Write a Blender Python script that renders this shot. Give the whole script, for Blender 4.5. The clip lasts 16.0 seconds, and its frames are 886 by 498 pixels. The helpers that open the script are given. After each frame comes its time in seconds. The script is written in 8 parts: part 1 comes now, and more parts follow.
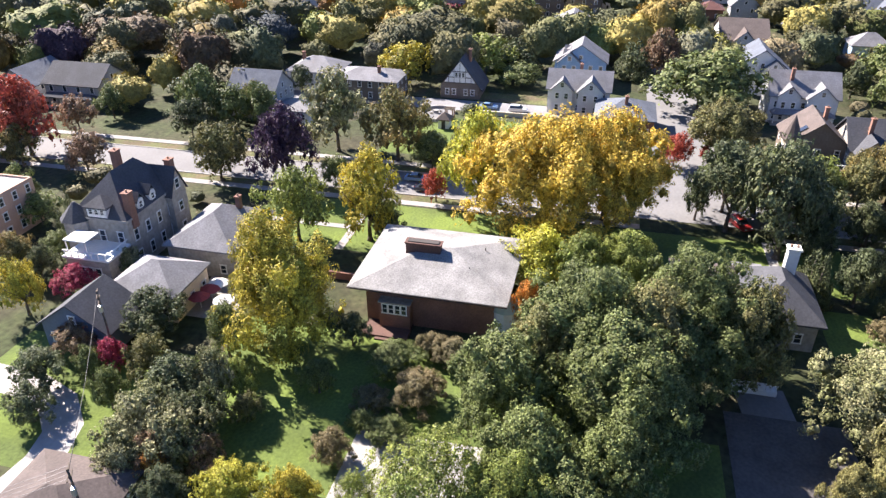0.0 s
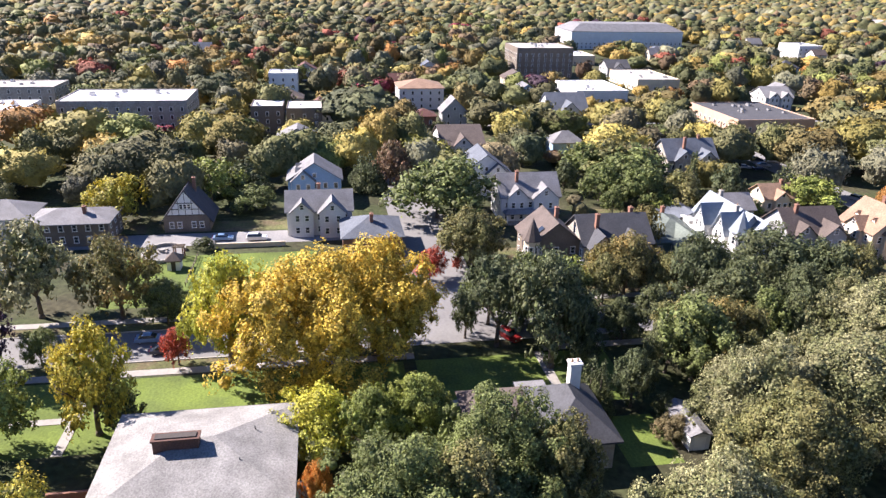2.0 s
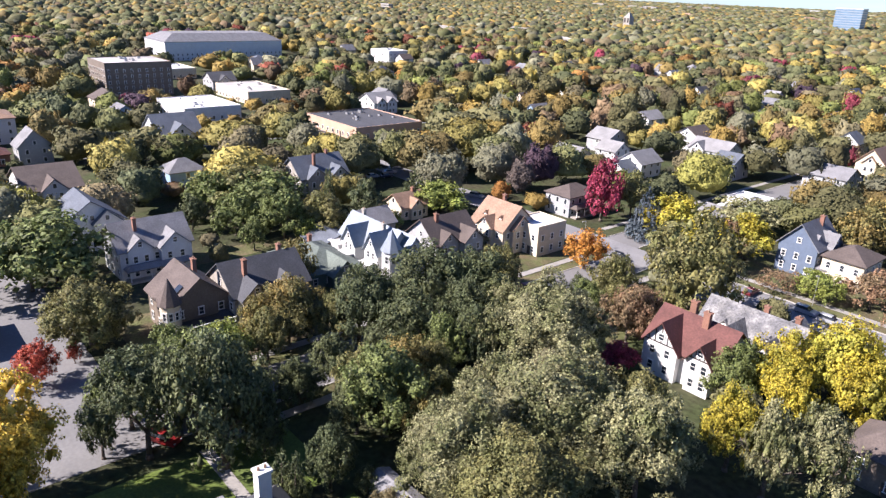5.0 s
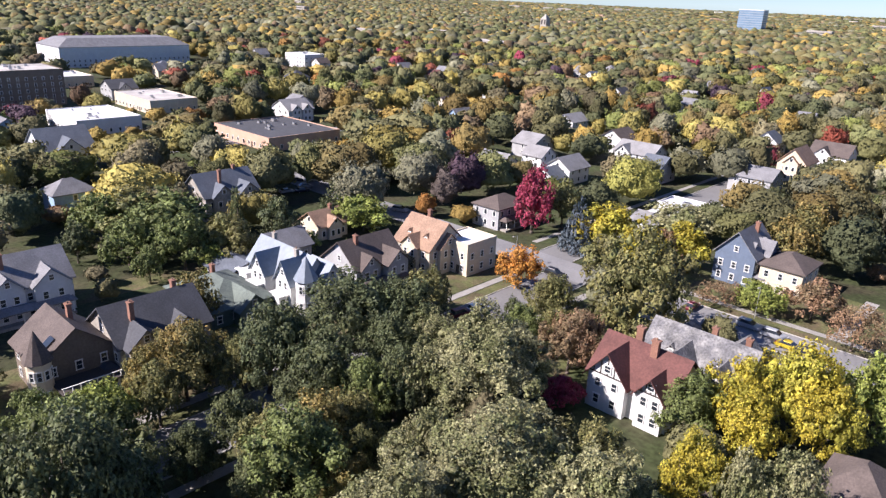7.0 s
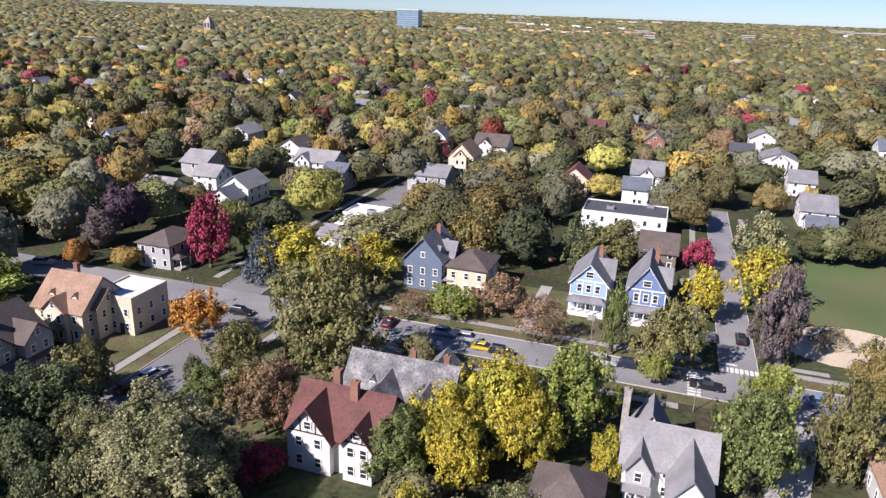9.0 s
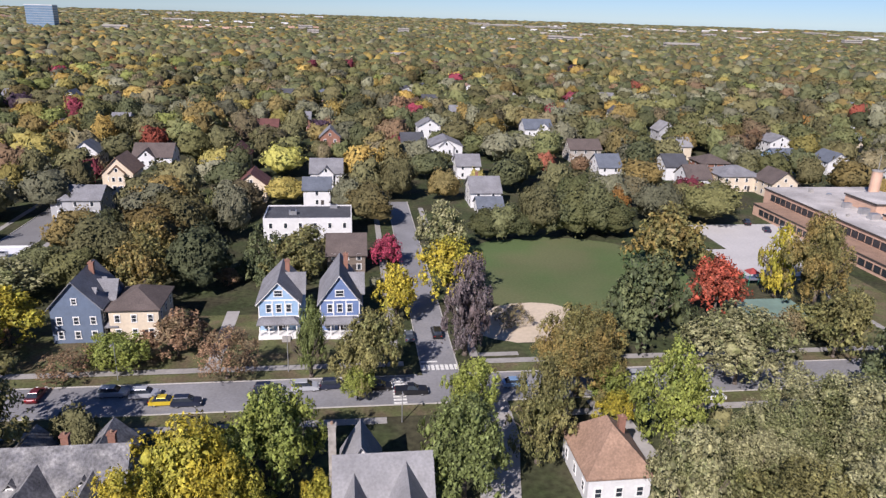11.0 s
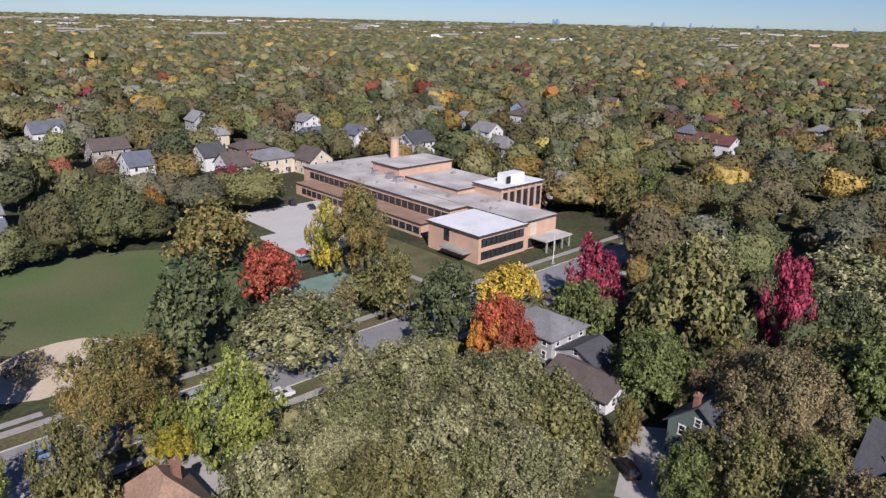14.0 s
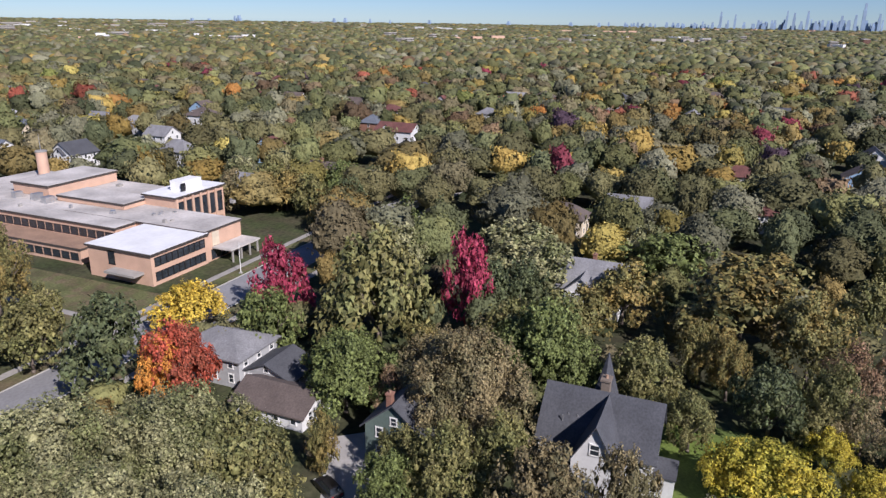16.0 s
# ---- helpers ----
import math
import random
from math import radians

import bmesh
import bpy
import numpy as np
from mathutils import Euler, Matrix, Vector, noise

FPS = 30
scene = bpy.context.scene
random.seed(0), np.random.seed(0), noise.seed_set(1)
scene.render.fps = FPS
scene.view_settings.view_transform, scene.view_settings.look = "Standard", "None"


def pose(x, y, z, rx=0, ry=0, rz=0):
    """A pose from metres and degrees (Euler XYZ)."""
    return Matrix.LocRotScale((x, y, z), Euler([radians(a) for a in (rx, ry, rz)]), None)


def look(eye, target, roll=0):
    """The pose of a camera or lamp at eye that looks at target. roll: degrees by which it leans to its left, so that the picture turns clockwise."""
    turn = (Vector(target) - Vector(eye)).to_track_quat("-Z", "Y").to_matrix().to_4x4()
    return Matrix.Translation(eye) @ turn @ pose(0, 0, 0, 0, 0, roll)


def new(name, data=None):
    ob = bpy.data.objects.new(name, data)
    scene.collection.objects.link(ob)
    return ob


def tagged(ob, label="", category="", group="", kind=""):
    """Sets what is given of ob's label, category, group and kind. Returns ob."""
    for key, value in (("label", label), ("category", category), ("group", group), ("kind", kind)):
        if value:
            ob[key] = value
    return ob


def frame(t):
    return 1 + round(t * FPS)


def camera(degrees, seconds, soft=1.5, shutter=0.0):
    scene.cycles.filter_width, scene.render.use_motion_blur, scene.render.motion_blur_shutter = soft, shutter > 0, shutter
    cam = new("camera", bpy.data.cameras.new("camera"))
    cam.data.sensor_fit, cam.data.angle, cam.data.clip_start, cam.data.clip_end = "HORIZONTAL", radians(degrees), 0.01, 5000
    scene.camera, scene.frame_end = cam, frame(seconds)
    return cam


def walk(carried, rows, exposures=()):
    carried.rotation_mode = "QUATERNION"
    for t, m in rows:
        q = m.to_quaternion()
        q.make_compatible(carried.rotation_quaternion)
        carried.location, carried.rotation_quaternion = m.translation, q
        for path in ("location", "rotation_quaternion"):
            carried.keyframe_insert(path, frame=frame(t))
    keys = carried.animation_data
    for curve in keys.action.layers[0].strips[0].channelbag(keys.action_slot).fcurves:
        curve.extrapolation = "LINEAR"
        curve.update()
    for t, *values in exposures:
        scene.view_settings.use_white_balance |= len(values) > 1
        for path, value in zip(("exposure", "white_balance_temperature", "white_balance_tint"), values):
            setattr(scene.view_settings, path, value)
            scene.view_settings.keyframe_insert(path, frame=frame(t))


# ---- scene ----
cam = camera(64.35, 16.0, soft=1.4)
PATH = [
    (0.0, look((0.00, 0.00, 58.37), (-84.35, -20.35, 8.66), -0.20)),
    (0.5, look((-3.55, -1.61, 58.70), (-91.28, -13.01, 12.08), 0.23)),
    (1.0, look((-7.09, -2.90, 58.99), (-97.14, -6.26, 15.62), 0.63)),
    (1.5, look((-10.63, -3.99, 59.29), (-102.08, 2.10, 19.29), 0.97)),
    (2.0, look((-13.84, -4.69, 59.65), (-105.37, 10.89, 22.53), 1.29)),
    (2.5, look((-17.06, -4.84, 59.88), (-106.64, 20.69, 23.51), 1.64)),
    (3.0, look((-20.39, -4.63, 60.11), (-106.50, 31.30, 24.14), 2.02)),
    (3.5, look((-23.67, -4.01, 60.34), (-105.64, 40.87, 24.75), 2.24)),
    (4.0, look((-26.81, -2.99, 60.41), (-103.81, 50.20, 25.15), 2.46)),
    (4.5, look((-29.84, -1.70, 60.28), (-103.09, 56.72, 25.34), 2.52)),
    (7.0, look((-42.97, 10.29, 59.41), (-106.83, 79.33, 25.41), 2.48)),
    (7.5, look((-44.38, 13.60, 59.62), (-103.80, 86.66, 25.98), 2.46)),
    (8.0, look((-45.50, 17.29, 60.00), (-96.88, 96.39, 26.78), 2.35)),
    (8.5, look((-46.35, 20.97, 60.41), (-87.21, 106.17, 27.68), 2.20)),
    (9.0, look((-46.76, 24.44, 60.73), (-75.56, 114.58, 28.38), 2.01)),
    (9.5, look((-46.91, 27.74, 61.04), (-63.10, 121.07, 28.97), 1.89)),
    (12.0, look((-42.32, 41.56, 60.09), (-12.38, 131.61, 28.58), 1.54)),
    (12.5, look((-40.43, 43.17, 59.57), (-1.05, 129.54, 28.11), 1.37)),
    (13.0, look((-38.32, 44.71, 59.02), (10.06, 126.38, 27.57), 1.29)),
    (13.5, look((-36.00, 46.03, 58.38), (21.00, 121.98, 27.02), 1.30)),
    (14.0, look((-33.66, 46.90, 57.65), (31.37, 116.16, 26.42), 1.31)),
    (14.5, look((-30.87, 47.57, 56.96), (41.41, 109.27, 25.83), 1.19)),
    (15.0, look((-28.09, 47.80, 56.41), (50.45, 101.35, 25.37), 1.16)),
    (15.5, look((-25.35, 47.59, 56.16), (58.15, 93.02, 25.14), 0.99)),
    (16.0, look((-22.53, 47.03, 56.08), (65.10, 83.95, 25.14), 0.87)),
]
EXPOSURES = [(0.0, 1.98, 6600, 18), (2.0, 1.72, 6550, 21), (4.0, 1.52, 6350, 21), (7.0, 1.18, 6300, 22), (9.5, 0.80, 6200, 22), (13.0, 0.36, 6150, 20), (14.5, 0.34, 6100, 20), (16.0, 0.52, 6050, 20)]
walk(cam, PATH, EXPOSURES)

# ---- light ----
SUN_BEARING, SUN_HEIGHT = 212.0, 37.0
sun_way = Vector((math.sin(radians(SUN_BEARING)) * math.cos(radians(SUN_HEIGHT)),
                  math.cos(radians(SUN_BEARING)) * math.cos(radians(SUN_HEIGHT)), math.sin(radians(SUN_HEIGHT))))
sun_data = bpy.data.lights.new("sun", "SUN")
sun_data.energy, sun_data.angle, sun_data.color = 4.5, radians(0.5), (1.0, 0.95, 0.87)
new("sun", sun_data).matrix_world = look(sun_way * 300, (0, 0, 0))
world = bpy.data.worlds.new("sky")
scene.world = world
world.use_nodes = True
wn = world.node_tree
sky = wn.nodes.new("ShaderNodeTexSky")
sky.sky_type, sky.sun_disc = "NISHITA", False
sky.sun_elevation, sky.sun_rotation = radians(SUN_HEIGHT), radians(SUN_BEARING)
sky.air_density, sky.dust_density, sky.ozone_density = 0.8, 0.0, 2.0
cool = wn.nodes.new("ShaderNodeMix")
cool.data_type, cool.blend_type = "RGBA", "MULTIPLY"
cool.inputs[0].default_value, cool.inputs[7].default_value = 1.0, (0.68, 0.89, 1.20, 1)
wn.links.new(sky.outputs[0], cool.inputs[6])
wn.links.new(cool.outputs[2], wn.nodes["Background"].inputs[0])
wn.nodes["Background"].inputs[1].default_value = 0.050
scene.view_settings.exposure = 0.0


# ---- materials ----
def material(name, colour, rough=0.8, metal=0.0, vary=0.25, scale=1.0, bump=0.0, bump_scale=8.0, tint=None, stain=0.0, stain_scale=0.15, island=0.0, obj=0.0, gloss=0.5, relief=0.1):
    """A surface with grain at one scale, stains at a larger one, and relief."""
    m = bpy.data.materials.new(name)
    m.use_nodes = True
    nt = m.node_tree
    b = nt.nodes["Principled BSDF"]
    N, L = nt.nodes.new, nt.links.new
    b.inputs["Roughness"].default_value, b.inputs["Metallic"].default_value = rough, metal
    b.inputs["Specular IOR Level"].default_value = gloss
    co = N("ShaderNodeTexCoord")
    geo = N("ShaderNodeNewGeometry")
    place = geo.outputs["Position"]
    fine = N("ShaderNodeTexNoise")
    fine.inputs["Scale"].default_value, fine.inputs["Detail"].default_value = scale, 5
    L(place, fine.inputs["Vector"])
    ramp = N("ShaderNodeMapRange")
    ramp.inputs[1].default_value, ramp.inputs[2].default_value = 0.3, 0.7
    ramp.inputs[3].default_value, ramp.inputs[4].default_value = 1 - vary, 1 + vary
    L(fine.outputs[0], ramp.inputs[0])
    value = ramp.outputs[0]
    if stain:
        big = N("ShaderNodeTexNoise")
        big.inputs["Scale"].default_value, big.inputs["Detail"].default_value = stain_scale, 3
        L(place, big.inputs["Vector"])
        r2 = N("ShaderNodeMapRange")
        r2.inputs[1].default_value, r2.inputs[2].default_value = 0.32, 0.68
        r2.inputs[3].default_value, r2.inputs[4].default_value = 1 - stain, 1 + stain
        L(big.outputs[0], r2.inputs[0])
        mu = N("ShaderNodeMath")
        mu.operation = "MULTIPLY"
        L(value, mu.inputs[0]), L(r2.outputs[0], mu.inputs[1])
        value = mu.outputs[0]
    if island or obj:
        if island:
            pick = geo.outputs["Random Per Island"]
        else:
            pick = N("ShaderNodeObjectInfo").outputs["Random"]
        r3 = N("ShaderNodeMapRange")
        r3.inputs[3].default_value, r3.inputs[4].default_value = 1 - (island or obj), 1 + (island or obj)
        L(pick, r3.inputs[0])
        mu = N("ShaderNodeMath")
        mu.operation = "MULTIPLY"
        L(value, mu.inputs[0]), L(r3.outputs[0], mu.inputs[1])
        value = mu.outputs[0]
    base = N("ShaderNodeRGB")
    base.outputs[0].default_value = (*colour, 1)
    source = base.outputs[0]
    if tint:
        other = N("ShaderNodeRGB")
        other.outputs[0].default_value = (*tint, 1)
        mixer = N("ShaderNodeMix")
        mixer.data_type = "RGBA"
        patch = N("ShaderNodeTexNoise")
        patch.inputs["Scale"].default_value, patch.inputs["Detail"].default_value = stain_scale * 1.7, 4
        L(place, patch.inputs["Vector"])
        r4 = N("ShaderNodeMapRange")
        r4.inputs[1].default_value, r4.inputs[2].default_value = 0.42, 0.62
        L(patch.outputs[0], r4.inputs[0])
        L(r4.outputs[0], mixer.inputs[0]), L(source, mixer.inputs[6]), L(other.outputs[0], mixer.inputs[7])
        source = mixer.outputs[2]
    scaled = N("ShaderNodeVectorMath")
    scaled.operation = "SCALE"
    L(source, scaled.inputs[0]), L(value, scaled.inputs["Scale"])
    L(scaled.outputs[0], b.inputs["Base Color"])
    if bump:
        bn, bt = N("ShaderNodeBump"), N("ShaderNodeTexNoise")
        bt.inputs["Scale"].default_value, bt.inputs["Detail"].default_value = bump_scale, 4
        L(place, bt.inputs["Vector"])
        bn.inputs["Strength"].default_value, bn.inputs["Distance"].default_value = bump, relief
        L(bt.outputs[0], bn.inputs["Height"]), L(bn.outputs[0], b.inputs["Normal"])
    return m


def leaf_material(name, colour, tint):
    """Foliage: two leaf colours in patches over a crown, every tuft a little different in hue and depth, thin enough for light to pass."""
    m = material(name, colour, 0.62, 0, 0.30, 2.6, tint=tint, stain=0.20, stain_scale=0.11, island=0.58, gloss=0.25, bump=0.8, bump_scale=3.5, relief=0.12)
    nt = m.node_tree
    b, out = nt.nodes["Principled BSDF"], nt.nodes["Material Output"]
    N, L = nt.nodes.new, nt.links.new
    # Single tufts take the other leaf colour too, so that the patches fray.
    blend = [n for n in nt.nodes if n.bl_idname == "ShaderNodeMix"][0]
    patch = blend.inputs[0].links[0].from_socket
    geo = [n for n in nt.nodes if n.bl_idname == "ShaderNodeNewGeometry"][0]
    hop, part_of, both = N("ShaderNodeMath"), N("ShaderNodeMath"), N("ShaderNodeMath")
    hop.operation, part_of.operation, both.operation, both.use_clamp = "MULTIPLY", "FRACT", "ADD", True
    hop.inputs[1].default_value = 7.31
    L(geo.outputs["Random Per Island"], hop.inputs[0]), L(hop.outputs[0], part_of.inputs[0])
    shift = N("ShaderNodeMapRange")
    shift.inputs[3].default_value, shift.inputs[4].default_value = -0.45, 0.45
    L(part_of.outputs[0], shift.inputs[0])
    L(patch, both.inputs[0]), L(shift.outputs[0], both.inputs[1]), L(both.outputs[0], blend.inputs[0])
    tr, mix = N("ShaderNodeBsdfTranslucent"), N("ShaderNodeMixShader")
    # Light that comes through a leaf is stronger than what it throws back.
    through_leaf = N("ShaderNodeVectorMath")
    through_leaf.operation = "MULTIPLY"
    through_leaf.inputs[1].default_value = (1.25, 1.3, 1.5)
    L(b.inputs["Base Color"].links[0].from_socket, through_leaf.inputs[0])
    L(through_leaf.outputs[0], tr.inputs[0])
    mix.inputs[0].default_value = 0.15
    L(b.outputs[0], mix.inputs[1]), L(tr.outputs[0], mix.inputs[2])
    L(mix.outputs[0], out.inputs[0])
    return m


LEAF = {
    "green": leaf_material("leaf_green", (0.15, 0.178, 0.056), (0.125, 0.15, 0.048)),
    "dark": leaf_material("leaf_dark_green", (0.088, 0.108, 0.05), (0.11, 0.122, 0.05)),
    "olive": leaf_material("leaf_olive", (0.2, 0.18, 0.066), (0.15, 0.155, 0.056)),
    "sage": leaf_material("leaf_sage", (0.290, 0.275, 0.140), (0.140, 0.152, 0.058)),
    "lime": leaf_material("leaf_lime", (0.244, 0.269, 0.057), (0.182, 0.221, 0.054)),
    "mixed": leaf_material("leaf_turning", (0.165, 0.155, 0.055), (0.25, 0.18, 0.056)),
    "yellow": leaf_material("leaf_yellow", (0.42, 0.335, 0.04), (0.29, 0.275, 0.042)),
    "lemon": leaf_material("leaf_lemon", (0.48, 0.44, 0.06), (0.36, 0.37, 0.055)),
    "gold": leaf_material("leaf_gold", (0.57, 0.4, 0.058), (0.51, 0.375, 0.058)),
    "orange": leaf_material("leaf_orange", (0.540, 0.230, 0.046), (0.420, 0.220, 0.046)),
    "red": leaf_material("leaf_red", (0.420, 0.088, 0.051), (0.300, 0.085, 0.048)),
    "crimson": leaf_material("leaf_crimson", (0.360, 0.050, 0.089), (0.270, 0.046, 0.075)),
    "rust": leaf_material("leaf_rust", (0.260, 0.155, 0.089), (0.210, 0.155, 0.084)),
    "purple": leaf_material("leaf_purple", (0.058, 0.034, 0.060), (0.077, 0.042, 0.071)),
    "tan": leaf_material("leaf_tan", (0.235, 0.185, 0.092), (0.16, 0.145, 0.07)),
    "bare": leaf_material("leaf_thin_grey", (0.165, 0.138, 0.135), (0.125, 0.092, 0.089)),
    "blue": leaf_material("leaf_blue_spruce", (0.121, 0.144, 0.166), (0.089, 0.116, 0.131)),
}
bark = material("bark", (0.12, 0.095, 0.075), 0.95, vary=0.35, scale=3.0, bump=0.5)
verge = material("verge_grass", (0.105, 0.112, 0.046), 0.95, vary=0.3, scale=2.0, tint=(0.125, 0.100, 0.058), stain=0.25, stain_scale=0.16, bump=0.35, bump_scale=14, gloss=0.2)
grass = material("grass", (0.130, 0.178, 0.038), 0.95, vary=0.22, scale=2.5, tint=(0.095, 0.130, 0.036), stain=0.2, stain_scale=0.09, bump=0.35, bump_scale=14, gloss=0.2)
# Litter and grass, the base colour darkened to stand for shade under trees.
soil = material("shaded_wooded_ground", (0.050, 0.062, 0.025), 0.95, vary=0.4, scale=0.9, tint=(0.060, 0.056, 0.032), stain=0.3, stain_scale=0.06, bump=0.5, bump_scale=6, gloss=0.2)
field_grass = material("field_grass", (0.090, 0.130, 0.048), 0.95, vary=0.12, scale=1.8, tint=(0.120, 0.132, 0.060), stain=0.12, stain_scale=0.022, gloss=0.2)
sand = material("sand", (0.53, 0.44, 0.32), 0.95, vary=0.08, scale=1.2, stain=0.07, stain_scale=0.12)
asphalt = material("asphalt", (0.220, 0.217, 0.220), 0.9, vary=0.12, scale=2.0, stain=0.14, stain_scale=0.12, bump=0.2, bump_scale=20)
pale_asphalt = material("worn_asphalt", (0.180, 0.176, 0.174), 0.9, vary=0.10, scale=2.0, stain=0.10, stain_scale=0.12)
concrete = material("concrete", (0.30, 0.284, 0.26), 0.9, vary=0.10, scale=1.6, stain=0.10, stain_scale=0.3)
paint_white = material("white_paint", (0.74, 0.73, 0.70), 0.6, vary=0.06, scale=2.0, stain=0.05)
line_paint = material("road_paint", (0.66, 0.65, 0.60), 0.8, vary=0.16, scale=3.0)
glass = material("window_glass", (0.030, 0.036, 0.045), 0.12, vary=0.3, scale=0.6, gloss=0.8)
dark_metal = material("dark_metal", (0.04, 0.04, 0.045), 0.45, 0.6, vary=0.1)
steel = material("steel", (0.5, 0.5, 0.5), 0.4, 0.7, vary=0.1)
tyre = material("tyre_rubber", (0.025, 0.025, 0.026), 0.8, vary=0.1)

ROOF = {
    "villa": material("weathered_shakes", (0.265, 0.258, 0.245), 0.9, vary=0.28, scale=4.5, tint=(0.235, 0.228, 0.218), stain=0.22, stain_scale=0.30, bump=0.6, bump_scale=9),
    "grey": material("grey_shingles", (0.195, 0.193, 0.20), 0.9, vary=0.20, scale=3.5, stain=0.16, stain_scale=0.35, bump=0.4, bump_scale=12),
    "dark": material("charcoal_shingles", (0.066, 0.068, 0.076), 0.9, vary=0.22, scale=3.5, stain=0.14, stain_scale=0.35, bump=0.4, bump_scale=12),
    "brown": material("brown_shingles", (0.105, 0.082, 0.072), 0.9, vary=0.22, scale=3.5, stain=0.16, stain_scale=0.35, bump=0.4, bump_scale=12),
    "tan": material("tan_shingles", (0.29, 0.185, 0.125), 0.9, vary=0.22, scale=3.0, stain=0.14, stain_scale=0.4, bump=0.4, bump_scale=12),
    "red": material("red_tiles", (0.125, 0.050, 0.042), 0.85, vary=0.20, scale=3.0, stain=0.18, stain_scale=0.4, bump=0.4, bump_scale=12),
    "green": material("green_shingles", (0.125, 0.150, 0.130), 0.9, vary=0.2, scale=3.0, stain=0.16, stain_scale=0.4, bump=0.4, bump_scale=12),
    "pale": material("pale_shingles", (0.24, 0.235, 0.235), 0.9, vary=0.14, scale=3.0, stain=0.15, stain_scale=0.3, bump=0.4, bump_scale=12),
    "old": material("mottled_old_slates", (0.135, 0.133, 0.138), 0.85, vary=0.42, scale=2.6, tint=(0.215, 0.210, 0.205), stain=0.25, stain_scale=0.35, bump=0.6, bump_scale=7),
    "white": material("white_membrane", (0.70, 0.70, 0.70), 0.7, vary=0.05, scale=1.0, stain=0.06, stain_scale=0.2),
    "gravel": material("gravel_roof", (0.45, 0.42, 0.39), 0.95, vary=0.12, scale=1.6, stain=0.26, stain_scale=0.10),
    "blue": material("blue_grey_shingles", (0.115, 0.130, 0.155), 0.9, vary=0.2, scale=3.0, stain=0.14, stain_scale=0.4, bump=0.4, bump_scale=12),
}
WALL = {
    "villa": material("dark_red_brick", (0.120, 0.062, 0.048), 0.9, vary=0.2, scale=5.0, stain=0.16, stain_scale=0.4, bump=0.3),
    "white": material("white_siding", (0.62, 0.615, 0.60), 0.75, vary=0.06, scale=2.0, stain=0.05, stain_scale=0.4),
    "cream": material("cream_siding", (0.60, 0.51, 0.38), 0.8, vary=0.08, scale=2.0, stain=0.08, stain_scale=0.4),
    "grey": material("grey_siding", (0.36, 0.36, 0.36), 0.8, vary=0.10, scale=2.0, stain=0.10, stain_scale=0.4),
    "blue": material("blue_siding", (0.13, 0.19, 0.34), 0.75, vary=0.08, scale=2.0, stain=0.08, stain_scale=0.4),
    "paleblue": material("pale_blue_siding", (0.27, 0.40, 0.55), 0.75, vary=0.08, scale=2.0, stain=0.08, stain_scale=0.4),
    "slate": material("slate_blue_siding", (0.115, 0.150, 0.210), 0.8, vary=0.08, scale=2.0, stain=0.08, stain_scale=0.4),
    "green": material("dark_green_siding", (0.11, 0.15, 0.13), 0.8, vary=0.10, scale=2.0, stain=0.08, stain_scale=0.4),
    "brick": material("red_brick", (0.25, 0.125, 0.085), 0.9, vary=0.18, scale=5.0, stain=0.14, stain_scale=0.4, bump=0.3),
    "pink": material("salmon_brick", (0.54, 0.35, 0.25), 0.9, vary=0.08, scale=5.0, stain=0.08, stain_scale=0.3, bump=0.2),
    "stone": material("grey_stone", (0.34, 0.31, 0.27), 0.9, vary=0.20, scale=1.8, stain=0.15, stain_scale=0.4, bump=0.4),
    "brown": material("brown_shingle_siding", (0.17, 0.135, 0.105), 0.85, vary=0.16, scale=3.0, stain=0.12, stain_scale=0.4),
    "dark": material("dark_timber", (0.055, 0.045, 0.040), 0.8, vary=0.2, scale=3.0),
}


# ---- builders ----
class Shape:
    """Gathers faces for one mesh."""

    def __init__(self):
        self.v, self.f = [], []

    def poly(self, *pts):
        n = len(self.v)
        self.v += [tuple(p) for p in pts]
        self.f.append(tuple(range(n, n + len(pts))))
        return self

    def box(self, x, y, z, sx, sy, sz, turn=0.0):
        """A box with its base centre at (x, y, z)."""
        n, c, s = len(self.v), math.cos(turn), math.sin(turn)
        for dz in (0, sz):
            for dx, dy in ((-sx / 2, -sy / 2), (sx / 2, -sy / 2), (sx / 2, sy / 2), (-sx / 2, sy / 2)):
                self.v.append((x + c * dx - s * dy, y + s * dx + c * dy, z + dz))
        self.f += [tuple(n + i for i in q) for q in ((3, 2, 1, 0), (4, 5, 6, 7), (0, 1, 5, 4), (1, 2, 6, 5), (2, 3, 7, 6), (3, 0, 4, 7))]
        return self

    def solid(self, low, high):
        """Joins two rings of the same length into a closed solid."""
        n, k = len(self.v), len(low)
        self.v += [tuple(p) for p in low] + [tuple(p) for p in high]
        self.f.append(tuple(n + i for i in reversed(range(k))))
        self.f.append(tuple(n + k + i for i in range(k)))
        for i in range(k):
            j = (i + 1) % k
            self.f.append((n + i, n + j, n + k + j, n + k + i))
        return self

    def tube(self, a, b, ra, rb, sides=7):
        a, b = Vector(a), Vector(b)
        w = (b - a).normalized()
        u = w.orthogonal().normalized()
        q = w.cross(u)
        ring = [(math.cos(2 * math.pi * i / sides), math.sin(2 * math.pi * i / sides)) for i in range(sides)]
        return self.solid([a + ra * (c * u + s * q) for c, s in ring], [b + rb * (c * u + s * q) for c, s in ring])

    def mesh(self, name, mat=None, smooth=False):
        me = bpy.data.meshes.new(name)
        me.from_pydata(self.v, [], self.f)
        if mat:
            me.materials.append(mat)
        if smooth:
            me.shade_smooth()
        me.update()
        return me


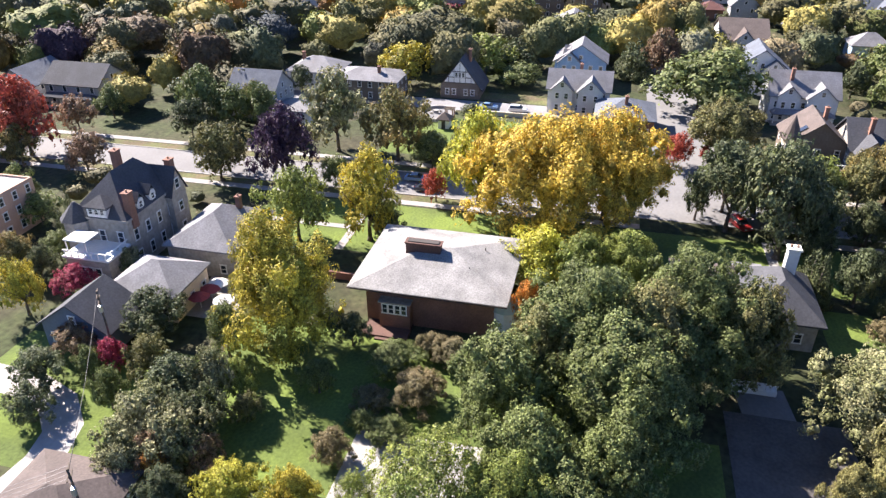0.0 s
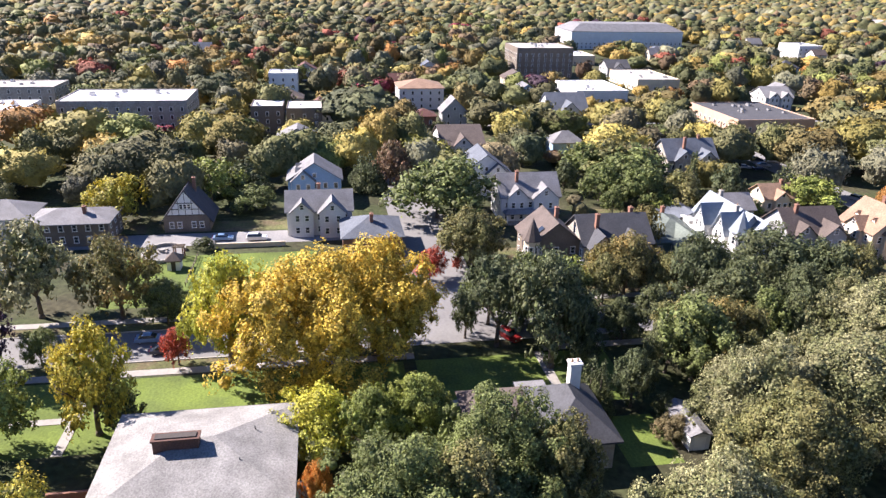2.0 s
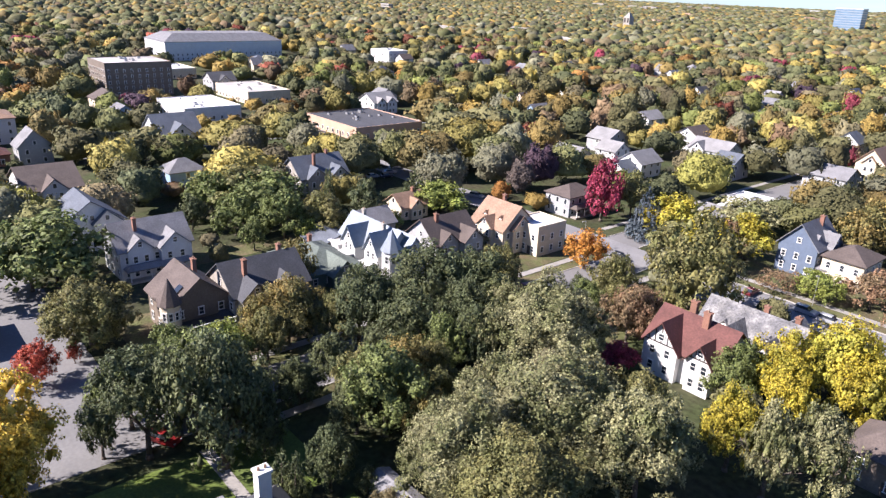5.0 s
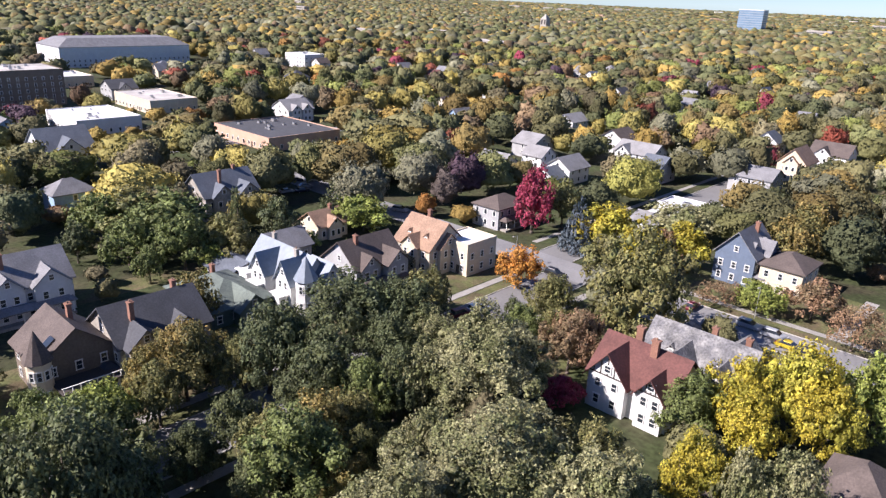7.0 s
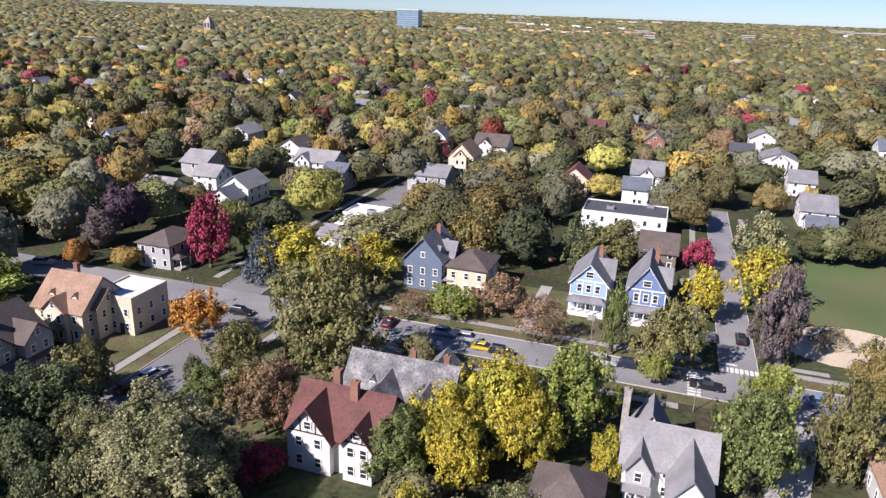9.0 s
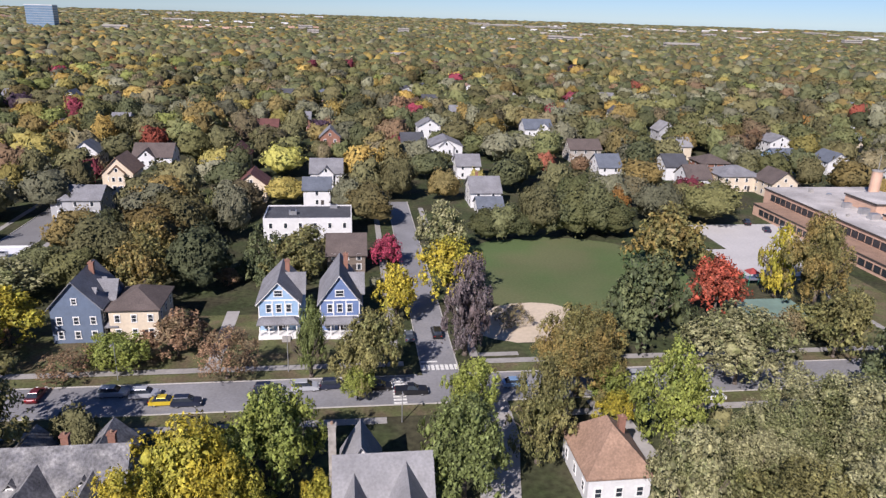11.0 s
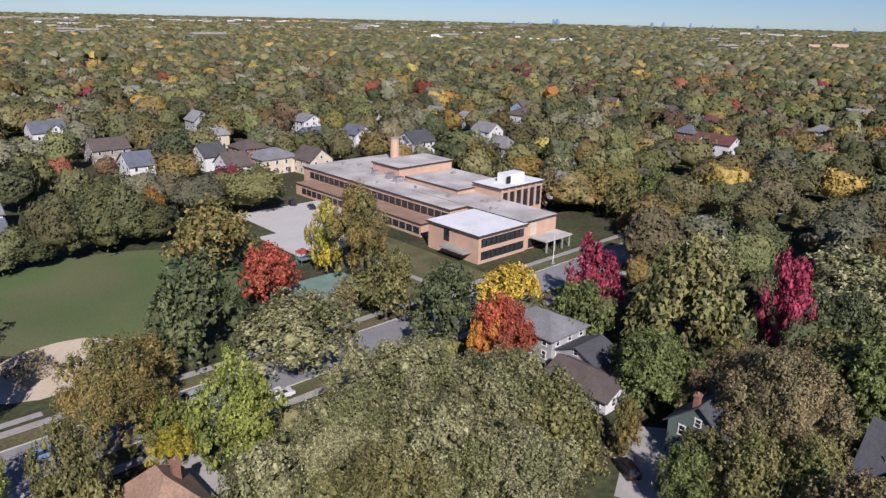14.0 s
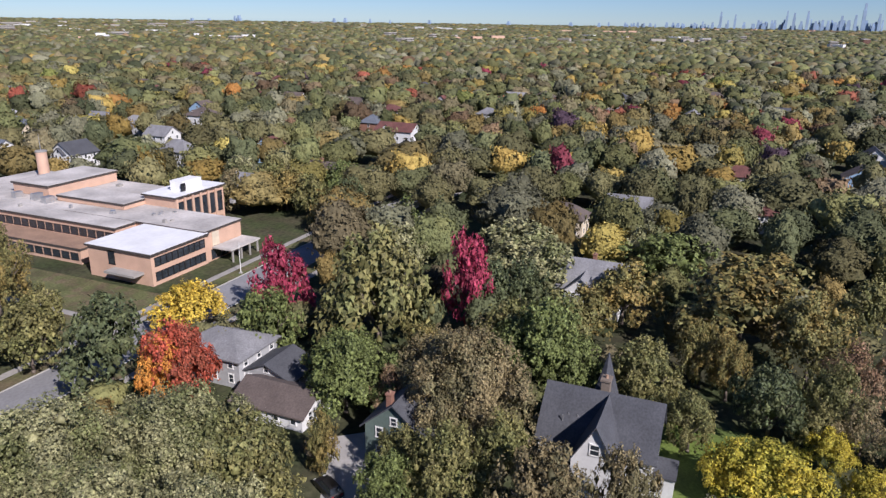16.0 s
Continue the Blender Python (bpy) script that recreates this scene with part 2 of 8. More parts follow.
def part(name, shape, mat, parent, label="", at=None):
    """Links a shape, or a finished mesh, as one object under a thing or a part."""
    ob = new(name, shape if isinstance(shape, bpy.types.Mesh) else shape.mesh(name, mat))
    ob.parent = parent
    if at is not None:
        ob.matrix_basis = at
    return tagged(ob, label)


def thing(name, m, label, category, group="", kind=""):
    ob = new(name)
    ob.empty_display_size = 0.5
    ob.matrix_world = m
    return tagged(ob, label, category, group, kind)


def piece(name, shape, mat, label, category, kind="", group=""):
    return tagged(new(name, shape.mesh(name, mat)), label, category, group, kind)


# ---- trees ----
def tuft_cloud(rng, centres, radii, normals, size, droop=0.0):
    """Small leaf tufts of three corners, facing roughly along the given normals."""
    n = len(centres)
    nrm = normals + rng.normal(0, 0.32, (n, 3))
    nrm /= np.linalg.norm(nrm, axis=1)[:, None] + 1e-9
    u = np.cross(nrm, rng.normal(0, 1, (n, 3)))
    u /= np.linalg.norm(u, axis=1)[:, None] + 1e-9
    w = np.cross(nrm, u)
    s = (size * rng.uniform(0.6, 1.35, n))[:, None]
    flat = np.array([1, 1, 0.66])
    u, w, nrm = u * flat, w * flat, nrm * flat
    a = centres - u * s
    b = centres + u * s * 0.5 - w * s * rng.uniform(0.5, 0.95, n)[:, None] + nrm * s * 0.25
    c = centres + u * s * 0.6 + w * s * rng.uniform(0.5, 0.95, n)[:, None] - np.array([0, 0, droop]) * s
    v = np.stack([a, b, c], 1).reshape(-1, 3)
    f = np.arange(3 * n).reshape(-1, 3)
    return v, f


OCTA_V = np.array([(1, 0, 0), (0, 1, 0), (-1, 0, 0), (0, -1, 0), (0, 0, 1), (0, 0, -1)], float)
OCTA_F = np.array([(0, 1, 4), (1, 2, 4), (2, 3, 4), (3, 0, 4), (1, 0, 5), (2, 1, 5), (3, 2, 5), (0, 3, 5)])


def unit_ball(level=1):
    bm = bmesh.new()
    bmesh.ops.create_icosphere(bm, subdivisions=level, radius=1)
    v = np.array([x.co[:] for x in bm.verts])
    f = np.array([[x.index for x in q.verts] for q in bm.faces])
    bm.free()
    return v, f


BALL_V, BALL_F = unit_ball()


def crown_arrays(seed, form, tufts, size, lobes, core=0.46, rough=(0.70, 1.05), sprays=14, loose=0.035, ball=None):
    """A crown of one metre radius, its base at z = 0 and its top at z = 1: limbs' lobes, sprays of leaves on each lobe, tufts in each spray."""
    rng = np.random.default_rng(seed)
    centres, radii = [], []
    if form == "cone":
        tiers = max(7, lobes // 6)
        for k in range(tiers):
            h = (k + 0.4) / tiers
            ring = (1 - h) * 0.86 + 0.03
            count = max(1, int(2 + 8 * ring))
            turn = rng.uniform(0, 6.3)
            for i in range(count):
                a = turn + 6.283 * i / count
                q = ring * rng.uniform(0.62, 0.82)
                centres.append((q * math.cos(a), q * math.sin(a), h * 0.96))
                radii.append((0.15 + 0.20 * ring) * rng.uniform(0.8, 1.15))
        centres.append((0, 0, 0.95))
        radii.append(0.05)
        inner = len(centres)
    else:
        lean = rng.normal(0, 0.10, 2)
        uneven, phase = rng.uniform(0.07, 0.20), rng.uniform(0, 6.28)
        for i in range(lobes):
            h = (i + 0.5) / lobes
            a = i * 2.39996 + rng.normal(0, 0.25)
            if form == "oval":
                q = math.sin(math.pi * min(1, 0.12 + 0.88 * h)) ** 0.55
                z = 0.10 + 0.80 * h
            elif form == "ragged":
                q = math.sin(math.pi * min(1, 0.32 + 0.68 * h)) ** 0.6 * rng.uniform(0.40, 1.25)
                z = 0.06 + 0.84 * h
            elif form == "dome":
                q = math.sqrt(max(0.0, 1 - h**2.2))
                z = 0.18 + 0.66 * h
            else:
                q = math.sin(math.pi * min(1, 0.18 + 0.82 * h)) ** 0.6
                z = 0.13 + 0.74 * h
            q = min(0.88, q * 0.78 * rng.uniform(0.66, 1.14) * (1 + uneven * math.sin(2 * a + phase) + uneven * 0.7 * math.sin(3 * a + 2 * phase)))
            centres.append((q * math.cos(a) + lean[0] * h, q * math.sin(a) + lean[1] * h, z + rng.normal(0, 0.055)))
            radii.append(rng.uniform(0.65, 1.45) * 1.16 / math.sqrt(lobes) * (1.0 if q > 0.2 else 1.15))
        inner = len(centres)
        centres += [(0, 0, 0.36), (0, 0, 0.60), (0.3, 0, 0.45), (-0.3, 0.1, 0.42), (0, 0.32, 0.48), (0, -0.3, 0.44)][: 6 if lobes > 20 else 2 if lobes > 3 else 1]
        radii += [0.50, 0.42, 0.38, 0.38, 0.34, 0.36][: 6 if lobes > 20 else 2 if lobes > 3 else 1]
    centres, radii = np.array(centres), np.array(radii)
    squash = np.array([1, 1, 0.86]) if form != "cone" else np.array([1, 1, 0.36])
    weight = radii**1.7
    weight[inner:] *= 0.22
    # Sprays: small heads of leaves on the outer and upper side of each lobe.
    heads = max(len(centres), len(centres) * sprays)
    pick = rng.choice(len(centres), heads, p=weight / weight.sum())
    out = centres[pick] - np.array([0, 0, 0.35])
    out /= np.linalg.norm(out, axis=1)[:, None] + 1e-9
    way = rng.normal(0, 0.75, (heads, 3)) + out * 0.55
    way[:, 2] = np.abs(way[:, 2]) - (rng.random(heads) < 0.30) * rng.uniform(0.2, 0.9, heads)
    way /= np.linalg.norm(way, axis=1)[:, None] + 1e-9
    reach = rng.uniform(0.76, 1.02, heads) + rng.exponential(loose, heads)
    tips = centres[pick] + way * (radii[pick] * reach)[:, None] * squash
    wide = radii[pick] * rng.uniform(0.26, 0.50, heads) * (9 / max(4, sprays)) ** 0.5
    of = rng.choice(heads, tufts, p=wide**2 / (wide**2).sum())
    spread = rng.normal(0, 1, (tufts, 3))
    spread /= np.linalg.norm(spread, axis=1)[:, None] + 1e-9
    spread *= rng.uniform(0.35, 1.0, tufts)[:, None] ** 0.6
    spots = tips[of] + spread * wide[of][:, None] * np.array([1, 1, 0.85])
    face = spread * 0.35 + way[of] + np.array([0, 0, 0.12])
    face /= np.linalg.norm(face, axis=1)[:, None] + 1e-9
    v, f = tuft_cloud(rng, spots, None, face, size, 0.25)
    ball_v, ball_f = ball or (OCTA_V * 1.15, OCTA_F)
    cores, faces, at = [], [], 0
    for c, r in zip(centres, radii):
        cores.append(ball_v * r * core * squash * rng.uniform(*rough, (len(ball_v), 1)) + c)
        faces.append(ball_f + at)
        at += len(ball_v)
    cv, cf = np.concatenate(cores), np.concatenate(faces)
    return v, f, cv, cf


def np_mesh(name, verts, groups, smooth=()):
    """A mesh from arrays: groups of faces with 3 or 4 corners, and the slot of each group."""
    me = bpy.data.meshes.new(name)
    loops = np.concatenate([g.ravel() for g, _ in groups])
    counts = np.concatenate([np.full(len(g), g.shape[1]) for g, _ in groups])
    slots = np.concatenate([np.full(len(g), s) for g, s in groups])
    me.vertices.add(len(verts)), me.loops.add(len(loops)), me.polygons.add(len(counts))
    me.vertices.foreach_set("co", np.asarray(verts, np.float32).ravel())
    me.loops.foreach_set("vertex_index", loops.astype(np.int32))
    me.polygons.foreach_set("loop_start", np.concatenate([[0], np.cumsum(counts)[:-1]]).astype(np.int32))
    me.polygons.foreach_set("material_index", slots.astype(np.int32))
    if smooth:
        soft = np.isin(slots * 10 + (counts == 3), smooth)
        me.polygons.foreach_set("use_smooth", soft)
    me.update(calc_edges=True)
    me.validate()
    return me


CROWNS, TRUNKS = {}, {}


def crown_mesh(form, grade, kind):
    """grade: 0 close by, 1 in the middle distance. Crowns are shared by trees alike in form."""
    key = (form, grade, kind)
    if key not in CROWNS:
        tufts, size, lobes = ((26000, 0.0205, 74), (9000, 0.030, 54), (3400, 0.047, 40), (46000, 0.0155, 100))[grade]
        if form == "ragged":
            lobes = int(lobes * 0.5)
        if form == "open":
            tufts, lobes = int(tufts * 0.55), int(lobes * 0.75)
        v, f, cv, cf = crown_arrays(hash_of(form) + 17 * kind + 5 * grade, form, tufts, size, lobes)
        if form == "open":
            cv, cf = cv[:0], cf[:0]
        me = np_mesh("crown", np.concatenate([v, cv]), [(f, 0), (cf + len(v), 0)] if len(cf) else [(f, 0)])
        me.materials.append(LEAF["green"])
        CROWNS[key] = me
    return CROWNS[key]


def hash_of(word):
    return sum(ord(c) * (i + 3) for i, c in enumerate(word))


def trunk_mesh(form, kind):
    """A tapered trunk with limbs that fork into the crown, one metre tall."""
    key = (form, kind)
    if key not in TRUNKS:
        rng = random.Random(kind * 7 + hash_of(form))
        s = Shape()
        if form == "cone":
            s.tube((0, 0, 0), (0, 0, 0.95), 0.020, 0.004, 7)
        else:
            fork = 0.30
            s.tube((0, 0, -0.01), (0, 0, 0.06), 0.040, 0.027, 8)
            s.tube((0, 0, 0.06), (0.01, 0, fork), 0.027, 0.021, 8)
            for i in range(6):
                a = i * 1.047 + rng.uniform(-0.3, 0.3)
                r, top = rng.uniform(0.12, 0.20), rng.uniform(0.48, 0.62)
                mid = (r * math.cos(a), r * math.sin(a), top)
                s.tube((0.01, 0, fork - 0.04 + 0.02 * i), mid, 0.014, 0.008, 6)
                for j in range(3):
                    b = a + rng.uniform(-0.8, 0.8)
                    end = (mid[0] + 0.13 * math.cos(b), mid[1] + 0.13 * math.sin(b), top + rng.uniform(0.10, 0.30))
                    s.tube(mid, end, 0.007, 0.003, 5)
        TRUNKS[key] = s.mesh("trunk", bark, True)
    return TRUNKS[key]


NAMES = {
    "green": "green leafy deciduous tree", "dark": "dark green broad-crowned shade tree", "olive": "olive green tree turning in autumn",
    "sage": "pale grey-green oak with a billowing crown", "lime": "bright lime green leafy tree", "mixed": "green and golden tree turning in autumn",
    "yellow": "yellow autumn tree in full colour", "lemon": "lemon yellow autumn tree", "gold": "golden orange autumn tree with a wide crown",
    "orange": "orange autumn maple tree", "red": "bright red autumn maple tree", "crimson": "crimson red autumn maple tree",
    "rust": "rusty brown thinning autumn tree", "purple": "dark purple-leaved plum tree", "tan": "tan brown dry-leaved tree",
    "bare": "grey-brown nearly bare tree", "blue": "blue-grey conical spruce tree",
}
tree_count = 0


def tree(x, y, height, radius, leaf, form="round", base=0.13, where="among houses and lawns", grade=None):
    """A tree at (x, y): its crown's lower edge lies at base of its height."""
    global tree_count
    tree_count += 1
    if grade is None:
        near = min(math.hypot(x + 10, y), math.hypot(x + 45, y - 20), math.hypot(x + 25, y - 46))
        grade = 3 if radius > 8.9 and near < 100 else 0 if near < 50 or radius > 8 and near < 95 else 1 if near < 112 else 2
    kind = tree_count % (3 if grade else 4)
    turn = (tree_count * 137.5) % 360
    small = height < 5
    what = "bush" if small else "tree"
    words = NAMES[leaf].replace("tree", "bush").replace("oak", "bush") if small else NAMES[leaf]
    if form == "cone" and leaf != "blue":
        words = "conical dark green conifer tree"
    if form == "open":
        words = "thin " + words
    root = thing(what, pose(x, y, 0, 0, 0, turn), words + " " + where, what)
    part("trunk", trunk_mesh(form if form == "cone" else "leafy", kind), bark, root, at=Matrix.Diagonal((height * 0.9, height * 0.9, height * 0.8, 1)))
    low = height * base
    crown = part("crown", crown_mesh(form, grade, kind), None, root, at=Matrix.Translation((0, 0, low)) @ Matrix.Diagonal((radius, radius, height - low, 1)))
    slot = crown.material_slots[0]
    slot.link, slot.material = "OBJECT", LEAF[leaf]
    return root


GROVE = []


def grove(x, y, height, radius, leaf):
    """A tree too far off to tell apart: it goes into the far woods."""
    GROVE.append((x, y, height, radius, leaf))


# ---- ground, roads, pavements ----
def strip(x0, y0, x1, y1, z, deep=0.0):
    s = Shape()
    if deep:
        s.box((x0 + x1) / 2, (y0 + y1) / 2, z - deep, x1 - x0, y1 - y0, deep)
    else:
        s.poly((x0, y0, z), (x1, y0, z), (x1, y1, z), (x0, y1, z))
    return s


def add(shapes):
    s = Shape()
    for q in shapes:
        n = len(s.v)
        s.v += q.v
        s.f += [tuple(i + n for i in f) for f in q.f]
    return s


def disc(x, y, rx, ry, z, turn=0.0, count=40, wobble=0.0):
    rng = random.Random(int(x * 7 + y))
    pts = []
    for i in range(count):
        a = 2 * math.pi * i / count
        k = 1 + rng.uniform(-wobble, wobble)
        px, py = rx * k * math.cos(a), ry * k * math.sin(a)
        pts.append((x + px * math.cos(turn) - py * math.sin(turn), y + px * math.sin(turn) + py * math.cos(turn), z))
    return Shape().poly(*pts)


def rise(x, y):
    """The land swells gently towards the horizon."""
    return 24 * max(0.0, (math.hypot(x + 30, y - 30) - 1500) / 3400) ** 1.4


ground = Shape()
rings = [0, 60, 150, 300, 700, 1500, 1900, 2400, 3000, 3600, 4200, 4900]
for a, b in zip(rings, rings[1:]):
    for i in range(48):
        t0, t1 = 2 * math.pi * i / 48, 2 * math.pi * (i + 1) / 48
        q = [(r * math.cos(t) - 30, r * math.sin(t) + 30) for r, t in ((a, t0), (b, t0), (b, t1), (a, t1))]
        q = [(x, y, rise(x, y)) for x, y in q]
        ground.poly(*(q if a else q[:3]))
piece("ground", ground, soil, "wooded ground with leaf litter and grass, darkened for tree shade", "ground", "structure")

piece("road", add([strip(-128.5, -190, -118, 142, 0.03), strip(-138, 147, -128, 262, 0.03)]), pale_asphalt, "pale worn asphalt street between the gardens", "road", "structure")
piece("road", add([strip(-300, 138, -118, 148, 0.034), strip(-118, 138, 210, 147.5, 0.034)]), asphalt, "grey asphalt street with parked cars", "road", "structure")
piece("road", strip(-33, 147.5, -26.3, 268, 0.03), asphalt, "narrow grey side street beside the playing field", "road", "structure")
piece("road", strip(-230, 10, -118, 24, 0.036), pale_asphalt, "pale wide side street at the junction", "road", "structure")
piece("road", strip(-177, -110, -169, 10, 0.032), asphalt, "grey street in front of the far houses", "road", "structure")
piece("road", strip(-300, 60, -292, 420, 0.032), asphalt, "grey business street in the distance", "road", "structure")
KERB = material("kerb_concrete", (0.42, 0.40, 0.36), 0.9, vary=0.12, scale=2.0, stain=0.1)


def kerb(x0, y0, x1, y1):
    wide = 0.18
    s = strip(min(x0, x1) - wide / 2, min(y0, y1) - wide / 2, max(x0, x1) + wide / 2, max(y0, y1) + wide / 2, 0.15, 0.15)
    piece("kerb", s, KERB, "low concrete kerb along the street", "kerb", "structure")


for x0, y0, x1, y1 in ((-118, -190, -118, 9), (-118, 25, -118, 137), (-128.5, -190, -128.5, 9), (-128.5, 25, -128.5, 137),
                       (-117, 137.9, 210, 137.9), (-117, 147.6, -34, 147.6), (-25.3, 147.6, 210, 147.6), (-33, 149, -33, 268), (-26.3, 149, -26.3, 268),
                       (-138, 149, -138, 262), (-128, 149, -128, 262)):
    kerb(x0, y0, x1, y1)


def pavement(x0, y0, x1, y1, mat=concrete, label="pale concrete pavement slabs beside the street"):
    """Slabs with open joints between them."""
    s = Shape()
    along_x = abs(x1 - x0) > abs(y1 - y0)
    length = abs(x1 - x0) if along_x else abs(y1 - y0)
    n = max(1, int(length / 1.6))
    for i in range(n):
        a, b = i / n, (i + 1) / n - 0.02 / length
        if along_x:
            s.box(x0 + (x1 - x0) * (a + b) / 2, (y0 + y1) / 2, 0.0, abs(x1 - x0) * (b - a), abs(y1 - y0), 0.07)
        else:
            s.box((x0 + x1) / 2, y0 + (y1 - y0) * (a + b) / 2, 0.0, abs(x1 - x0), abs(y1 - y0) * (b - a), 0.07)
    return piece("pavement", s, mat, label, "pavement", "structure")


def lawn(x0, y0, x1, y1, label="mown green lawn", mat=grass, z=0.012):
    return piece("lawn", strip(x0, y0, x1, y1, z), mat, label, "lawn", "structure")




# ---- houses ----
def frame_mesh(w, h):
    s = Shape()
    for x, z, sx, sz in ((-w / 2, 0, 0.14, h), (w / 2, 0, 0.14, h), (0, -0.07, w + 0.3, 0.16), (0, h - 0.07, w + 0.24, 0.18)):
        s.box(x, 0, z, sx, 0.16, sz)
    s.box(0, 0, h * 0.48, w, 0.10, 0.08)
    return s


WINDOWS = {}


def window(parent, x, y, z, turn, w=0.95, h=1.5, trim=None):
    """A window in a wall: its frame, and the pane as a part of it."""
    trim = trim or paint_white
    key = (round(w, 2), round(h, 2), trim.name)
    if key not in WINDOWS:
        WINDOWS[key] = (frame_mesh(w, h).mesh("window", trim), Shape().box(0, 0.0, 0, w, 0.05, h).mesh("pane", glass))
    frame_me, pane_me = WINDOWS[key]
    if parent.parent is None and math.hypot(parent.matrix_world.translation.x + 30, parent.matrix_world.translation.y - 25) > 175:
        if (key, 1) not in WINDOWS:
            s = Shape().box(0, 0, -0.07, w + 0.26, 0.06, h + 0.16)
            s.box(0, 0, 0.02, w * 0.88, 0.12, h * 0.92)
            me = s.mesh("window", trim)
            me.materials.append(glass)
            for p in me.polygons[6:]:
                p.material_index = 1
            WINDOWS[key, 1] = me
        ob = part("window", WINDOWS[key, 1], None, parent, at=pose(x, y, z, 0, 0, turn))
        return ob
    ob = part("window", frame_me, None, parent, at=pose(x, y, z, 0, 0, turn))
    part("pane", pane_me, None, ob)
    return ob


def slope(s, a, b, c, d, thick=0.22):
    """A roof slab with its top through four points, thickened downward."""
    down = Vector((0, 0, -thick))
    top = [Vector(p) for p in (a, b, c, d)]
    s.solid([p + down for p in top], top)


def gable_roof(s, x0, x1, y0, y1, eave, ridge, over=0.55, along="x"):
    """Two slopes with the ridge along x or y."""
    if along == "x":
        ym, k = (y0 + y1) / 2, (ridge - eave) / ((y1 - y0) / 2)
        drop = over * k
        slope(s, (x0 - over, y0 - over, eave - drop), (x1 + over, y0 - over, eave - drop), (x1 + over, ym, ridge), (x0 - over, ym, ridge))
        slope(s, (x1 + over, y1 + over, eave - drop), (x0 - over, y1 + over, eave - drop), (x0 - over, ym, ridge), (x1 + over, ym, ridge))
    else:
        xm, k = (x0 + x1) / 2, (ridge - eave) / ((x1 - x0) / 2)
        drop = over * k
        slope(s, (x1 + over, y0 - over, eave - drop), (x1 + over, y1 + over, eave - drop), (xm, y1 + over, ridge), (xm, y0 - over, ridge))
        slope(s, (x0 - over, y1 + over, eave - drop), (x0 - over, y0 - over, eave - drop), (xm, y0 - over, ridge), (xm, y1 + over, ridge))


def hip_roof(s, x0, x1, y0, y1, eave, ridge, over=0.6, flat=0.0):
    """Four slopes to a ridge along the longer side."""
    x0, x1, y0, y1 = x0 - over, x1 + over, y0 - over, y1 + over
    inset = min(x1 - x0, y1 - y0) / 2 - flat
    low = [(x0, y0, eave), (x1, y0, eave), (x1, y1, eave), (x0, y1, eave)]
    top = [(x0 + inset, y0 + inset, ridge), (x1 - inset, y0 + inset, ridge), (x1 - inset, y1 - inset, ridge), (x0 + inset, y1 - inset, ridge)]
    s.solid([(x, y, z - 0.25) for x, y, z in low], low)
    s.solid(low, [(x + 1e-3 * (i in (1, 2)), y + 1e-3 * (i > 1), z) for i, (x, y, z) in enumerate(top)])


def gable_wall(s, x0, x1, y0, y1, eave, ridge, along="x"):
    s.box((x0 + x1) / 2, (y0 + y1) / 2, 0, x1 - x0, y1 - y0, eave)
    if along == "x":
        for x in (x0, x1 - 0.25):
            s.solid([(x, y0, eave), (x, y1, eave), (x, (y0 + y1) / 2, ridge - 0.12)], [(x + 0.25, y0, eave), (x + 0.25, y1, eave), (x + 0.25, (y0 + y1) / 2, ridge - 0.12)])
    else:
        for y in (y0, y1 - 0.25):
            s.solid([(x0, y, eave), (x1, y, eave), ((x0 + x1) / 2, y, ridge - 0.12)], [(x0, y + 0.25, eave), (x1, y + 0.25, eave), ((x0 + x1) / 2, y + 0.25, ridge - 0.12)])


def chimney(parent, x, y, top, wall, wide=0.9, low=0.0):
    s = Shape().box(x, y, low, wide, wide * 0.8, top - low - 0.25).box(x, y, top - 0.25, wide + 0.2, wide * 0.8 + 0.2, 0.25)
    ob = part("chimney", s, wall, parent, "masonry chimney")
    part("flue", Shape().tube((x, y, top), (x, y, top + 0.35), 0.16, 0.14, 8), ROOF["tan"], ob)


def facade(parent, x0, x1, y0, y1, floors, storey=2.9, gap=2.6, first=1.0, trim=None, sides="nsew", w=0.95, h=1.5):
    """Windows in rows on the sides named."""
    for f in range(floors):
        z = first + f * storey
        n = max(1, int((x1 - x0 - 0.8) / gap))
        for i in range(n):
            x = x0 + (x1 - x0) * (i + 0.5) / n
            if "s" in sides:
                window(parent, x, y0 - 0.02, z, 0, w, h, trim)
            if "n" in sides:
                window(parent, x, y1 + 0.02, z, 0, w, h, trim)
        n = max(1, int((y1 - y0 - 0.8) / gap))
        for i in range(n):
            y = y0 + (y1 - y0) * (i + 0.5) / n
            if "w" in sides:
                window(parent, x0 - 0.02, y, z, 90, w, h, trim)
            if "e" in sides:
                window(parent, x1 + 0.02, y, z, 90, w, h, trim)


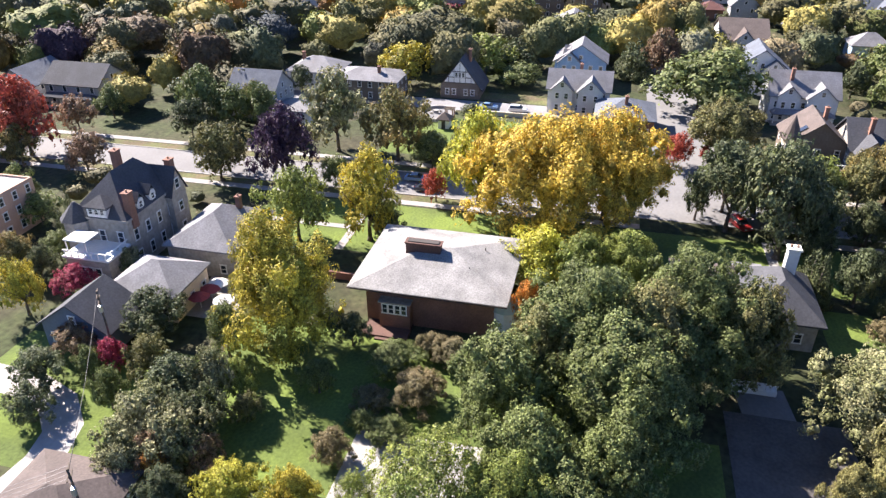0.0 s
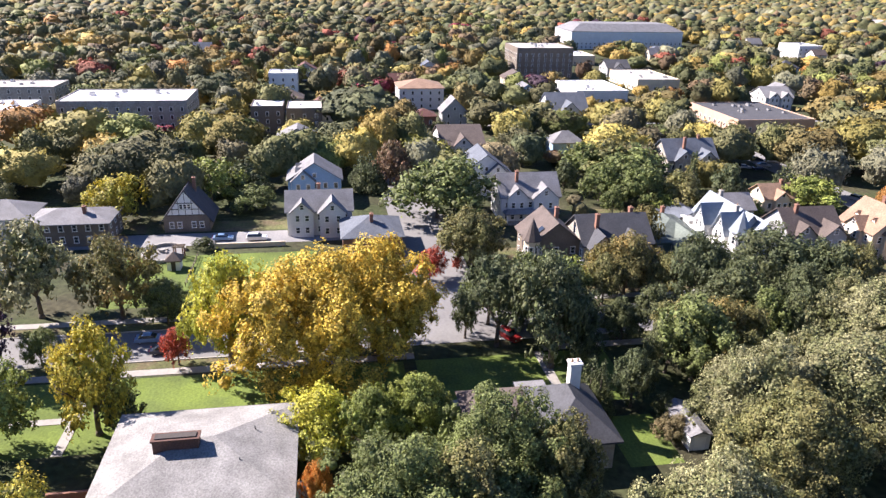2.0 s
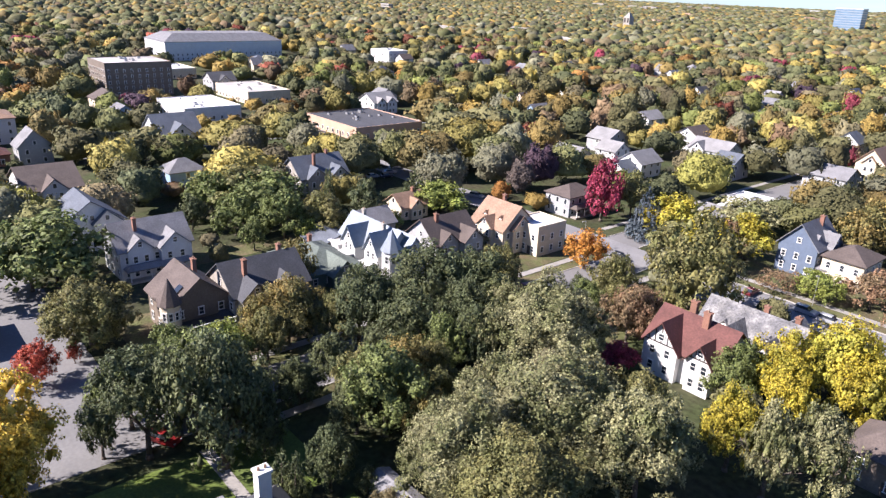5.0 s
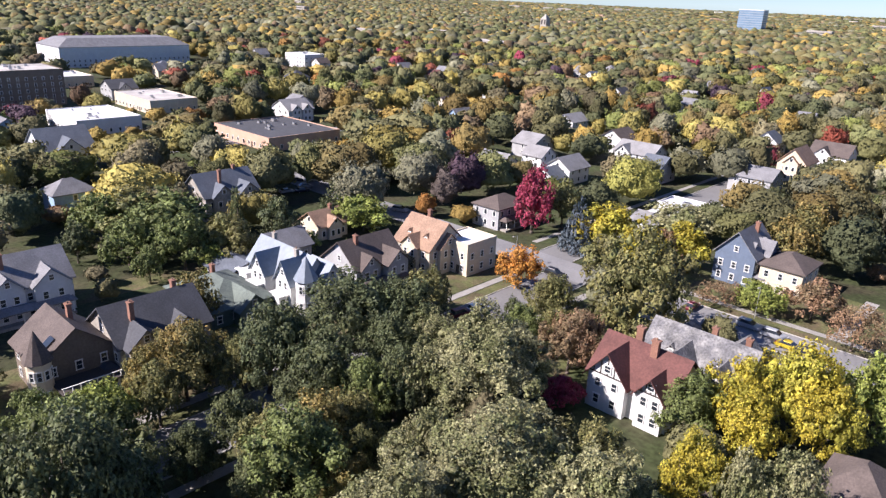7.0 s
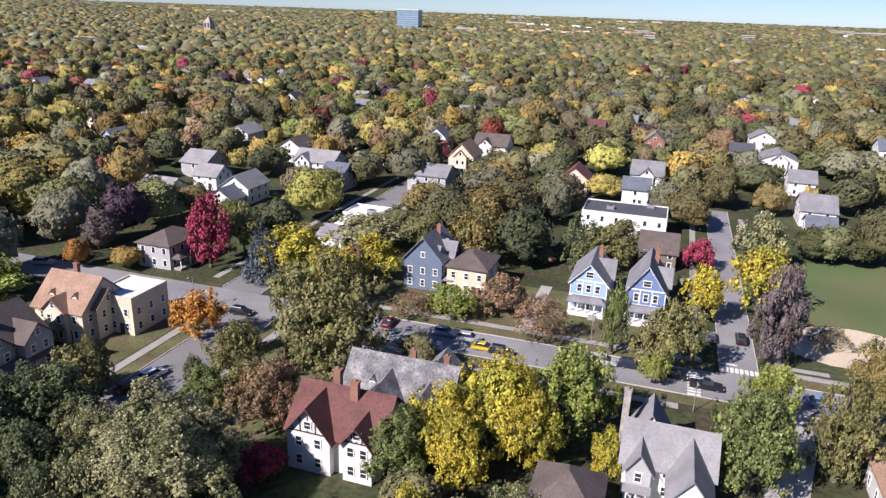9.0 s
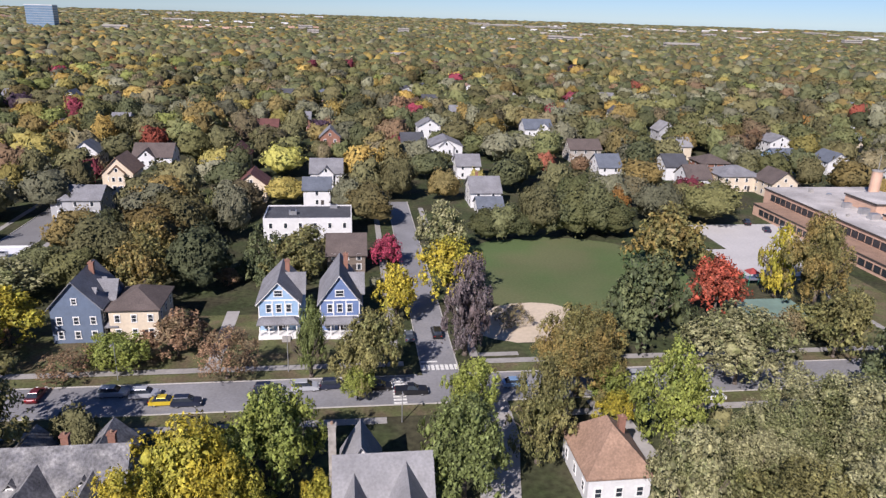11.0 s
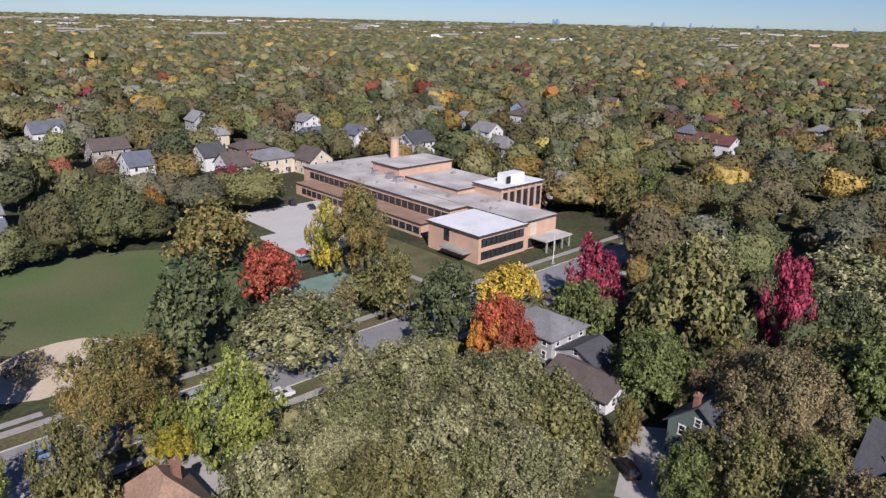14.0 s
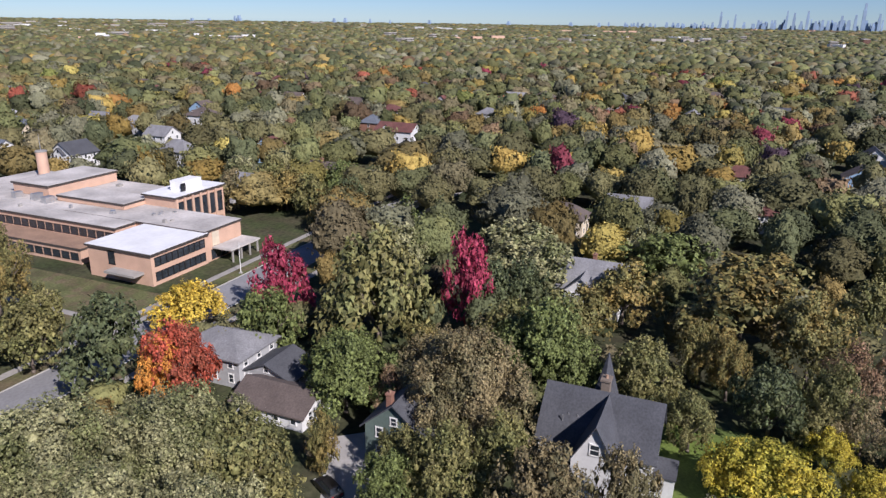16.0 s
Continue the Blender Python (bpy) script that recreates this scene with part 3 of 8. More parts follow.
def house(x, y, w, d, eave, ridge, label, wall="white", roof="grey", form="gable", along="x", cross=None, porch="", stacks=(), turn=0.0, trim=None, floors=2, sides="nsew", dormers="", group="", over=0.55, far_one=False):
    """A dwelling w along x and d along y. cross: (offset, width, out, side) of a gabled wing; stacks: places of chimneys; porch: a side."""
    root = thing("house", pose(x, y, 0, 0, 0, turn), label, "house", group)
    x0, x1, y0, y1 = -w / 2, w / 2, -d / 2, d / 2
    body, top = Shape(), Shape()
    wm, rm = WALL[wall], ROOF[roof]
    if form == "gable":
        gable_wall(body, x0, x1, y0, y1, eave, ridge, along)
        gable_roof(top, x0, x1, y0, y1, eave, ridge, over, along)
        if along == "x":
            for gx in (x0 - 0.02, x1 + 0.02):
                window(root, gx, 0, eave + 0.3, 90, 0.9, 1.2, trim)
        else:
            for gy in (y0 - 0.02, y1 + 0.02):
                window(root, 0, gy, eave + 0.3, 0, 0.9, 1.2, trim)
    elif form == "hip":
        body.box(0, 0, 0, w, d, eave)
        hip_roof(top, x0, x1, y0, y1, eave, ridge, over)
    elif form == "mansard":
        body.box(0, 0, 0, w, d, eave)
        hip_roof(top, x0, x1, y0, y1, eave, ridge, 0.4, min(w, d) * 0.28)
    else:
        body.box(0, 0, 0, w, d, eave)
        for bx, by, sx, sy in ((0, y0 + 0.15, w, 0.3), (0, y1 - 0.15, w, 0.3), (x0 + 0.15, 0, 0.3, d - 0.6), (x1 - 0.15, 0, 0.3, d - 0.6)):
            body.box(bx, by, eave, sx, sy, 0.45)
        top.box(0, 0, eave, w - 0.62, d - 0.62, 0.12)
        rng = random.Random(int(abs(x) * 3 + abs(y)))
        for _ in range(max(1, int(w * d / 130))):
            ux, uy, us = rng.uniform(-0.36, 0.36) * w, rng.uniform(-0.36, 0.36) * d, rng.uniform(1.0, 2.4)
            unit = part("roof_unit", Shape().box(ux, uy, eave + 0.12, us, us * 0.7, us * 0.5), steel, root, "grey metal roof unit")
            part("grille", Shape().box(ux, uy, eave + 0.12 + us * 0.5, us * 0.6, us * 0.45, 0.08), dark_metal, unit)
    part("wall", body, wm, root)
    part("roof", top, rm, root)
    for off, cw, out, side in ((cross,) if isinstance(cross, tuple) else cross or ()):
        wing, cap = Shape(), Shape()
        k = (ridge - eave) / ((d if along == "x" else w) / 2)
        cr = min(ridge - 0.25, eave + cw / 2 * max(k, 0.9))
        if side in "sn":
            ya, yb = (y0 - out, 0.0) if side == "s" else (0.0, y1 + out)
            gable_wall(wing, off - cw / 2, off + cw / 2, ya, yb, eave - 0.02, cr, "y")
            gable_roof(cap, off - cw / 2, off + cw / 2, ya, yb, eave, cr, 0.45, "y")
            edge = ya - 0.02 if side == "s" else yb + 0.02
            for f in range(floors):
                for q in (-1, 1):
                    window(root, off + q * cw * 0.22, edge, 1 + f * 2.9, 0, 0.95, 1.5, trim)
            window(root, off, edge, eave + 0.25, 0, 0.9, 1.2, trim)
        else:
            xa, xb = (x0 - out, 0.0) if side == "w" else (0.0, x1 + out)
            gable_wall(wing, xa, xb, off - cw / 2, off + cw / 2, eave - 0.02, cr, "x")
            gable_roof(cap, xa, xb, off - cw / 2, off + cw / 2, eave, cr, 0.45, "x")
            edge = xa - 0.02 if side == "w" else xb + 0.02
            for f in range(floors):
                for q in (-1, 1):
                    window(root, edge, off + q * cw * 0.22, 1 + f * 2.9, 90, 0.95, 1.5, trim)
            window(root, edge, off, eave + 0.25, 90, 0.9, 1.2, trim)
        part("wing", wing, wm, root)
        part("wing_roof", cap, rm, root)
    far = math.hypot(x + 30, y - 25)
    seen = ("e" if x < -20 else "") + ("w" if x > -50 else "") + ("s" if y > 15 else "") + ("n" if y < 45 else "")
    facade(root, x0, x1, y0, y1, floors, min(2.9, eave / max(1, floors)), 5.0 if far_one else 2.6 if far < 200 else 3.6, 0.9, trim, seen if sides == "nsew" else sides)
    for cx, cy in stacks:
        chimney(root, cx, cy, ridge + 0.9, WALL["brick"], low=eave - 1.0)
    for side in dormers:
        for q in (-0.24, 0.24):
            s, r = Shape(), Shape()
            if side in "sn":
                g = -1 if side == "s" else 1
                yy = g * d * 0.33
                s.box(q * w, yy * 0.75, eave, 1.5, abs(yy) * 0.6, 1.7)
                gable_roof(r, q * w - 0.75, q * w + 0.75, yy * 0.75 - abs(yy) * 0.3, yy * 0.75 + abs(yy) * 0.3, eave + 1.7, eave + 2.5, 0.2, "y")
                window(root, q * w, yy * 0.75 + g * (abs(yy) * 0.3 + 0.02), eave + 0.7, 0, 0.7, 0.9, trim)
            else:
                g = -1 if side == "w" else 1
                xx = g * w * 0.33
                s.box(xx * 0.75, q * d, eave, abs(xx) * 0.6, 1.5, 1.7)
                gable_roof(r, xx * 0.75 - abs(xx) * 0.3, xx * 0.75 + abs(xx) * 0.3, q * d - 0.75, q * d + 0.75, eave + 1.7, eave + 2.5, 0.2, "x")
                window(root, xx * 0.75 + g * (abs(xx) * 0.3 + 0.02), q * d, eave + 0.7, 90, 0.7, 0.9, trim)
            part("dormer_roof", r, rm, part("dormer", s, wm, root))
    if porch:
        g = {"s": (0, y0 - 1.2, w * 0.9, 2.4), "n": (0, y1 + 1.2, w * 0.9, 2.4), "w": (x0 - 1.2, 0, 2.4, d * 0.9), "e": (x1 + 1.2, 0, 2.4, d * 0.9)}[porch]
        part("porch_floor", Shape().box(g[0], g[1], 0, g[2], g[3], 0.55), WALL["stone"], root)
        lean = Shape()
        hip_roof(lean, g[0] - g[2] / 2, g[0] + g[2] / 2, g[1] - g[3] / 2, g[1] + g[3] / 2, 3.0, 3.8, 0.3, 0.4)
        part("porch_roof", lean, rm, root)
        n = 4
        for i in range(n):
            u = (i / (n - 1) - 0.5) * 0.94
            px, py = (g[0] + u * g[2], g[1] + (-1 if porch == "s" else 1) * g[3] * 0.45) if porch in "sn" else (g[0] + (-1 if porch == "w" else 1) * g[3 - 1] * 0.45, g[1] + u * g[3])
            part("post", Shape().box(px, py, 0.55, 0.2, 0.2, 2.3), paint_white, root)
    ex, ey, eturn = {"s": (0.0, y0, 0), "n": (0.0, y1, 0), "w": (x0, 0.0, 90), "e": (x1, 0.0, 90), "": (w * 0.2, y0, 0)}[porch]
    part("door", Shape().box(0, 0, 0.55 if porch else 0.1, 1.0, 0.14, 2.1), WALL["dark"], root, "dark panelled front door", at=pose(ex + (0.9 if porch in "sn" and porch else 0), ey + (0.9 if porch and porch in "we" else 0), 0, 0, 0, eturn))
    return root

# Pavements along the streets, and garden paths.
pavement(-115.4, -150, -113.6, 8)
pavement(-115.4, 30, -113.6, 134)
pavement(-133.5, -150, -131.7, 6)
pavement(-133.5, 30, -131.7, 134)
pavement(-112, 132.6, -40, 134.3)
pavement(-18, 132.6, 200, 134.3)
pavement(-115, 151.2, -36, 152.9)
pavement(-22, 151.2, 200, 152.9)
pavement(-38.2, 154, -36.6, 260)
pavement(-23.4, 154, -21.8, 260)
pavement(-143.6, 153, -142, 290)
pavement(-125.6, 153, -124, 290)
pavement(-113.4, -41.6, -95, -40.2, label="concrete garden path across the front lawn")
pavement(-103.6, -60, -102.2, -41.8, label="concrete garden path across the front lawn")
pavement(-113.4, 28, -97, 29.6, label="concrete path to a front door")
pavement(-101, 8, -99.4, 27.8, label="concrete path along a front lawn")
pavement(60, 148.6, 84, 150, label="concrete path to the school")
pavement(66, 153, 67.6, 190, label="concrete path beside the school")
pavement(-21.6, 154, -14, 155.4, label="concrete path into the park")
# Lawns.
lawn(-113, -60, -95, 6, "bright green front lawn in sun")
lawn(-74, -46, -46, 6, "green back lawn crossed by tree shadows")
lawn(-64, -74, -42, -48, "green lawn round a curved drive")
lawn(-163, -48, -138, -8, "sunlit green park lawn")
lawn(-117.8, -150, -115.6, 8, "grass strip between kerb and pavement", verge)
lawn(-117.8, 27, -115.6, 134, "grass strip between kerb and pavement", verge)
lawn(-131.5, -150, -128.7, 8, "grass strip between kerb and pavement", verge)
lawn(-131.5, 27, -128.7, 134, "grass strip between kerb and pavement", verge)
lawn(-113, 8, -98, 40, "shaded front lawn under trees")
lawn(-115, 134.5, 130, 137.7, "grass strip between kerb and pavement", verge)
lawn(-115, 148, -34, 151, "grass strip between kerb and pavement", verge)
lawn(-24.5, 148, 130, 151, "grass strip between kerb and pavement", verge)
lawn(-110, 153.2, -39, 176, "green front lawns of the houses", verge)
lawn(58, 153.2, 82, 200, "green lawn beside the school", verge)
lawn(-113, 100, -98, 132, "lawn at the street corner", verge)
lawn(-148, 100, -134, 136, "lawn beside the street corner", verge)
lawn(-160, 30, -134, 98, "green front gardens under trees", verge)
lawn(52, 34, 76, 52, "green back garden lawn")
lawn(-94, 32.5, -83, 40, "sunlit patch of green lawn")
lawn(-185, -120, -178, 120, "green front gardens by the street", verge)
piece("playing_field", disc(8, 199, 31, 28, 0.02, 0.1, 60, 0.02), field_grass, "mown playing field turning brown at its edge", "playing field", "structure")
piece("sand_pitch", disc(-8.5, 169, 12.5, 9.5, 0.034, 0.35, 48, 0.02), sand, "pale sand infield of a ball pitch", "sand pitch", "structure")
piece("school_yard", add([strip(54, 192, 78, 214, 0.03), strip(60, 214, 90, 238, 0.03)]), material("pale_gravel", (0.47, 0.45, 0.43), 0.95, vary=0.07, scale=1.5, stain=0.06, stain_scale=0.1), "pale asphalt school yard", "school yard", "structure")
piece("ball_court", strip(40, 165, 56, 178, 0.026), material("court_surface", (0.16, 0.24, 0.20), 0.85, vary=0.08, stain=0.1, stain_scale=0.2), "green surfaced ball court", "ball court", "structure")
# Drives.
DRIVE = material("pale_drive", (0.35, 0.33, 0.305), 0.9, vary=0.08, scale=1.4, stain=0.1, stain_scale=0.2)


def curved_drive(points, wide, label, mat=DRIVE, z=0.03):
    s = Shape()
    pts = [Vector((*p, z)) for p in points]
    for a, b, c in zip(pts, pts[1:], pts[2:] + [None]):
        way = (b - a).normalized()
        side = Vector((-way.y, way.x, 0)) * wide / 2
        after = ((c - b).normalized() if c else way)
        turned = Vector((-after.y, after.x, 0)) * wide / 2
        mid = (side + turned) / 2 if c else side
        start = s.v[-2:] if s.v else None
        p0, p1 = (a - side, a + side) if not s.v else (Vector(s.v[-2]), Vector(s.v[-1]))
        s.poly(p0, b - mid, b + mid, p1)
        s.v[-4:] = [s.v[-4], s.v[-1], s.v[-3], s.v[-2]]
        s.f[-1] = (len(s.v) - 4, len(s.v) - 2, len(s.v) - 1, len(s.v) - 3)
    piece("drive", s, mat, label, "drive", "structure")


curved_drive([(-30, -60), (-38, -56.5), (-44, -55.8), (-48.5, -57), (-52, -60.5), (-54, -66), (-54.5, -74)], 4.6, "pale curved concrete drive round a lawn")
curved_drive([(-22.5, 138), (-22.8, 128), (-25, 118), (-27, 108)], 5.5, "pale concrete drive beside the house")
curved_drive([(36, 84), (42, 87), (47, 89), (52, 93)], 6.0, "pale paved yard behind a house")
curved_drive([(-50, 24), (-58, 25), (-66, 23), (-74, 22)], 6.0, "worn asphalt drive under trees", pale_asphalt)
curved_drive([(-4, 137), (-3.5, 128), (-3, 120)], 5.0, "pale concrete drive beside the house")
curved_drive([(-70, 153), (-70, 168), (-70, 178)], 2.6, "pale concrete drive between the houses")


def crosswalk(x, y, along, count, length, gap, turn_label):
    s = Shape()
    for i in range(count):
        q = (i - (count - 1) / 2) * gap
        if along == "x":
            s.poly((x + q - 0.3, y - length / 2, 0.042), (x + q + 0.3, y - length / 2, 0.042), (x + q + 0.3, y + length / 2, 0.042), (x + q - 0.3, y + length / 2, 0.042))
        else:
            s.poly((x - length / 2, y + q - 0.3, 0.042), (x + length / 2, y + q - 0.3, 0.042), (x + length / 2, y + q + 0.3, 0.042), (x - length / 2, y + q + 0.3, 0.042))
    piece("crosswalk", s, line_paint, turn_label, "crosswalk", "structure")


piece("parking_pad", strip(-56.5, -23.6, -44.0, -9.0, 0.05, 0.06), DRIVE, "pale concrete parking pad behind hedges", "parking pad", "structure")
lawn(-63, 5.8, -50, 16.5, "sunlit green lawn beside the court")
# Brown-grey paving whose colour is deepened for the tree shade over it.
piece("court", strip(-69, 17.5, -50, 31, 0.045, 0.05), material("shaded_court_paving", (0.105, 0.095, 0.088), 0.9, vary=0.2, scale=2.5, stain=0.2, stain_scale=0.3), "asphalt court under trees, darkened for their shade", "court", "structure")
crosswalk(-29.6, 150.2, "x", 8, 2.0, 0.85, "worn white bars of a street crossing")
crosswalk(-37.5, 142.5, "y", 9, 2.2, 1.0, "worn white bars of a street crossing")
piece("stop_line", strip(-33, 152.2, -29.8, 152.7, 0.042), line_paint, "white stop line at the side street", "stop line", "structure")


# ---- dwellings ----
house(-89.4, -58.4, 14, 11, 5, 8.5, "low house with a weathered grey hip roof", wall='stone', roof='grey', form='hip', stacks=[(-3, 2)], floors=1)
house(-74.6, -60.4, 9, 10, 4.5, 7.2, "cream coach house with a grey hip roof", wall='cream', roof='grey', form='hip', floors=1)
house(-65.1, -64.6, 7, 10, 4, 7.5, "teal garage cottage with a dark gabled roof", wall='slate', sides='e', roof='dark', form='gable', along='x', floors=1)
house(-87.0, -103.3, 12, 14, 8, 10, "cream brick apartment house at the street", wall='pink', roof='gravel', form='flat', floors=3)
house(-155.7, -133.8, 12, 16, 6, 10, "dark-roofed house among yellow trees", wall='grey', roof='dark', along='y', porch='e')
house(-155.7, -149.7, 14, 12, 5.5, 9, "grey house with a blue-grey roof", wall='white', roof='blue', along='x')
house(-158.3, -85.2, 12, 12, 6, 10.5, "grey house with a dark blue-grey gabled roof", wall='grey', roof='blue', along='y', cross=(0, 5, 1, 'e'))
house(-154.6, -73.9, 8, 9, 3.2, 5, "small white house with a pale hip roof", wall='white', roof='pale', form='hip', floors=1)
house(-180.9, -78.8, 11, 14, 5.5, 8.5, "white villa with a shallow hip roof", wall='white', roof='pale', form='hip', stacks=[(0, -4)])
house(-176.5, -62.1, 11, 17, 5.5, 7.5, "brown brick house with a low grey roof", wall='brown', roof='grey', form='hip', stacks=[(2, 3)])
house(-177.3, -7.2, 9, 15, 6.5, 10, "pale yellow clapboard house with grey roofs", wall='white', roof='grey', along='y', cross=[(3, 6, 2, 'e'), (-4, 5, 1, 'e')], stacks=[(-2, 0)])
house(-203.6, -8.5, 10, 14, 6.5, 11, "blue-grey house with two grey gables", wall='paleblue', roof='grey', along='x', cross=(-3, 6, 1.5, 'e'), dormers='s')
house(-165.0, 4.3, 13, 13, 4.5, 7.5, "dark brick house with a pointed slate roof", wall='brick', roof='blue', form='hip', floors=1, stacks=[(2, 0)])
house(-182.7, 45.2, 11, 15, 7, 11.5, "white house with steep grey gables", wall='white', roof='grey', along='y', cross=[(3.5, 6, 1.5, 'e'), (-3.5, 5, 0.7, 'e'), (0, 5, 1, 'w')], porch='e', stacks=[(2, -3)])
house(-205.8, 38.7, 13, 14, 7, 12, "white house with a pale blue-grey roof", wall='white', roof='blue', along='x', cross=(3, 6, 1, 'e'))
house(-149.3, 54.6, 12, 15, 7, 11.5, "grey stone house with a slate cross gable", wall='stone', roof='dark', along='y', cross=[(-4, 5.5, 2, 'e'), (3, 5, 1, 'e')], stacks=[(3, -4), (-1, 5)], porch='s')
house(-150.8, 102.0, 11, 13, 6.5, 11, "grey house with two steep brown gables", wall='grey', roof='brown', along='y', cross=[(3.2, 5.6, 2, 'e'), (-3, 5, 0.6, 'e')], porch='e', stacks=[(1, -3)])
house(-149.7, 120.9, 11, 11, 6.5, 11.5, "cream house with a tan shingle gable roof", wall='cream', roof='tan', along='x', cross=[(0, 5, 1, 's'), (0, 6, 1, 'e')], stacks=[(-2, 2)], dormers='s')
house(-142.9, 126.5, 9, 10, 7.2, 7.5, "cream flat-roofed block beside the tan house", wall='cream', roof='white', form='flat')
house(-159.4, 158.6, 9, 12, 6, 8.5, "porch house with a brown hip roof", wall='grey', roof='brown', form='hip', porch='e')
house(-96.2, 170.7, 9, 12, 7.5, 12.5, "slate blue Victorian house with a grey roof", wall='slate', roof='grey', along='y', cross=(1, 5, 1.2, 'e'), stacks=[(1, 2)], dormers='e', porch='e')
house(-86.1, 170.7, 9, 11, 6.5, 9, "cream house behind a yellow-green tree", wall='cream', roof='brown', form='hip')
house(-81.5, 116.0, 17, 10, 4.5, 9.5, "stone house with mottled old slate roofs", wall='stone', roof='old', along='x', cross=[(-1.5, 7, 3.5, 's'), (5, 5.5, 2.5, 's'), (4, 6, 4, 'n'), (-5.5, 6, 3, 'n')], stacks=[(1, 1), (6.5, 1)], dormers='s')
house(-127.7, 198.4, 9, 14, 3.2, 4.6, "low white garage with a white roof", wall='white', roof='white', form='hip', floors=1)
house(-57.0, 232.7, 24, 14, 6.2, 6.5, "long pale flat-roofed building", wall='white', roof='dark', form='flat')
house(-46.4, 205.9, 9, 12, 5, 8.5, "brown house with a dark gable", wall='brown', roof='brown', along='x')
house(-53.3, 98.6, 8, 9, 5, 8.5, "small house with a brown hip roof and cupola", wall='brown', roof='brown', form='hip')
house(54.0, 104.8, 8, 12, 2.7, 4.6, "white garage with a grey-brown gable roof", wall='white', roof='brown', along='y', floors=1)
house(61.1, 110.4, 7, 9, 3, 5, "small outbuilding with a dark roof", wall='grey', roof='dark', along='x', floors=1)
house(61.3, 121.1, 10, 13, 5, 7.5, "house with a grey roof below a red maple", wall='grey', roof='grey', form='hip')
house(52.5, 83.5, 8, 8.5, 5.6, 9.2, "dark blue-green house in deep shade", wall='green', roof='dark', along='x', cross=(0, 5, 1, 's'), stacks=[(-3, 1)])
house(113.6, 71.2, 10, 13, 6, 10.5, "white house with steep grey gables among trees", wall='white', roof='grey', along='y', cross=(1, 6, 2, 'w'), stacks=[(1, 0)])
house(165.8, 89.6, 9, 12, 5, 8.5, "house with a brown hip roof", wall='cream', roof='brown', form='hip')
house(178.1, 74.1, 9, 12, 5.5, 9.5, "white house with grey gable roof", wall='white', roof='grey', along='y')
house(174.8, 170.2, 10, 16, 6, 11, "brick house with a steep brown roof", wall='brick', roof='brown', along='y', stacks=[(0, 4)])
house(174.8, 185.4, 12, 12, 5, 8, "house with a tan roof behind the school", wall='stone', roof='brown', along='y')
house(270.0, 193.4, 12, 18, 8, 11, "white villa with red tile roofs and tall gables", wall='white', roof='red', along='y', cross=(3, 6, 1, 'w'))
house(272.8, 309.6, 13, 14, 7, 11, "large white house with a brown hip roof", wall='white', roof='brown', form='hip', dormers='w')
house(219.0, 286.1, 10, 12, 6, 9.5, "white gabled house among autumn trees", wall='white', roof='grey', along='y')
house(161.8, 315.8, 10, 12, 6, 9.5, "white house with a solar panelled roof", wall='white', roof='blue', along='y')
house(170.2, 283.4, 12, 12, 6, 10, "grey house with dark gables", wall='white', roof='dark', along='x', cross=(0, 5, 1, 'w'))
house(165.6, 364.2, 12, 12, 6, 9, "white house with a grey roof", wall='white', roof='grey', along='y')
house(101.3, 287.9, 16, 14, 6, 9, "pale apartment house with a grey roof", wall='cream', roof='grey', form='hip')
house(111.7, 275.6, 10, 12, 6, 10, "cream house with a brown gable", wall='cream', roof='brown', along='y')
house(106.0, 315.8, 12, 12, 5, 8, "house with a red-brown roof", wall='brick', roof='brown', form='hip')
house(-37.1, -47.5, 10, 11, 3.4, 5.6, "low house with a grey-pink hip roof beside the drive", wall='stone', roof='brown', form='hip', floors=1)
house(-160.0, 73.2, 17, 13, 3.4, 6.6, "low bungalow with a green shingle hip roof", wall='green', roof='green', form='hip', floors=1, cross=(1, 6, 2.5, 'e'), stacks=[(-4, 1)])
house(-171.4, 83.9, 9, 10, 3, 4.8, "brick garage with a blue-grey roof", wall='brick', roof='blue', along='x', floors=1)
house(-182.5, 115.6, 8, 9, 4, 6.8, "tan cottage with a brown gable roof", wall='cream', roof='tan', along='y', cross=(0, 4, 1, 'e'), floors=1, stacks=[(0, 2)])
house(-174.7, 97.7, 9, 10, 4, 7, "grey cottage with a weathered grey roof", wall='grey', roof='grey', along='y', floors=1)
house(-327.1, 207.5, 14, 14, 6, 10, "white house with several steep gables", wall='white', roof='pale', along='y', cross=[(3, 5, 1, 'e'), (-3, 5, 1, 'e')])
house(-0.8, 265.9, 10, 12, 5.5, 9.5, "white house with grey gable beside the field", wall='white', roof='grey', along='x', stacks=[(-2, 2)])
house(-1.0, 254.1, 8, 8, 3, 5.5, "small white garage with a blue roof", wall='white', roof='blue', along='x', floors=1)
house(0.3, 307.8, 9, 10, 5.5, 9, "white house with a grey gable", wall='white', roof='grey', along='x')
house(-4.0, 343.2, 14, 14, 7, 10, "large white house with grey roofs", wall='white', roof='grey', along='y', cross=(0, 6, 1, 's'))
house(-5.3, 395.9, 12, 12, 7, 10.5, "white house with a grey roof", wall='white', roof='grey', along='y')
house(49.9, 393.0, 14, 14, 7, 11, "white house with a blue-grey gabled roof", wall='white', roof='blue', along='x', cross=(2, 7, 1, 's'))
house(58.4, 342.1, 14, 12, 6, 9.5, "brown stone house among autumn trees", wall='stone', roof='brown', along='x')
house(56.0, 304.4, 9, 12, 6, 10, "white house with a dark blue roof", wall='white', roof='blue', along='x')
house(-3.4, 565.2, 14, 14, 7, 10, "grey house with a dark roof", wall='grey', roof='dark', along='y')
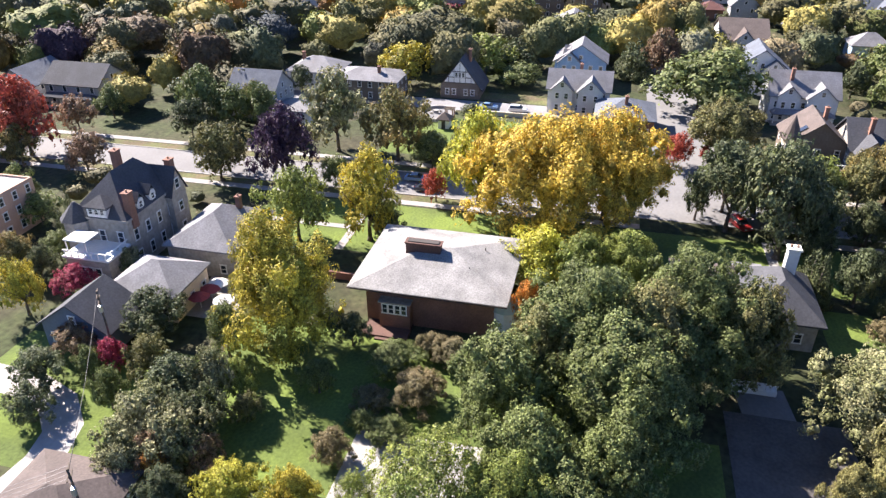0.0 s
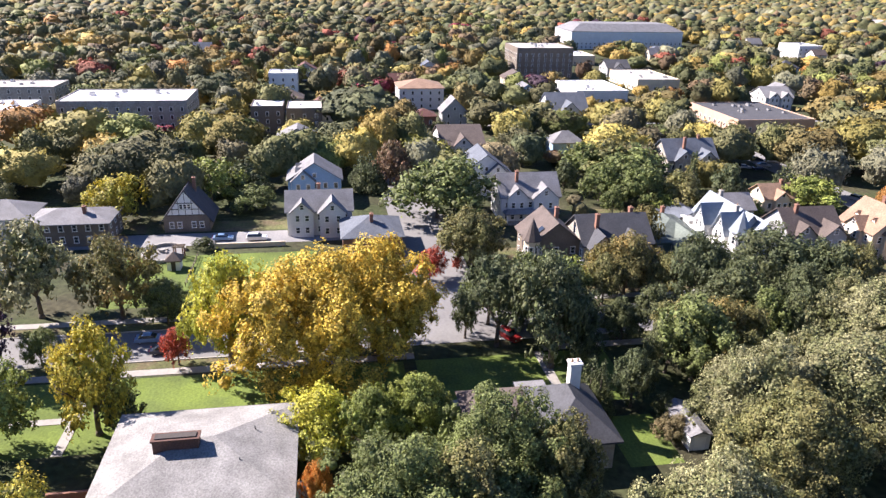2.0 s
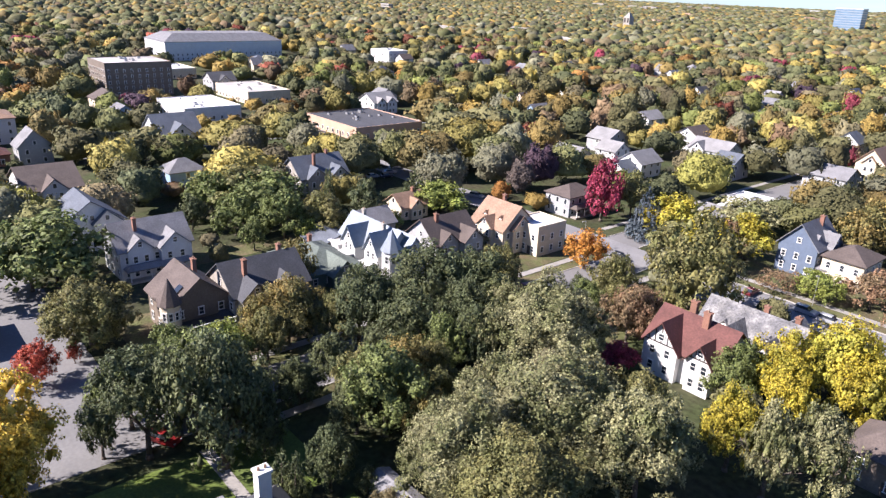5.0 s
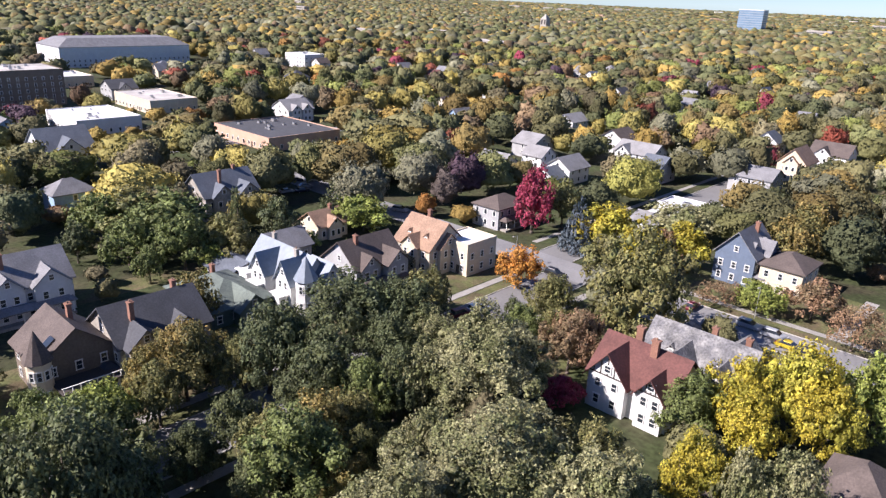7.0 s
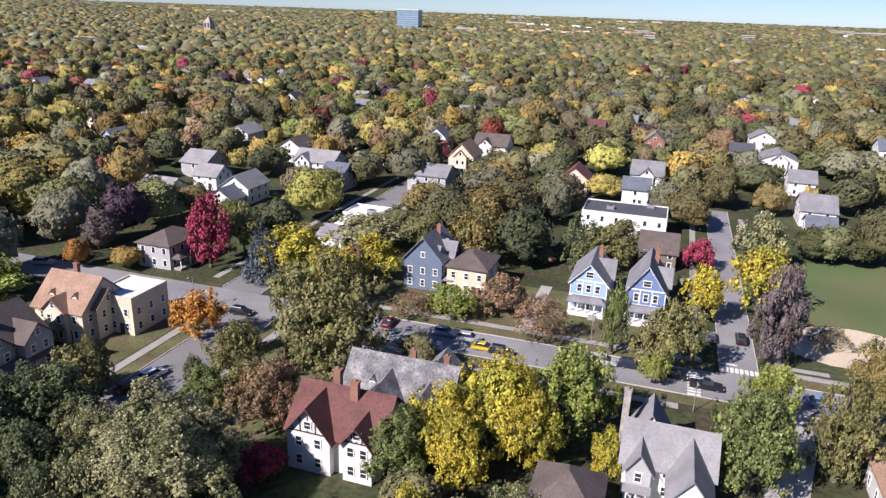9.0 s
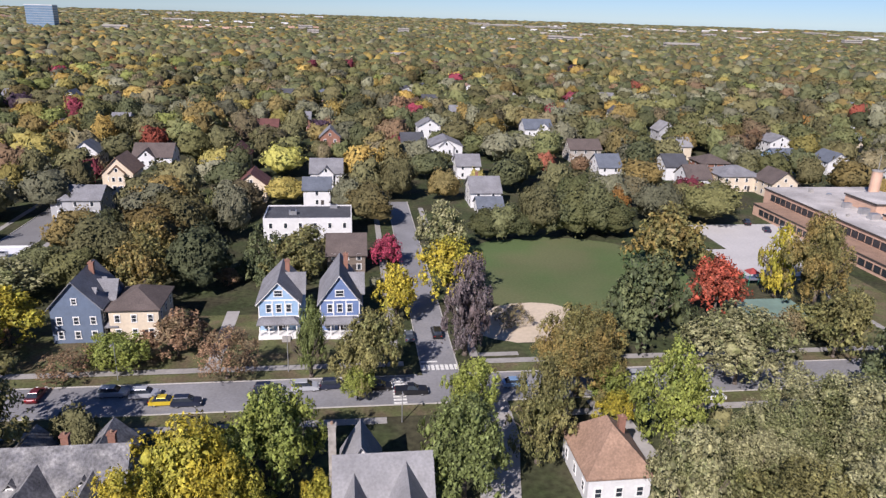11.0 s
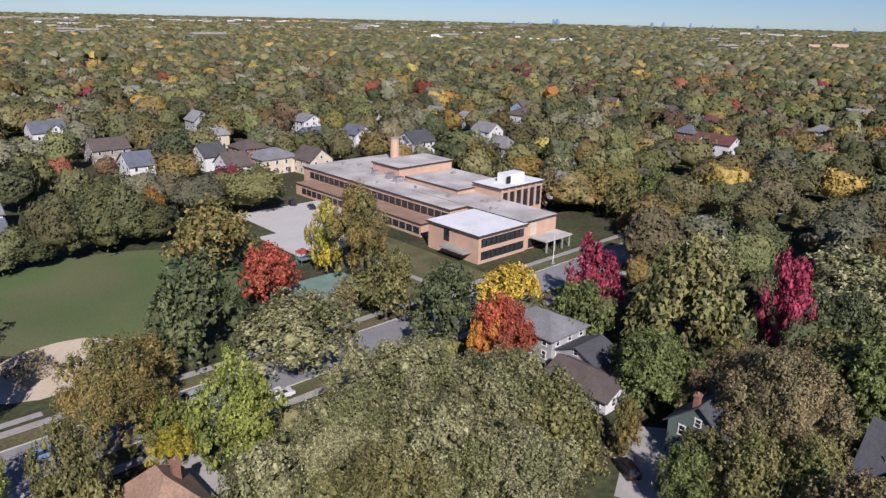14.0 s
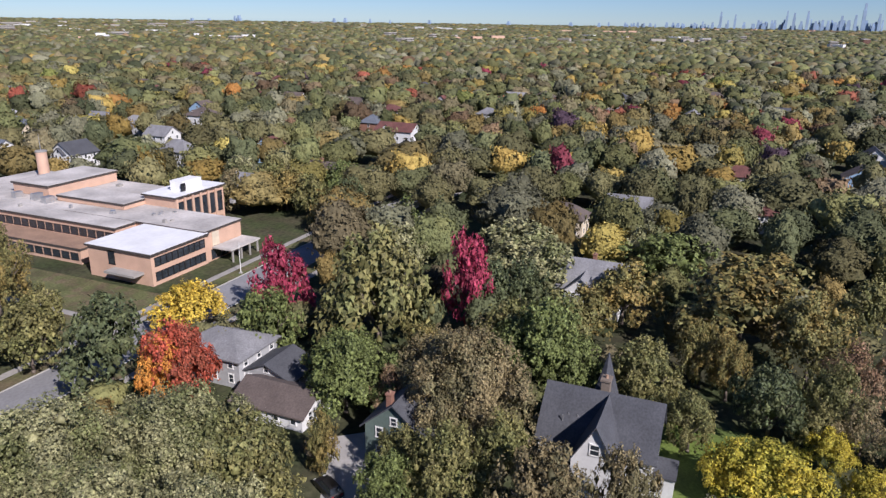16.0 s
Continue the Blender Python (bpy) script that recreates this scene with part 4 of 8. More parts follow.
house(45.8, 590.4, 14, 14, 7, 10, "house with a pink-brown roof", wall='white', roof='tan', along='y')
house(-53.7, 290.6, 11, 12, 6.5, 10.5, "pale house with grey gables", wall='white', roof='grey', along='x', cross=(0, 5, 1, 's'))
house(-54.2, 365.1, 9, 10, 6.5, 10.5, "red house with a grey roof", wall='brick', roof='grey', along='y')
house(-119.0, 316.8, 14, 13, 7, 11, "white house with steep brown gables", wall='white', roof='brown', along='x', cross=(-2, 6, 1, 's'))
house(-123.3, 289.0, 10, 13, 7, 12, "brick house with tall gables", wall='cream', roof='tan', along='y', cross=(0, 5, 1, 's'))
house(-125.8, 256.0, 14, 12, 6, 9, "grey house with a pale roof", wall='grey', roof='grey', along='x')
house(-172.0, 260.2, 16, 12, 5.5, 9, "white house with a pale roof and gables", wall='white', roof='pale', along='x', cross=(-4, 6, 1, 's'))
house(-175.5, 215.3, 10, 12, 5.5, 9, "white gabled house among autumn trees", wall='white', roof='pale', along='y')
house(-194.5, 224.7, 9, 9, 5, 8, "small white house among autumn trees", wall='white', roof='pale', along='x')
house(-175.8, 208.7, 9, 14, 3.5, 6.5, "blue-grey garage among autumn trees", wall='white', roof='blue', along='y', floors=1)
house(-128.8, 188.7, 8, 10, 3, 4.6, "white garage among autumn trees", wall='white', roof='pale', along='x', floors=1)
house(-127.2, 204.6, 12, 10, 4.5, 4.9, "white flat-roofed garage among trees", wall='white', roof='white', form='flat', floors=1)
house(-604.1, 241.6, 44, 96, 14, 19.5, "long grey retail building with a mansard roof", wall='white', roof='grey', form='mansard', floors=2)
house(-438.0, 123.1, 30, 34, 17, 17.5, "brown brick office block with ribbon windows", wall='brown', roof='gravel', form='flat', floors=5)
house(-292.1, 175.2, 40, 34, 5, 5.4, "pale brick store with dark flat roofs", wall='pink', roof='dark', form='flat', floors=1)
house(-355.8, 126.7, 34, 26, 6, 6.4, "white flat-roofed commercial building", wall='white', roof='white', form='flat', floors=1)
house(-496.7, 164.4, 30, 24, 6, 6.4, "pale flat-roofed shop row", wall='cream', roof='white', form='flat', floors=1)
house(-393.6, 171.8, 40, 24, 6, 6.4, "pale flat-roofed shop row", wall='cream', roof='gravel', form='flat', floors=1)
house(-525.2, 358.8, 26, 20, 10, 10.4, "white three-storey flat building", wall='white', roof='white', form='flat', floors=3)
house(-295.6, 92.5, 16, 16, 7, 13, "white turreted house with a blue-grey roof", wall='white', roof='blue', along='y', cross=(0, 8, 2, 'e'))
house(-431.7, 170.0, 14, 14, 6, 10, "grey house with a dark roof", wall='grey', roof='dark', along='y', cross=(0, 6, 1, 'e'))
house(-215.0, 105.5, 12, 16, 7, 12, "dark stone house with blue-grey gables", wall='stone', roof='blue', along='y', cross=[(4, 6, 2, 'e'), (-3, 6, 1, 'e'), (0, 6, 1.5, 'w')], stacks=[(0, 4), (3, -2)])
house(-338.0, 37.7, 18, 20, 9.5, 12.5, "white apartment house with a tan hip roof", wall='white', roof='tan', form='hip', floors=3)
house(-295.5, 46.0, 9, 10, 6.5, 11.5, "grey house with white trim and a steep gable", wall='grey', roof='grey', along='x')
house(-244.6, 38.8, 20, 14, 6.5, 11, "white house with wide brown gables", wall='white', roof='brown', along='y', cross=(0, 6, 1, 'e'))
house(-298.1, 34.4, 9, 9, 4, 6.5, "small house with a red roof", wall='brick', roof='red', form='hip', floors=1)
house(-287.1, -12.7, 16, 13, 10, 10.5, "brown brick apartment block with a white flat roof", wall='brown', roof='white', form='flat', floors=3)
house(-291.0, -26.5, 14, 12, 10, 10.5, "brown brick apartment block with a white flat roof", wall='brown', roof='white', form='flat', floors=3)
house(-292.6, -76.1, 26, 44, 13, 13.4, "pale stone apartment block with a white flat roof", wall='stone', roof='white', form='flat', floors=4)
house(-296.0, -131.5, 22, 38, 9, 9.4, "white apartment block with a flat roof", wall='white', roof='white', form='flat', floors=3)
house(-283.0, -162.5, 22, 22, 9, 9.4, "white apartment block with a flat roof", wall='white', roof='white', form='flat', floors=3)
house(-347.8, -138.0, 20, 40, 9, 9.4, "grey apartment block with a flat roof", wall='stone', roof='gravel', form='flat', floors=3)
house(-369.7, -206.8, 24, 50, 9, 9.4, "brick apartment block with a flat roof", wall='brick', roof='gravel', form='flat', floors=3)
house(-355.7, -23.6, 13, 13, 13, 13.4, "white apartment block among autumn trees", wall='white', roof='white', form='flat', floors=4)


# ---- the brick villa with the wide hip roof ----
def villa():
    root = thing("villa", pose(-84.4, -20.6, 0), "long red brick villa under a wide pale hip roof", "house")
    part("wall", Shape().box(0, 0, 0, 14.6, 18.0, 4.7).box(0, 0, 4.7, 14.45, 17.85, 0.25), WALL["brick"], root)
    part("frieze", Shape().box(0, 0, 4.95, 14.4, 17.8, 1.5), WALL["dark"], root, "dark terracotta frieze under the eaves")
    top = Shape()
    hip_roof(top, -7.4, 7.4, -9.1, 9.1, 6.55, 9.0, 1.9)
    part("roof", top, ROOF["villa"], root, "pale weathered shingle hip roof")
    for x in (9.36, -9.36):
        part("gutter", Shape().box(x, 0, 6.3, 0.14, 22.0, 0.2), WALL["dark"], root, "dark eaves gutter")
    stack = part("chimney", Shape().box(0.9, -2.3, 7.5, 1.3, 5.0, 2.3).box(0.9, -2.3, 9.8, 1.6, 5.3, 0.2), WALL["villa"], root, "long low brick chimney")
    part("chimney_cap", Shape().box(0.9, -2.3, 10.0, 0.9, 4.5, 0.12), WALL["dark"], stack)
    for y in (-7.2, -5.6, 1.2, 2.2, 3.4, 6.5):
        window(root, 7.25, y, 4.95, 90, 0.8, 1.1, dark_metal)
    for y in (-5.9, -5.0, -4.1, -3.2):
        window(root, 8.75, y, 2.6, 90, 0.75, 1.5)
    part("bay", Shape().box(8.0, -4.55, 0, 1.5, 4.4, 4.2), WALL["brick"], root, "brick bay with a row of windows")
    part("blind", Shape().box(8.0, -4.55, 4.2, 1.7, 4.6, 0.2), WALL["stone"], root, "pale bay roof")
    part("terrace", Shape().box(9.2, -5.5, 0, 3.6, 6.5, 0.35), WALL["villa"], root, "stone terrace behind the house")
    part("steps", Shape().box(11.3, -5.5, 0, 0.6, 2.4, 0.18), WALL["villa"], root)
    ring = [(math.cos(2 * math.pi * i / 12) * 2.2, math.sin(2 * math.pi * i / 12) * 2.2) for i in range(12)]
    part("conservatory", Shape().solid([(5.5 + x, 10.4 + y, 0) for x, y in ring], [(5.5 + x, 10.4 + y, 4.2) for x, y in ring]), paint_white, root, "round glazed conservatory")
    part("conservatory_roof", Shape().solid([(5.5 + x * 1.1, 10.4 + y * 1.1, 4.2) for x, y in ring], [(5.5 + x * 0.3, 10.4 + y * 0.3, 5.4) for x, y in ring]), material("copper_green", (0.42, 0.55, 0.50), 0.6, vary=0.08, stain=0.1), root, "pale green copper roof")
    for x, y in ((-2.2, 6.0), (3.5, 4.8)):
        part("vent_pipe", Shape().tube((x, y, 7.2), (x, y, 8.3), 0.07, 0.07, 8), dark_metal, root)
    part("garden_wall", Shape().box(-2.0, -14.5, 0, 0.4, 8.0, 1.2), WALL["brick"], root)


villa()


# ---- the low house with the tall white chimney ----
def chimney_house():
    root = thing("house", pose(-91.5, 20.5, 0), "low house with black hip roof and tall white chimney", "house")
    part("wall", Shape().box(0, -3.5, 0, 9.5, 9.0, 4.2).box(2.2, 5.2, 0, 12, 8.5, 4.6), WALL["stone"], root)
    low = Shape()
    hip_roof(low, -4.8, 4.8, -8.0, 1.2, 4.2, 5.6, 0.8, 2.0)
    part("roof", low, ROOF["brown"], root, "flat-topped grey-brown roof")
    top = Shape()
    hip_roof(top, -3.8, 8.2, 0.95, 9.45, 4.6, 8.2, 0.8)
    part("black_roof", top, ROOF["dark"], root, "black shingle hip roof")
    part("porch_roof", Shape().box(-5.8, 2.4, 3.5, 3.5, 4.5, 0.25), ROOF["grey"], root, "flat grey porch roof")
    for y in (0.6, 4.2):
        part("porch_post", Shape().box(-7.3, y, 0, 0.18, 0.18, 3.5), paint_white, root)
    tall = part("chimney", Shape().box(-0.8, 6.6, 4, 1.3, 1.5, 6.4).box(-0.8, 6.6, 10.4, 1.6, 1.8, 0.3), paint_white, root, "tall white painted chimney")
    for y in (6.2, 7.0):
        part("flue", Shape().tube((-0.8, y, 10.7), (-0.8, y, 11.1), 0.18, 0.16, 8), ROOF["tan"], tall)
    facade(root, -3.8, 8.2, 0.95, 9.45, 1, 2.9, 2.6, 1.2, None, "ens")
    facade(root, -4.75, 4.75, -8.0, 1.0, 1, 2.9, 2.6, 1.2, None, "es")


chimney_house()


def shed():
    root = thing("shed", pose(-89, 43, 0), "white garden shed with a shallow grey roof", "shed")
    part("wall", Shape().box(0, 0, 0, 7.6, 2.9, 2.5), WALL["white"], root)
    top = Shape()
    gable_roof(top, -3.8, 3.8, -1.45, 1.45, 2.5, 3.1, 0.25, "x")
    part("roof", top, ROOF["grey"], root)
    for i in range(9):
        part("slat", Shape().box(-3.4 + i * 0.85, -1.5, 0.5, 0.1, 0.06, 1.8), paint_white, root)
    part("door", Shape().box(3.82, 0, 0, 0.06, 1.6, 2.1), paint_white, root)


shed()


# ---- the turreted house ----
def turret_house():
    root = thing("house", pose(-150, 41.5, 0), "grey stone Victorian house with a round corner turret", "house")
    body, top = Shape(), Shape()
    gable_wall(body, -7, 4, -5, 6, 6.6, 11, "x")
    part("wall", body, WALL["brown"], root)
    gable_roof(top, -7, 4, -5, 6, 6.6, 11, 0.6, "x")
    part("roof", top, ROOF["brown"], root)
    ring = [(math.cos(2 * math.pi * i / 10), math.sin(2 * math.pi * i / 10)) for i in range(10)]
    cx, cy = 4.3, -5.0
    tower = part("turret", Shape().solid([(cx + 1.7 * x, cy + 1.7 * y, 0) for x, y in ring], [(cx + 1.7 * x, cy + 1.7 * y, 7.6) for x, y in ring]), WALL["cream"], root, "round cream turret")
    part("turret_roof", Shape().solid([(cx + 2.1 * x, cy + 2.1 * y, 7.5) for x, y in ring], [(cx + 0.05 * x, cy + 0.05 * y, 12.2) for x, y in ring]), ROOF["brown"], tower, "pointed brown turret roof")
    for k, z in ((9, 1.4), (8, 1.4), (0, 1.4), (9, 4.8), (8, 4.8), (0, 4.8), (1, 4.8)):
        a = 2 * math.pi * (k + 0.5) / 10
        window(tower, cx + 1.66 * math.cos(a), cy + 1.66 * math.sin(a), z, math.degrees(a) + 90, 0.7, 1.5)
    part("skylight", Shape().solid([(1.2, -3.4, 8.0), (2.8, -3.4, 8.0), (2.8, -1.9, 9.2), (1.2, -1.9, 9.2)], [(1.2, -3.5, 8.15), (2.8, -3.5, 8.15), (2.8, -2.0, 9.35), (1.2, -2.0, 9.35)]), glass, root, "dark roof window")
    part("balcony_floor", Shape().box(6.6, 0.5, 3.0, 5.0, 8.5, 0.3), WALL["dark"], root, "flat porch roof used as a balcony")
    for i in range(8):
        part("baluster", Shape().box(9.0, -3.5 + i * 1.15, 3.3, 0.14, 0.14, 0.95), paint_white, root)
    part("balcony_rail", Shape().box(9.0, 0.5, 4.2, 0.16, 8.6, 0.12), paint_white, root)
    for y in (-3.2, 0.5, 4.2):
        part("post", Shape().box(8.8, y, 0, 0.25, 0.25, 3.0), paint_white, root)
    chimney(root, -2, 2, 12.3, WALL["brick"], low=8)
    facade(root, -7, 4, -5, 6, 2, 3.0, 2.6, 0.9, None, "es")


turret_house()


# ---- the half-timbered house with the red roof ----
def tudor_house():
    root = thing("house", pose(-85.0, 102.5, 0), "white half-timbered house with steep red-brown tile roofs", "house")
    body, top = Shape(), Shape()
    gable_wall(body, -6.3, 6.6, -4.6, 5.4, 6.2, 10.6, "x")
    part("wall", body, WALL["white"], root)
    gable_roof(top, -6.3, 6.6, -4.6, 5.4, 6.2, 10.6, 0.8, "x")
    part("roof", top, ROOF["red"], root)
    for name, off, wide in (("front_gable", -3.0, 6.4), ("side_gable", 4.2, 4.2)):
        s, r = Shape(), Shape()
        high = 6.2 + wide * 0.62
        gable_wall(s, off - wide / 2, off + wide / 2, -5.8, 0, 6.2, high, "y")
        gable_roof(r, off - wide / 2, off + wide / 2, -5.8, 0, 6.2, high, 0.7, "y")
        g = part(name, s, WALL["white"], root)
        part("gable_roof", r, ROOF["red"], g)
        for i in range(5):
            q = (i - 2) * wide * 0.18
            h = (high - 6.2) * (1 - abs(q) / (wide / 2)) - 0.3
            part("timber", Shape().box(off + q, -5.83, 6.2, 0.18, 0.08, max(0.3, h)), WALL["dark"], g)
        part("timber", Shape().box(off, -5.84, 6.1, wide, 0.08, 0.2), WALL["dark"], g)
        for q in (-1, 1):
            window(root, off + q * wide * 0.22, -5.82, 3.9, 0, 1.0, 1.5)
            window(root, off + q * wide * 0.22, -5.82, 1.0, 0, 1.0, 1.5)
        window(root, off, -5.86, 6.7, 0, 1.1, 1.2)
    chimney(root, -2.0, 1.4, 12.4, WALL["brick"], 1.1, 8)
    chimney(root, 1.6, -0.6, 12.2, WALL["brick"], 1.1, 8)
    facade(root, -6.3, 6.6, -4.6, 5.4, 2, 2.9, 2.6, 1.0, None, "e")


tudor_house()


# ---- the two blue houses ----
def blue_house(x, y, wall, label, tall):
    root = thing("house", pose(x, y, 0), label, "house", "blue houses on the school street")
    w, d = 7.6, 12.5
    body, top = Shape(), Shape()
    ridge = tall
    gable_wall(body, -w / 2, w / 2, -d / 2, d / 2, 7.2, ridge, "y")
    part("wall", body, WALL[wall], root)
    gable_roof(top, -w / 2, w / 2, -d / 2, d / 2, 7.2, ridge, 0.6, "y")
    part("roof", top, ROOF["grey"], root)
    s, r = Shape(), Shape()
    gable_wall(s, 0, w / 2 + 0.8, -1.5, 3.0, 7.2, 10.4, "x")
    gable_roof(r, 0, w / 2 + 0.8, -1.5, 3.0, 7.2, 10.4, 0.4, "x")
    wing = part("side_gable", s, WALL[wall], root)
    part("side_roof", r, ROOF["grey"], wing)
    front = -d / 2 - 0.02
    for q in (-1.9, 0, 1.9):
        window(root, q, front, 4.6, 0, 1.0, 1.7)
    window(root, 0, front, 7.9, 0, 1.6, 1.3)
    for q in (-2.2, 1.2):
        window(root, q, front, 1.3, 0, 1.1, 1.7)
    # White bands and gable boards.
    for z in (3.6, 7.0):
        part("band", Shape().box(0, front, z, w + 0.1, 0.12, 0.28), paint_white, root)
    for q in (-w / 2, -1.2, 1.2, w / 2):
        part("corner_board", Shape().box(q, front, 0.6, 0.2, 0.14, 6.5), paint_white, root)
    for g in (-1, 1):
        a, b = Vector((g * (w / 2 + 0.55), front - 0.55, 6.45)), Vector((0, front - 0.55, ridge - 0.1))
        up = Vector((0, 0, 0.32))
        back = Vector((0, 0.12, 0))
        part("gable_board", Shape().solid([a, b, b + back, a + back], [a - up, b - up, b + back - up, a + back - up]), paint_white, root)
    # Porch with posts, rail and steps.
    part("porch_floor", Shape().box(0, -d / 2 - 1.3, 0, w, 2.6, 0.8), paint_white, root)
    lean = Shape()
    hip_roof(lean, -w / 2, w / 2, -d / 2 - 2.6, -d / 2 - 0.02, 3.3, 4.1, 0.25, 0.5)
    part("porch_roof", lean, ROOF["grey"], root)
    for i in range(5):
        part("post", Shape().box((i - 2) * w * 0.23, -d / 2 - 2.4, 0.8, 0.2, 0.2, 2.5), paint_white, root)
    part("rail", Shape().box(-w * 0.28, -d / 2 - 2.4, 1.6, w * 0.4, 0.1, 0.12), paint_white, root)
    for i in range(4):
        part("step", Shape().box(w * 0.2, -d / 2 - 2.8 - i * 0.32, 0, 1.6, 0.32, 0.75 - i * 0.18), concrete, root)
    part("door", Shape().box(0.1, front, 0.8, 1.0, 0.12, 2.1), WALL["dark"], root, "dark front door")
    chimney(root, 1.2, 2.6, ridge + 1.2, WALL["brick"], 0.9, 8)
    facade(root, -w / 2, w / 2, -d / 2, d / 2, 2, 3.1, 2.6, 1.2, None, "we")


blue_house(-59.4, 172.6, "paleblue", "pale blue Victorian house with white trim and porch", 11.2)
blue_house(-47.6, 172.0, "blue", "deep blue Victorian house with white trim and steps", 12.6)


# ---- the shingled house at the crossing ----
def shingle_house():
    root = thing("house", pose(-42, 110.5, 0), "white house with weathered grey shingle roofs and a tall chimney", "house")
    body, top = Shape(), Shape()
    gable_wall(body, -5.2, 5.8, -3.2, 4.4, 5.8, 9.6, "x")
    part("wall", body, WALL["white"], root)
    gable_roof(top, -5.2, 5.8, -3.2, 4.4, 5.8, 9.6, 0.7, "x")
    part("roof", top, ROOF["pale"], root)
    s, r = Shape(), Shape()
    gable_wall(s, 0.6, 5.6, -9.5, 0, 5.6, 8.8, "y")
    gable_roof(r, 0.6, 5.6, -9.5, 0, 5.6, 8.8, 0.5, "y")
    wing = part("wing", s, WALL["white"], root, "white gabled wing")
    part("wing_roof", r, ROOF["pale"], wing)
    window(wing, 2.6, -9.52, 3.6, 0, 0.9, 1.3)
    window(wing, 3.7, -9.52, 3.6, 0, 0.9, 1.3)
    part("lean_roof", Shape().solid([(1.0, -11.0, 2.3), (4.0, -11.0, 2.3), (4.0, -9.5, 2.9), (1.0, -9.5, 2.9)], [(1.0, -11.0, 2.45), (4.0, -11.0, 2.45), (4.0, -9.5, 3.05), (1.0, -9.5, 3.05)]), ROOF["pale"], root)
    s, r = Shape(), Shape()
    gable_wall(s, -4.8, -1.6, -5.0, 0, 5.6, 8.0, "y")
    gable_roof(r, -4.8, -1.6, -5.0, 0, 5.6, 8.0, 0.5, "y")
    bay = part("bay", s, WALL["grey"], root)
    part("bay_roof", r, ROOF["pale"], bay)
    window(bay, -3.2, -5.02, 3.6, 0, 0.9, 1.4)
    s, r = Shape(), Shape()
    gable_wall(s, -4.6, 0.0, 2.0, 7.5, 6.2, 9.9, "y")
    gable_roof(r, -4.6, 0.0, 2.0, 7.5, 6.2, 9.9, 0.5, "y")
    rear = part("rear_gable", s, WALL["white"], root)
    part("rear_roof", r, ROOF["pale"], rear)
    window(rear, -2.3, 1.96, 6.9, 0, 0.8, 1.3)
    tall = part("chimney", Shape().box(-5.9, 3.6, 0, 0.95, 0.8, 11.8).box(-5.9, 3.6, 11.8, 1.1, 0.95, 0.25), WALL["stone"], root, "tall pale stone chimney")
    part("flue", Shape().tube((-5.9, 3.6, 11.9), (-5.9, 3.6, 12.4), 0.2, 0.18, 8), ROOF["tan"], tall)
    for q in (-4.4, -3.2, -2.0):
        part("post", Shape().box(q, -6.4, 0, 0.18, 0.18, 2.9), paint_white, root)
    part("porch_roof", Shape().box(-3.2, -5.8, 2.9, 3.6, 1.8, 0.22), ROOF["pale"], root)
    facade(root, -5.2, 5.8, -3.2, 4.4, 2, 2.8, 2.6, 1.0, None, "swe")
    part("awning", Shape().solid([(-4.5, -12.5, 2.2), (0.0, -12.5, 2.2), (0.0, -8.5, 2.2), (-4.5, -8.5, 2.2)], [(-2.3, -10.6, 3.2), (-2.2, -10.6, 3.2), (-2.2, -10.5, 3.2), (-2.3, -10.5, 3.2)]), paint_white, root, "white canvas garden canopy")


shingle_house()


def orange_roof_house():
    root = thing("house", pose(-10.8, 116.5, 0), "white house with a steep orange-tan shingle roof", "house")
    body, top = Shape(), Shape()
    body.box(0.1, 0.05, 0, 8.6, 11.1, 4.25)
    part("wall", body, WALL["white"], root)
    hip_roof(top, -4.2, 4.4, -5.5, 5.6, 4.3, 9.2, 0.5)
    part("roof", top, ROOF["tan"], root)
    chimney(root, 2.0, 0.5, 9.4, WALL["brick"], 0.9, 5)
    facade(root, -4.2, 4.4, -5.5, 5.6, 1, 2.9, 2.6, 1.0, None, "sw")


orange_roof_house()


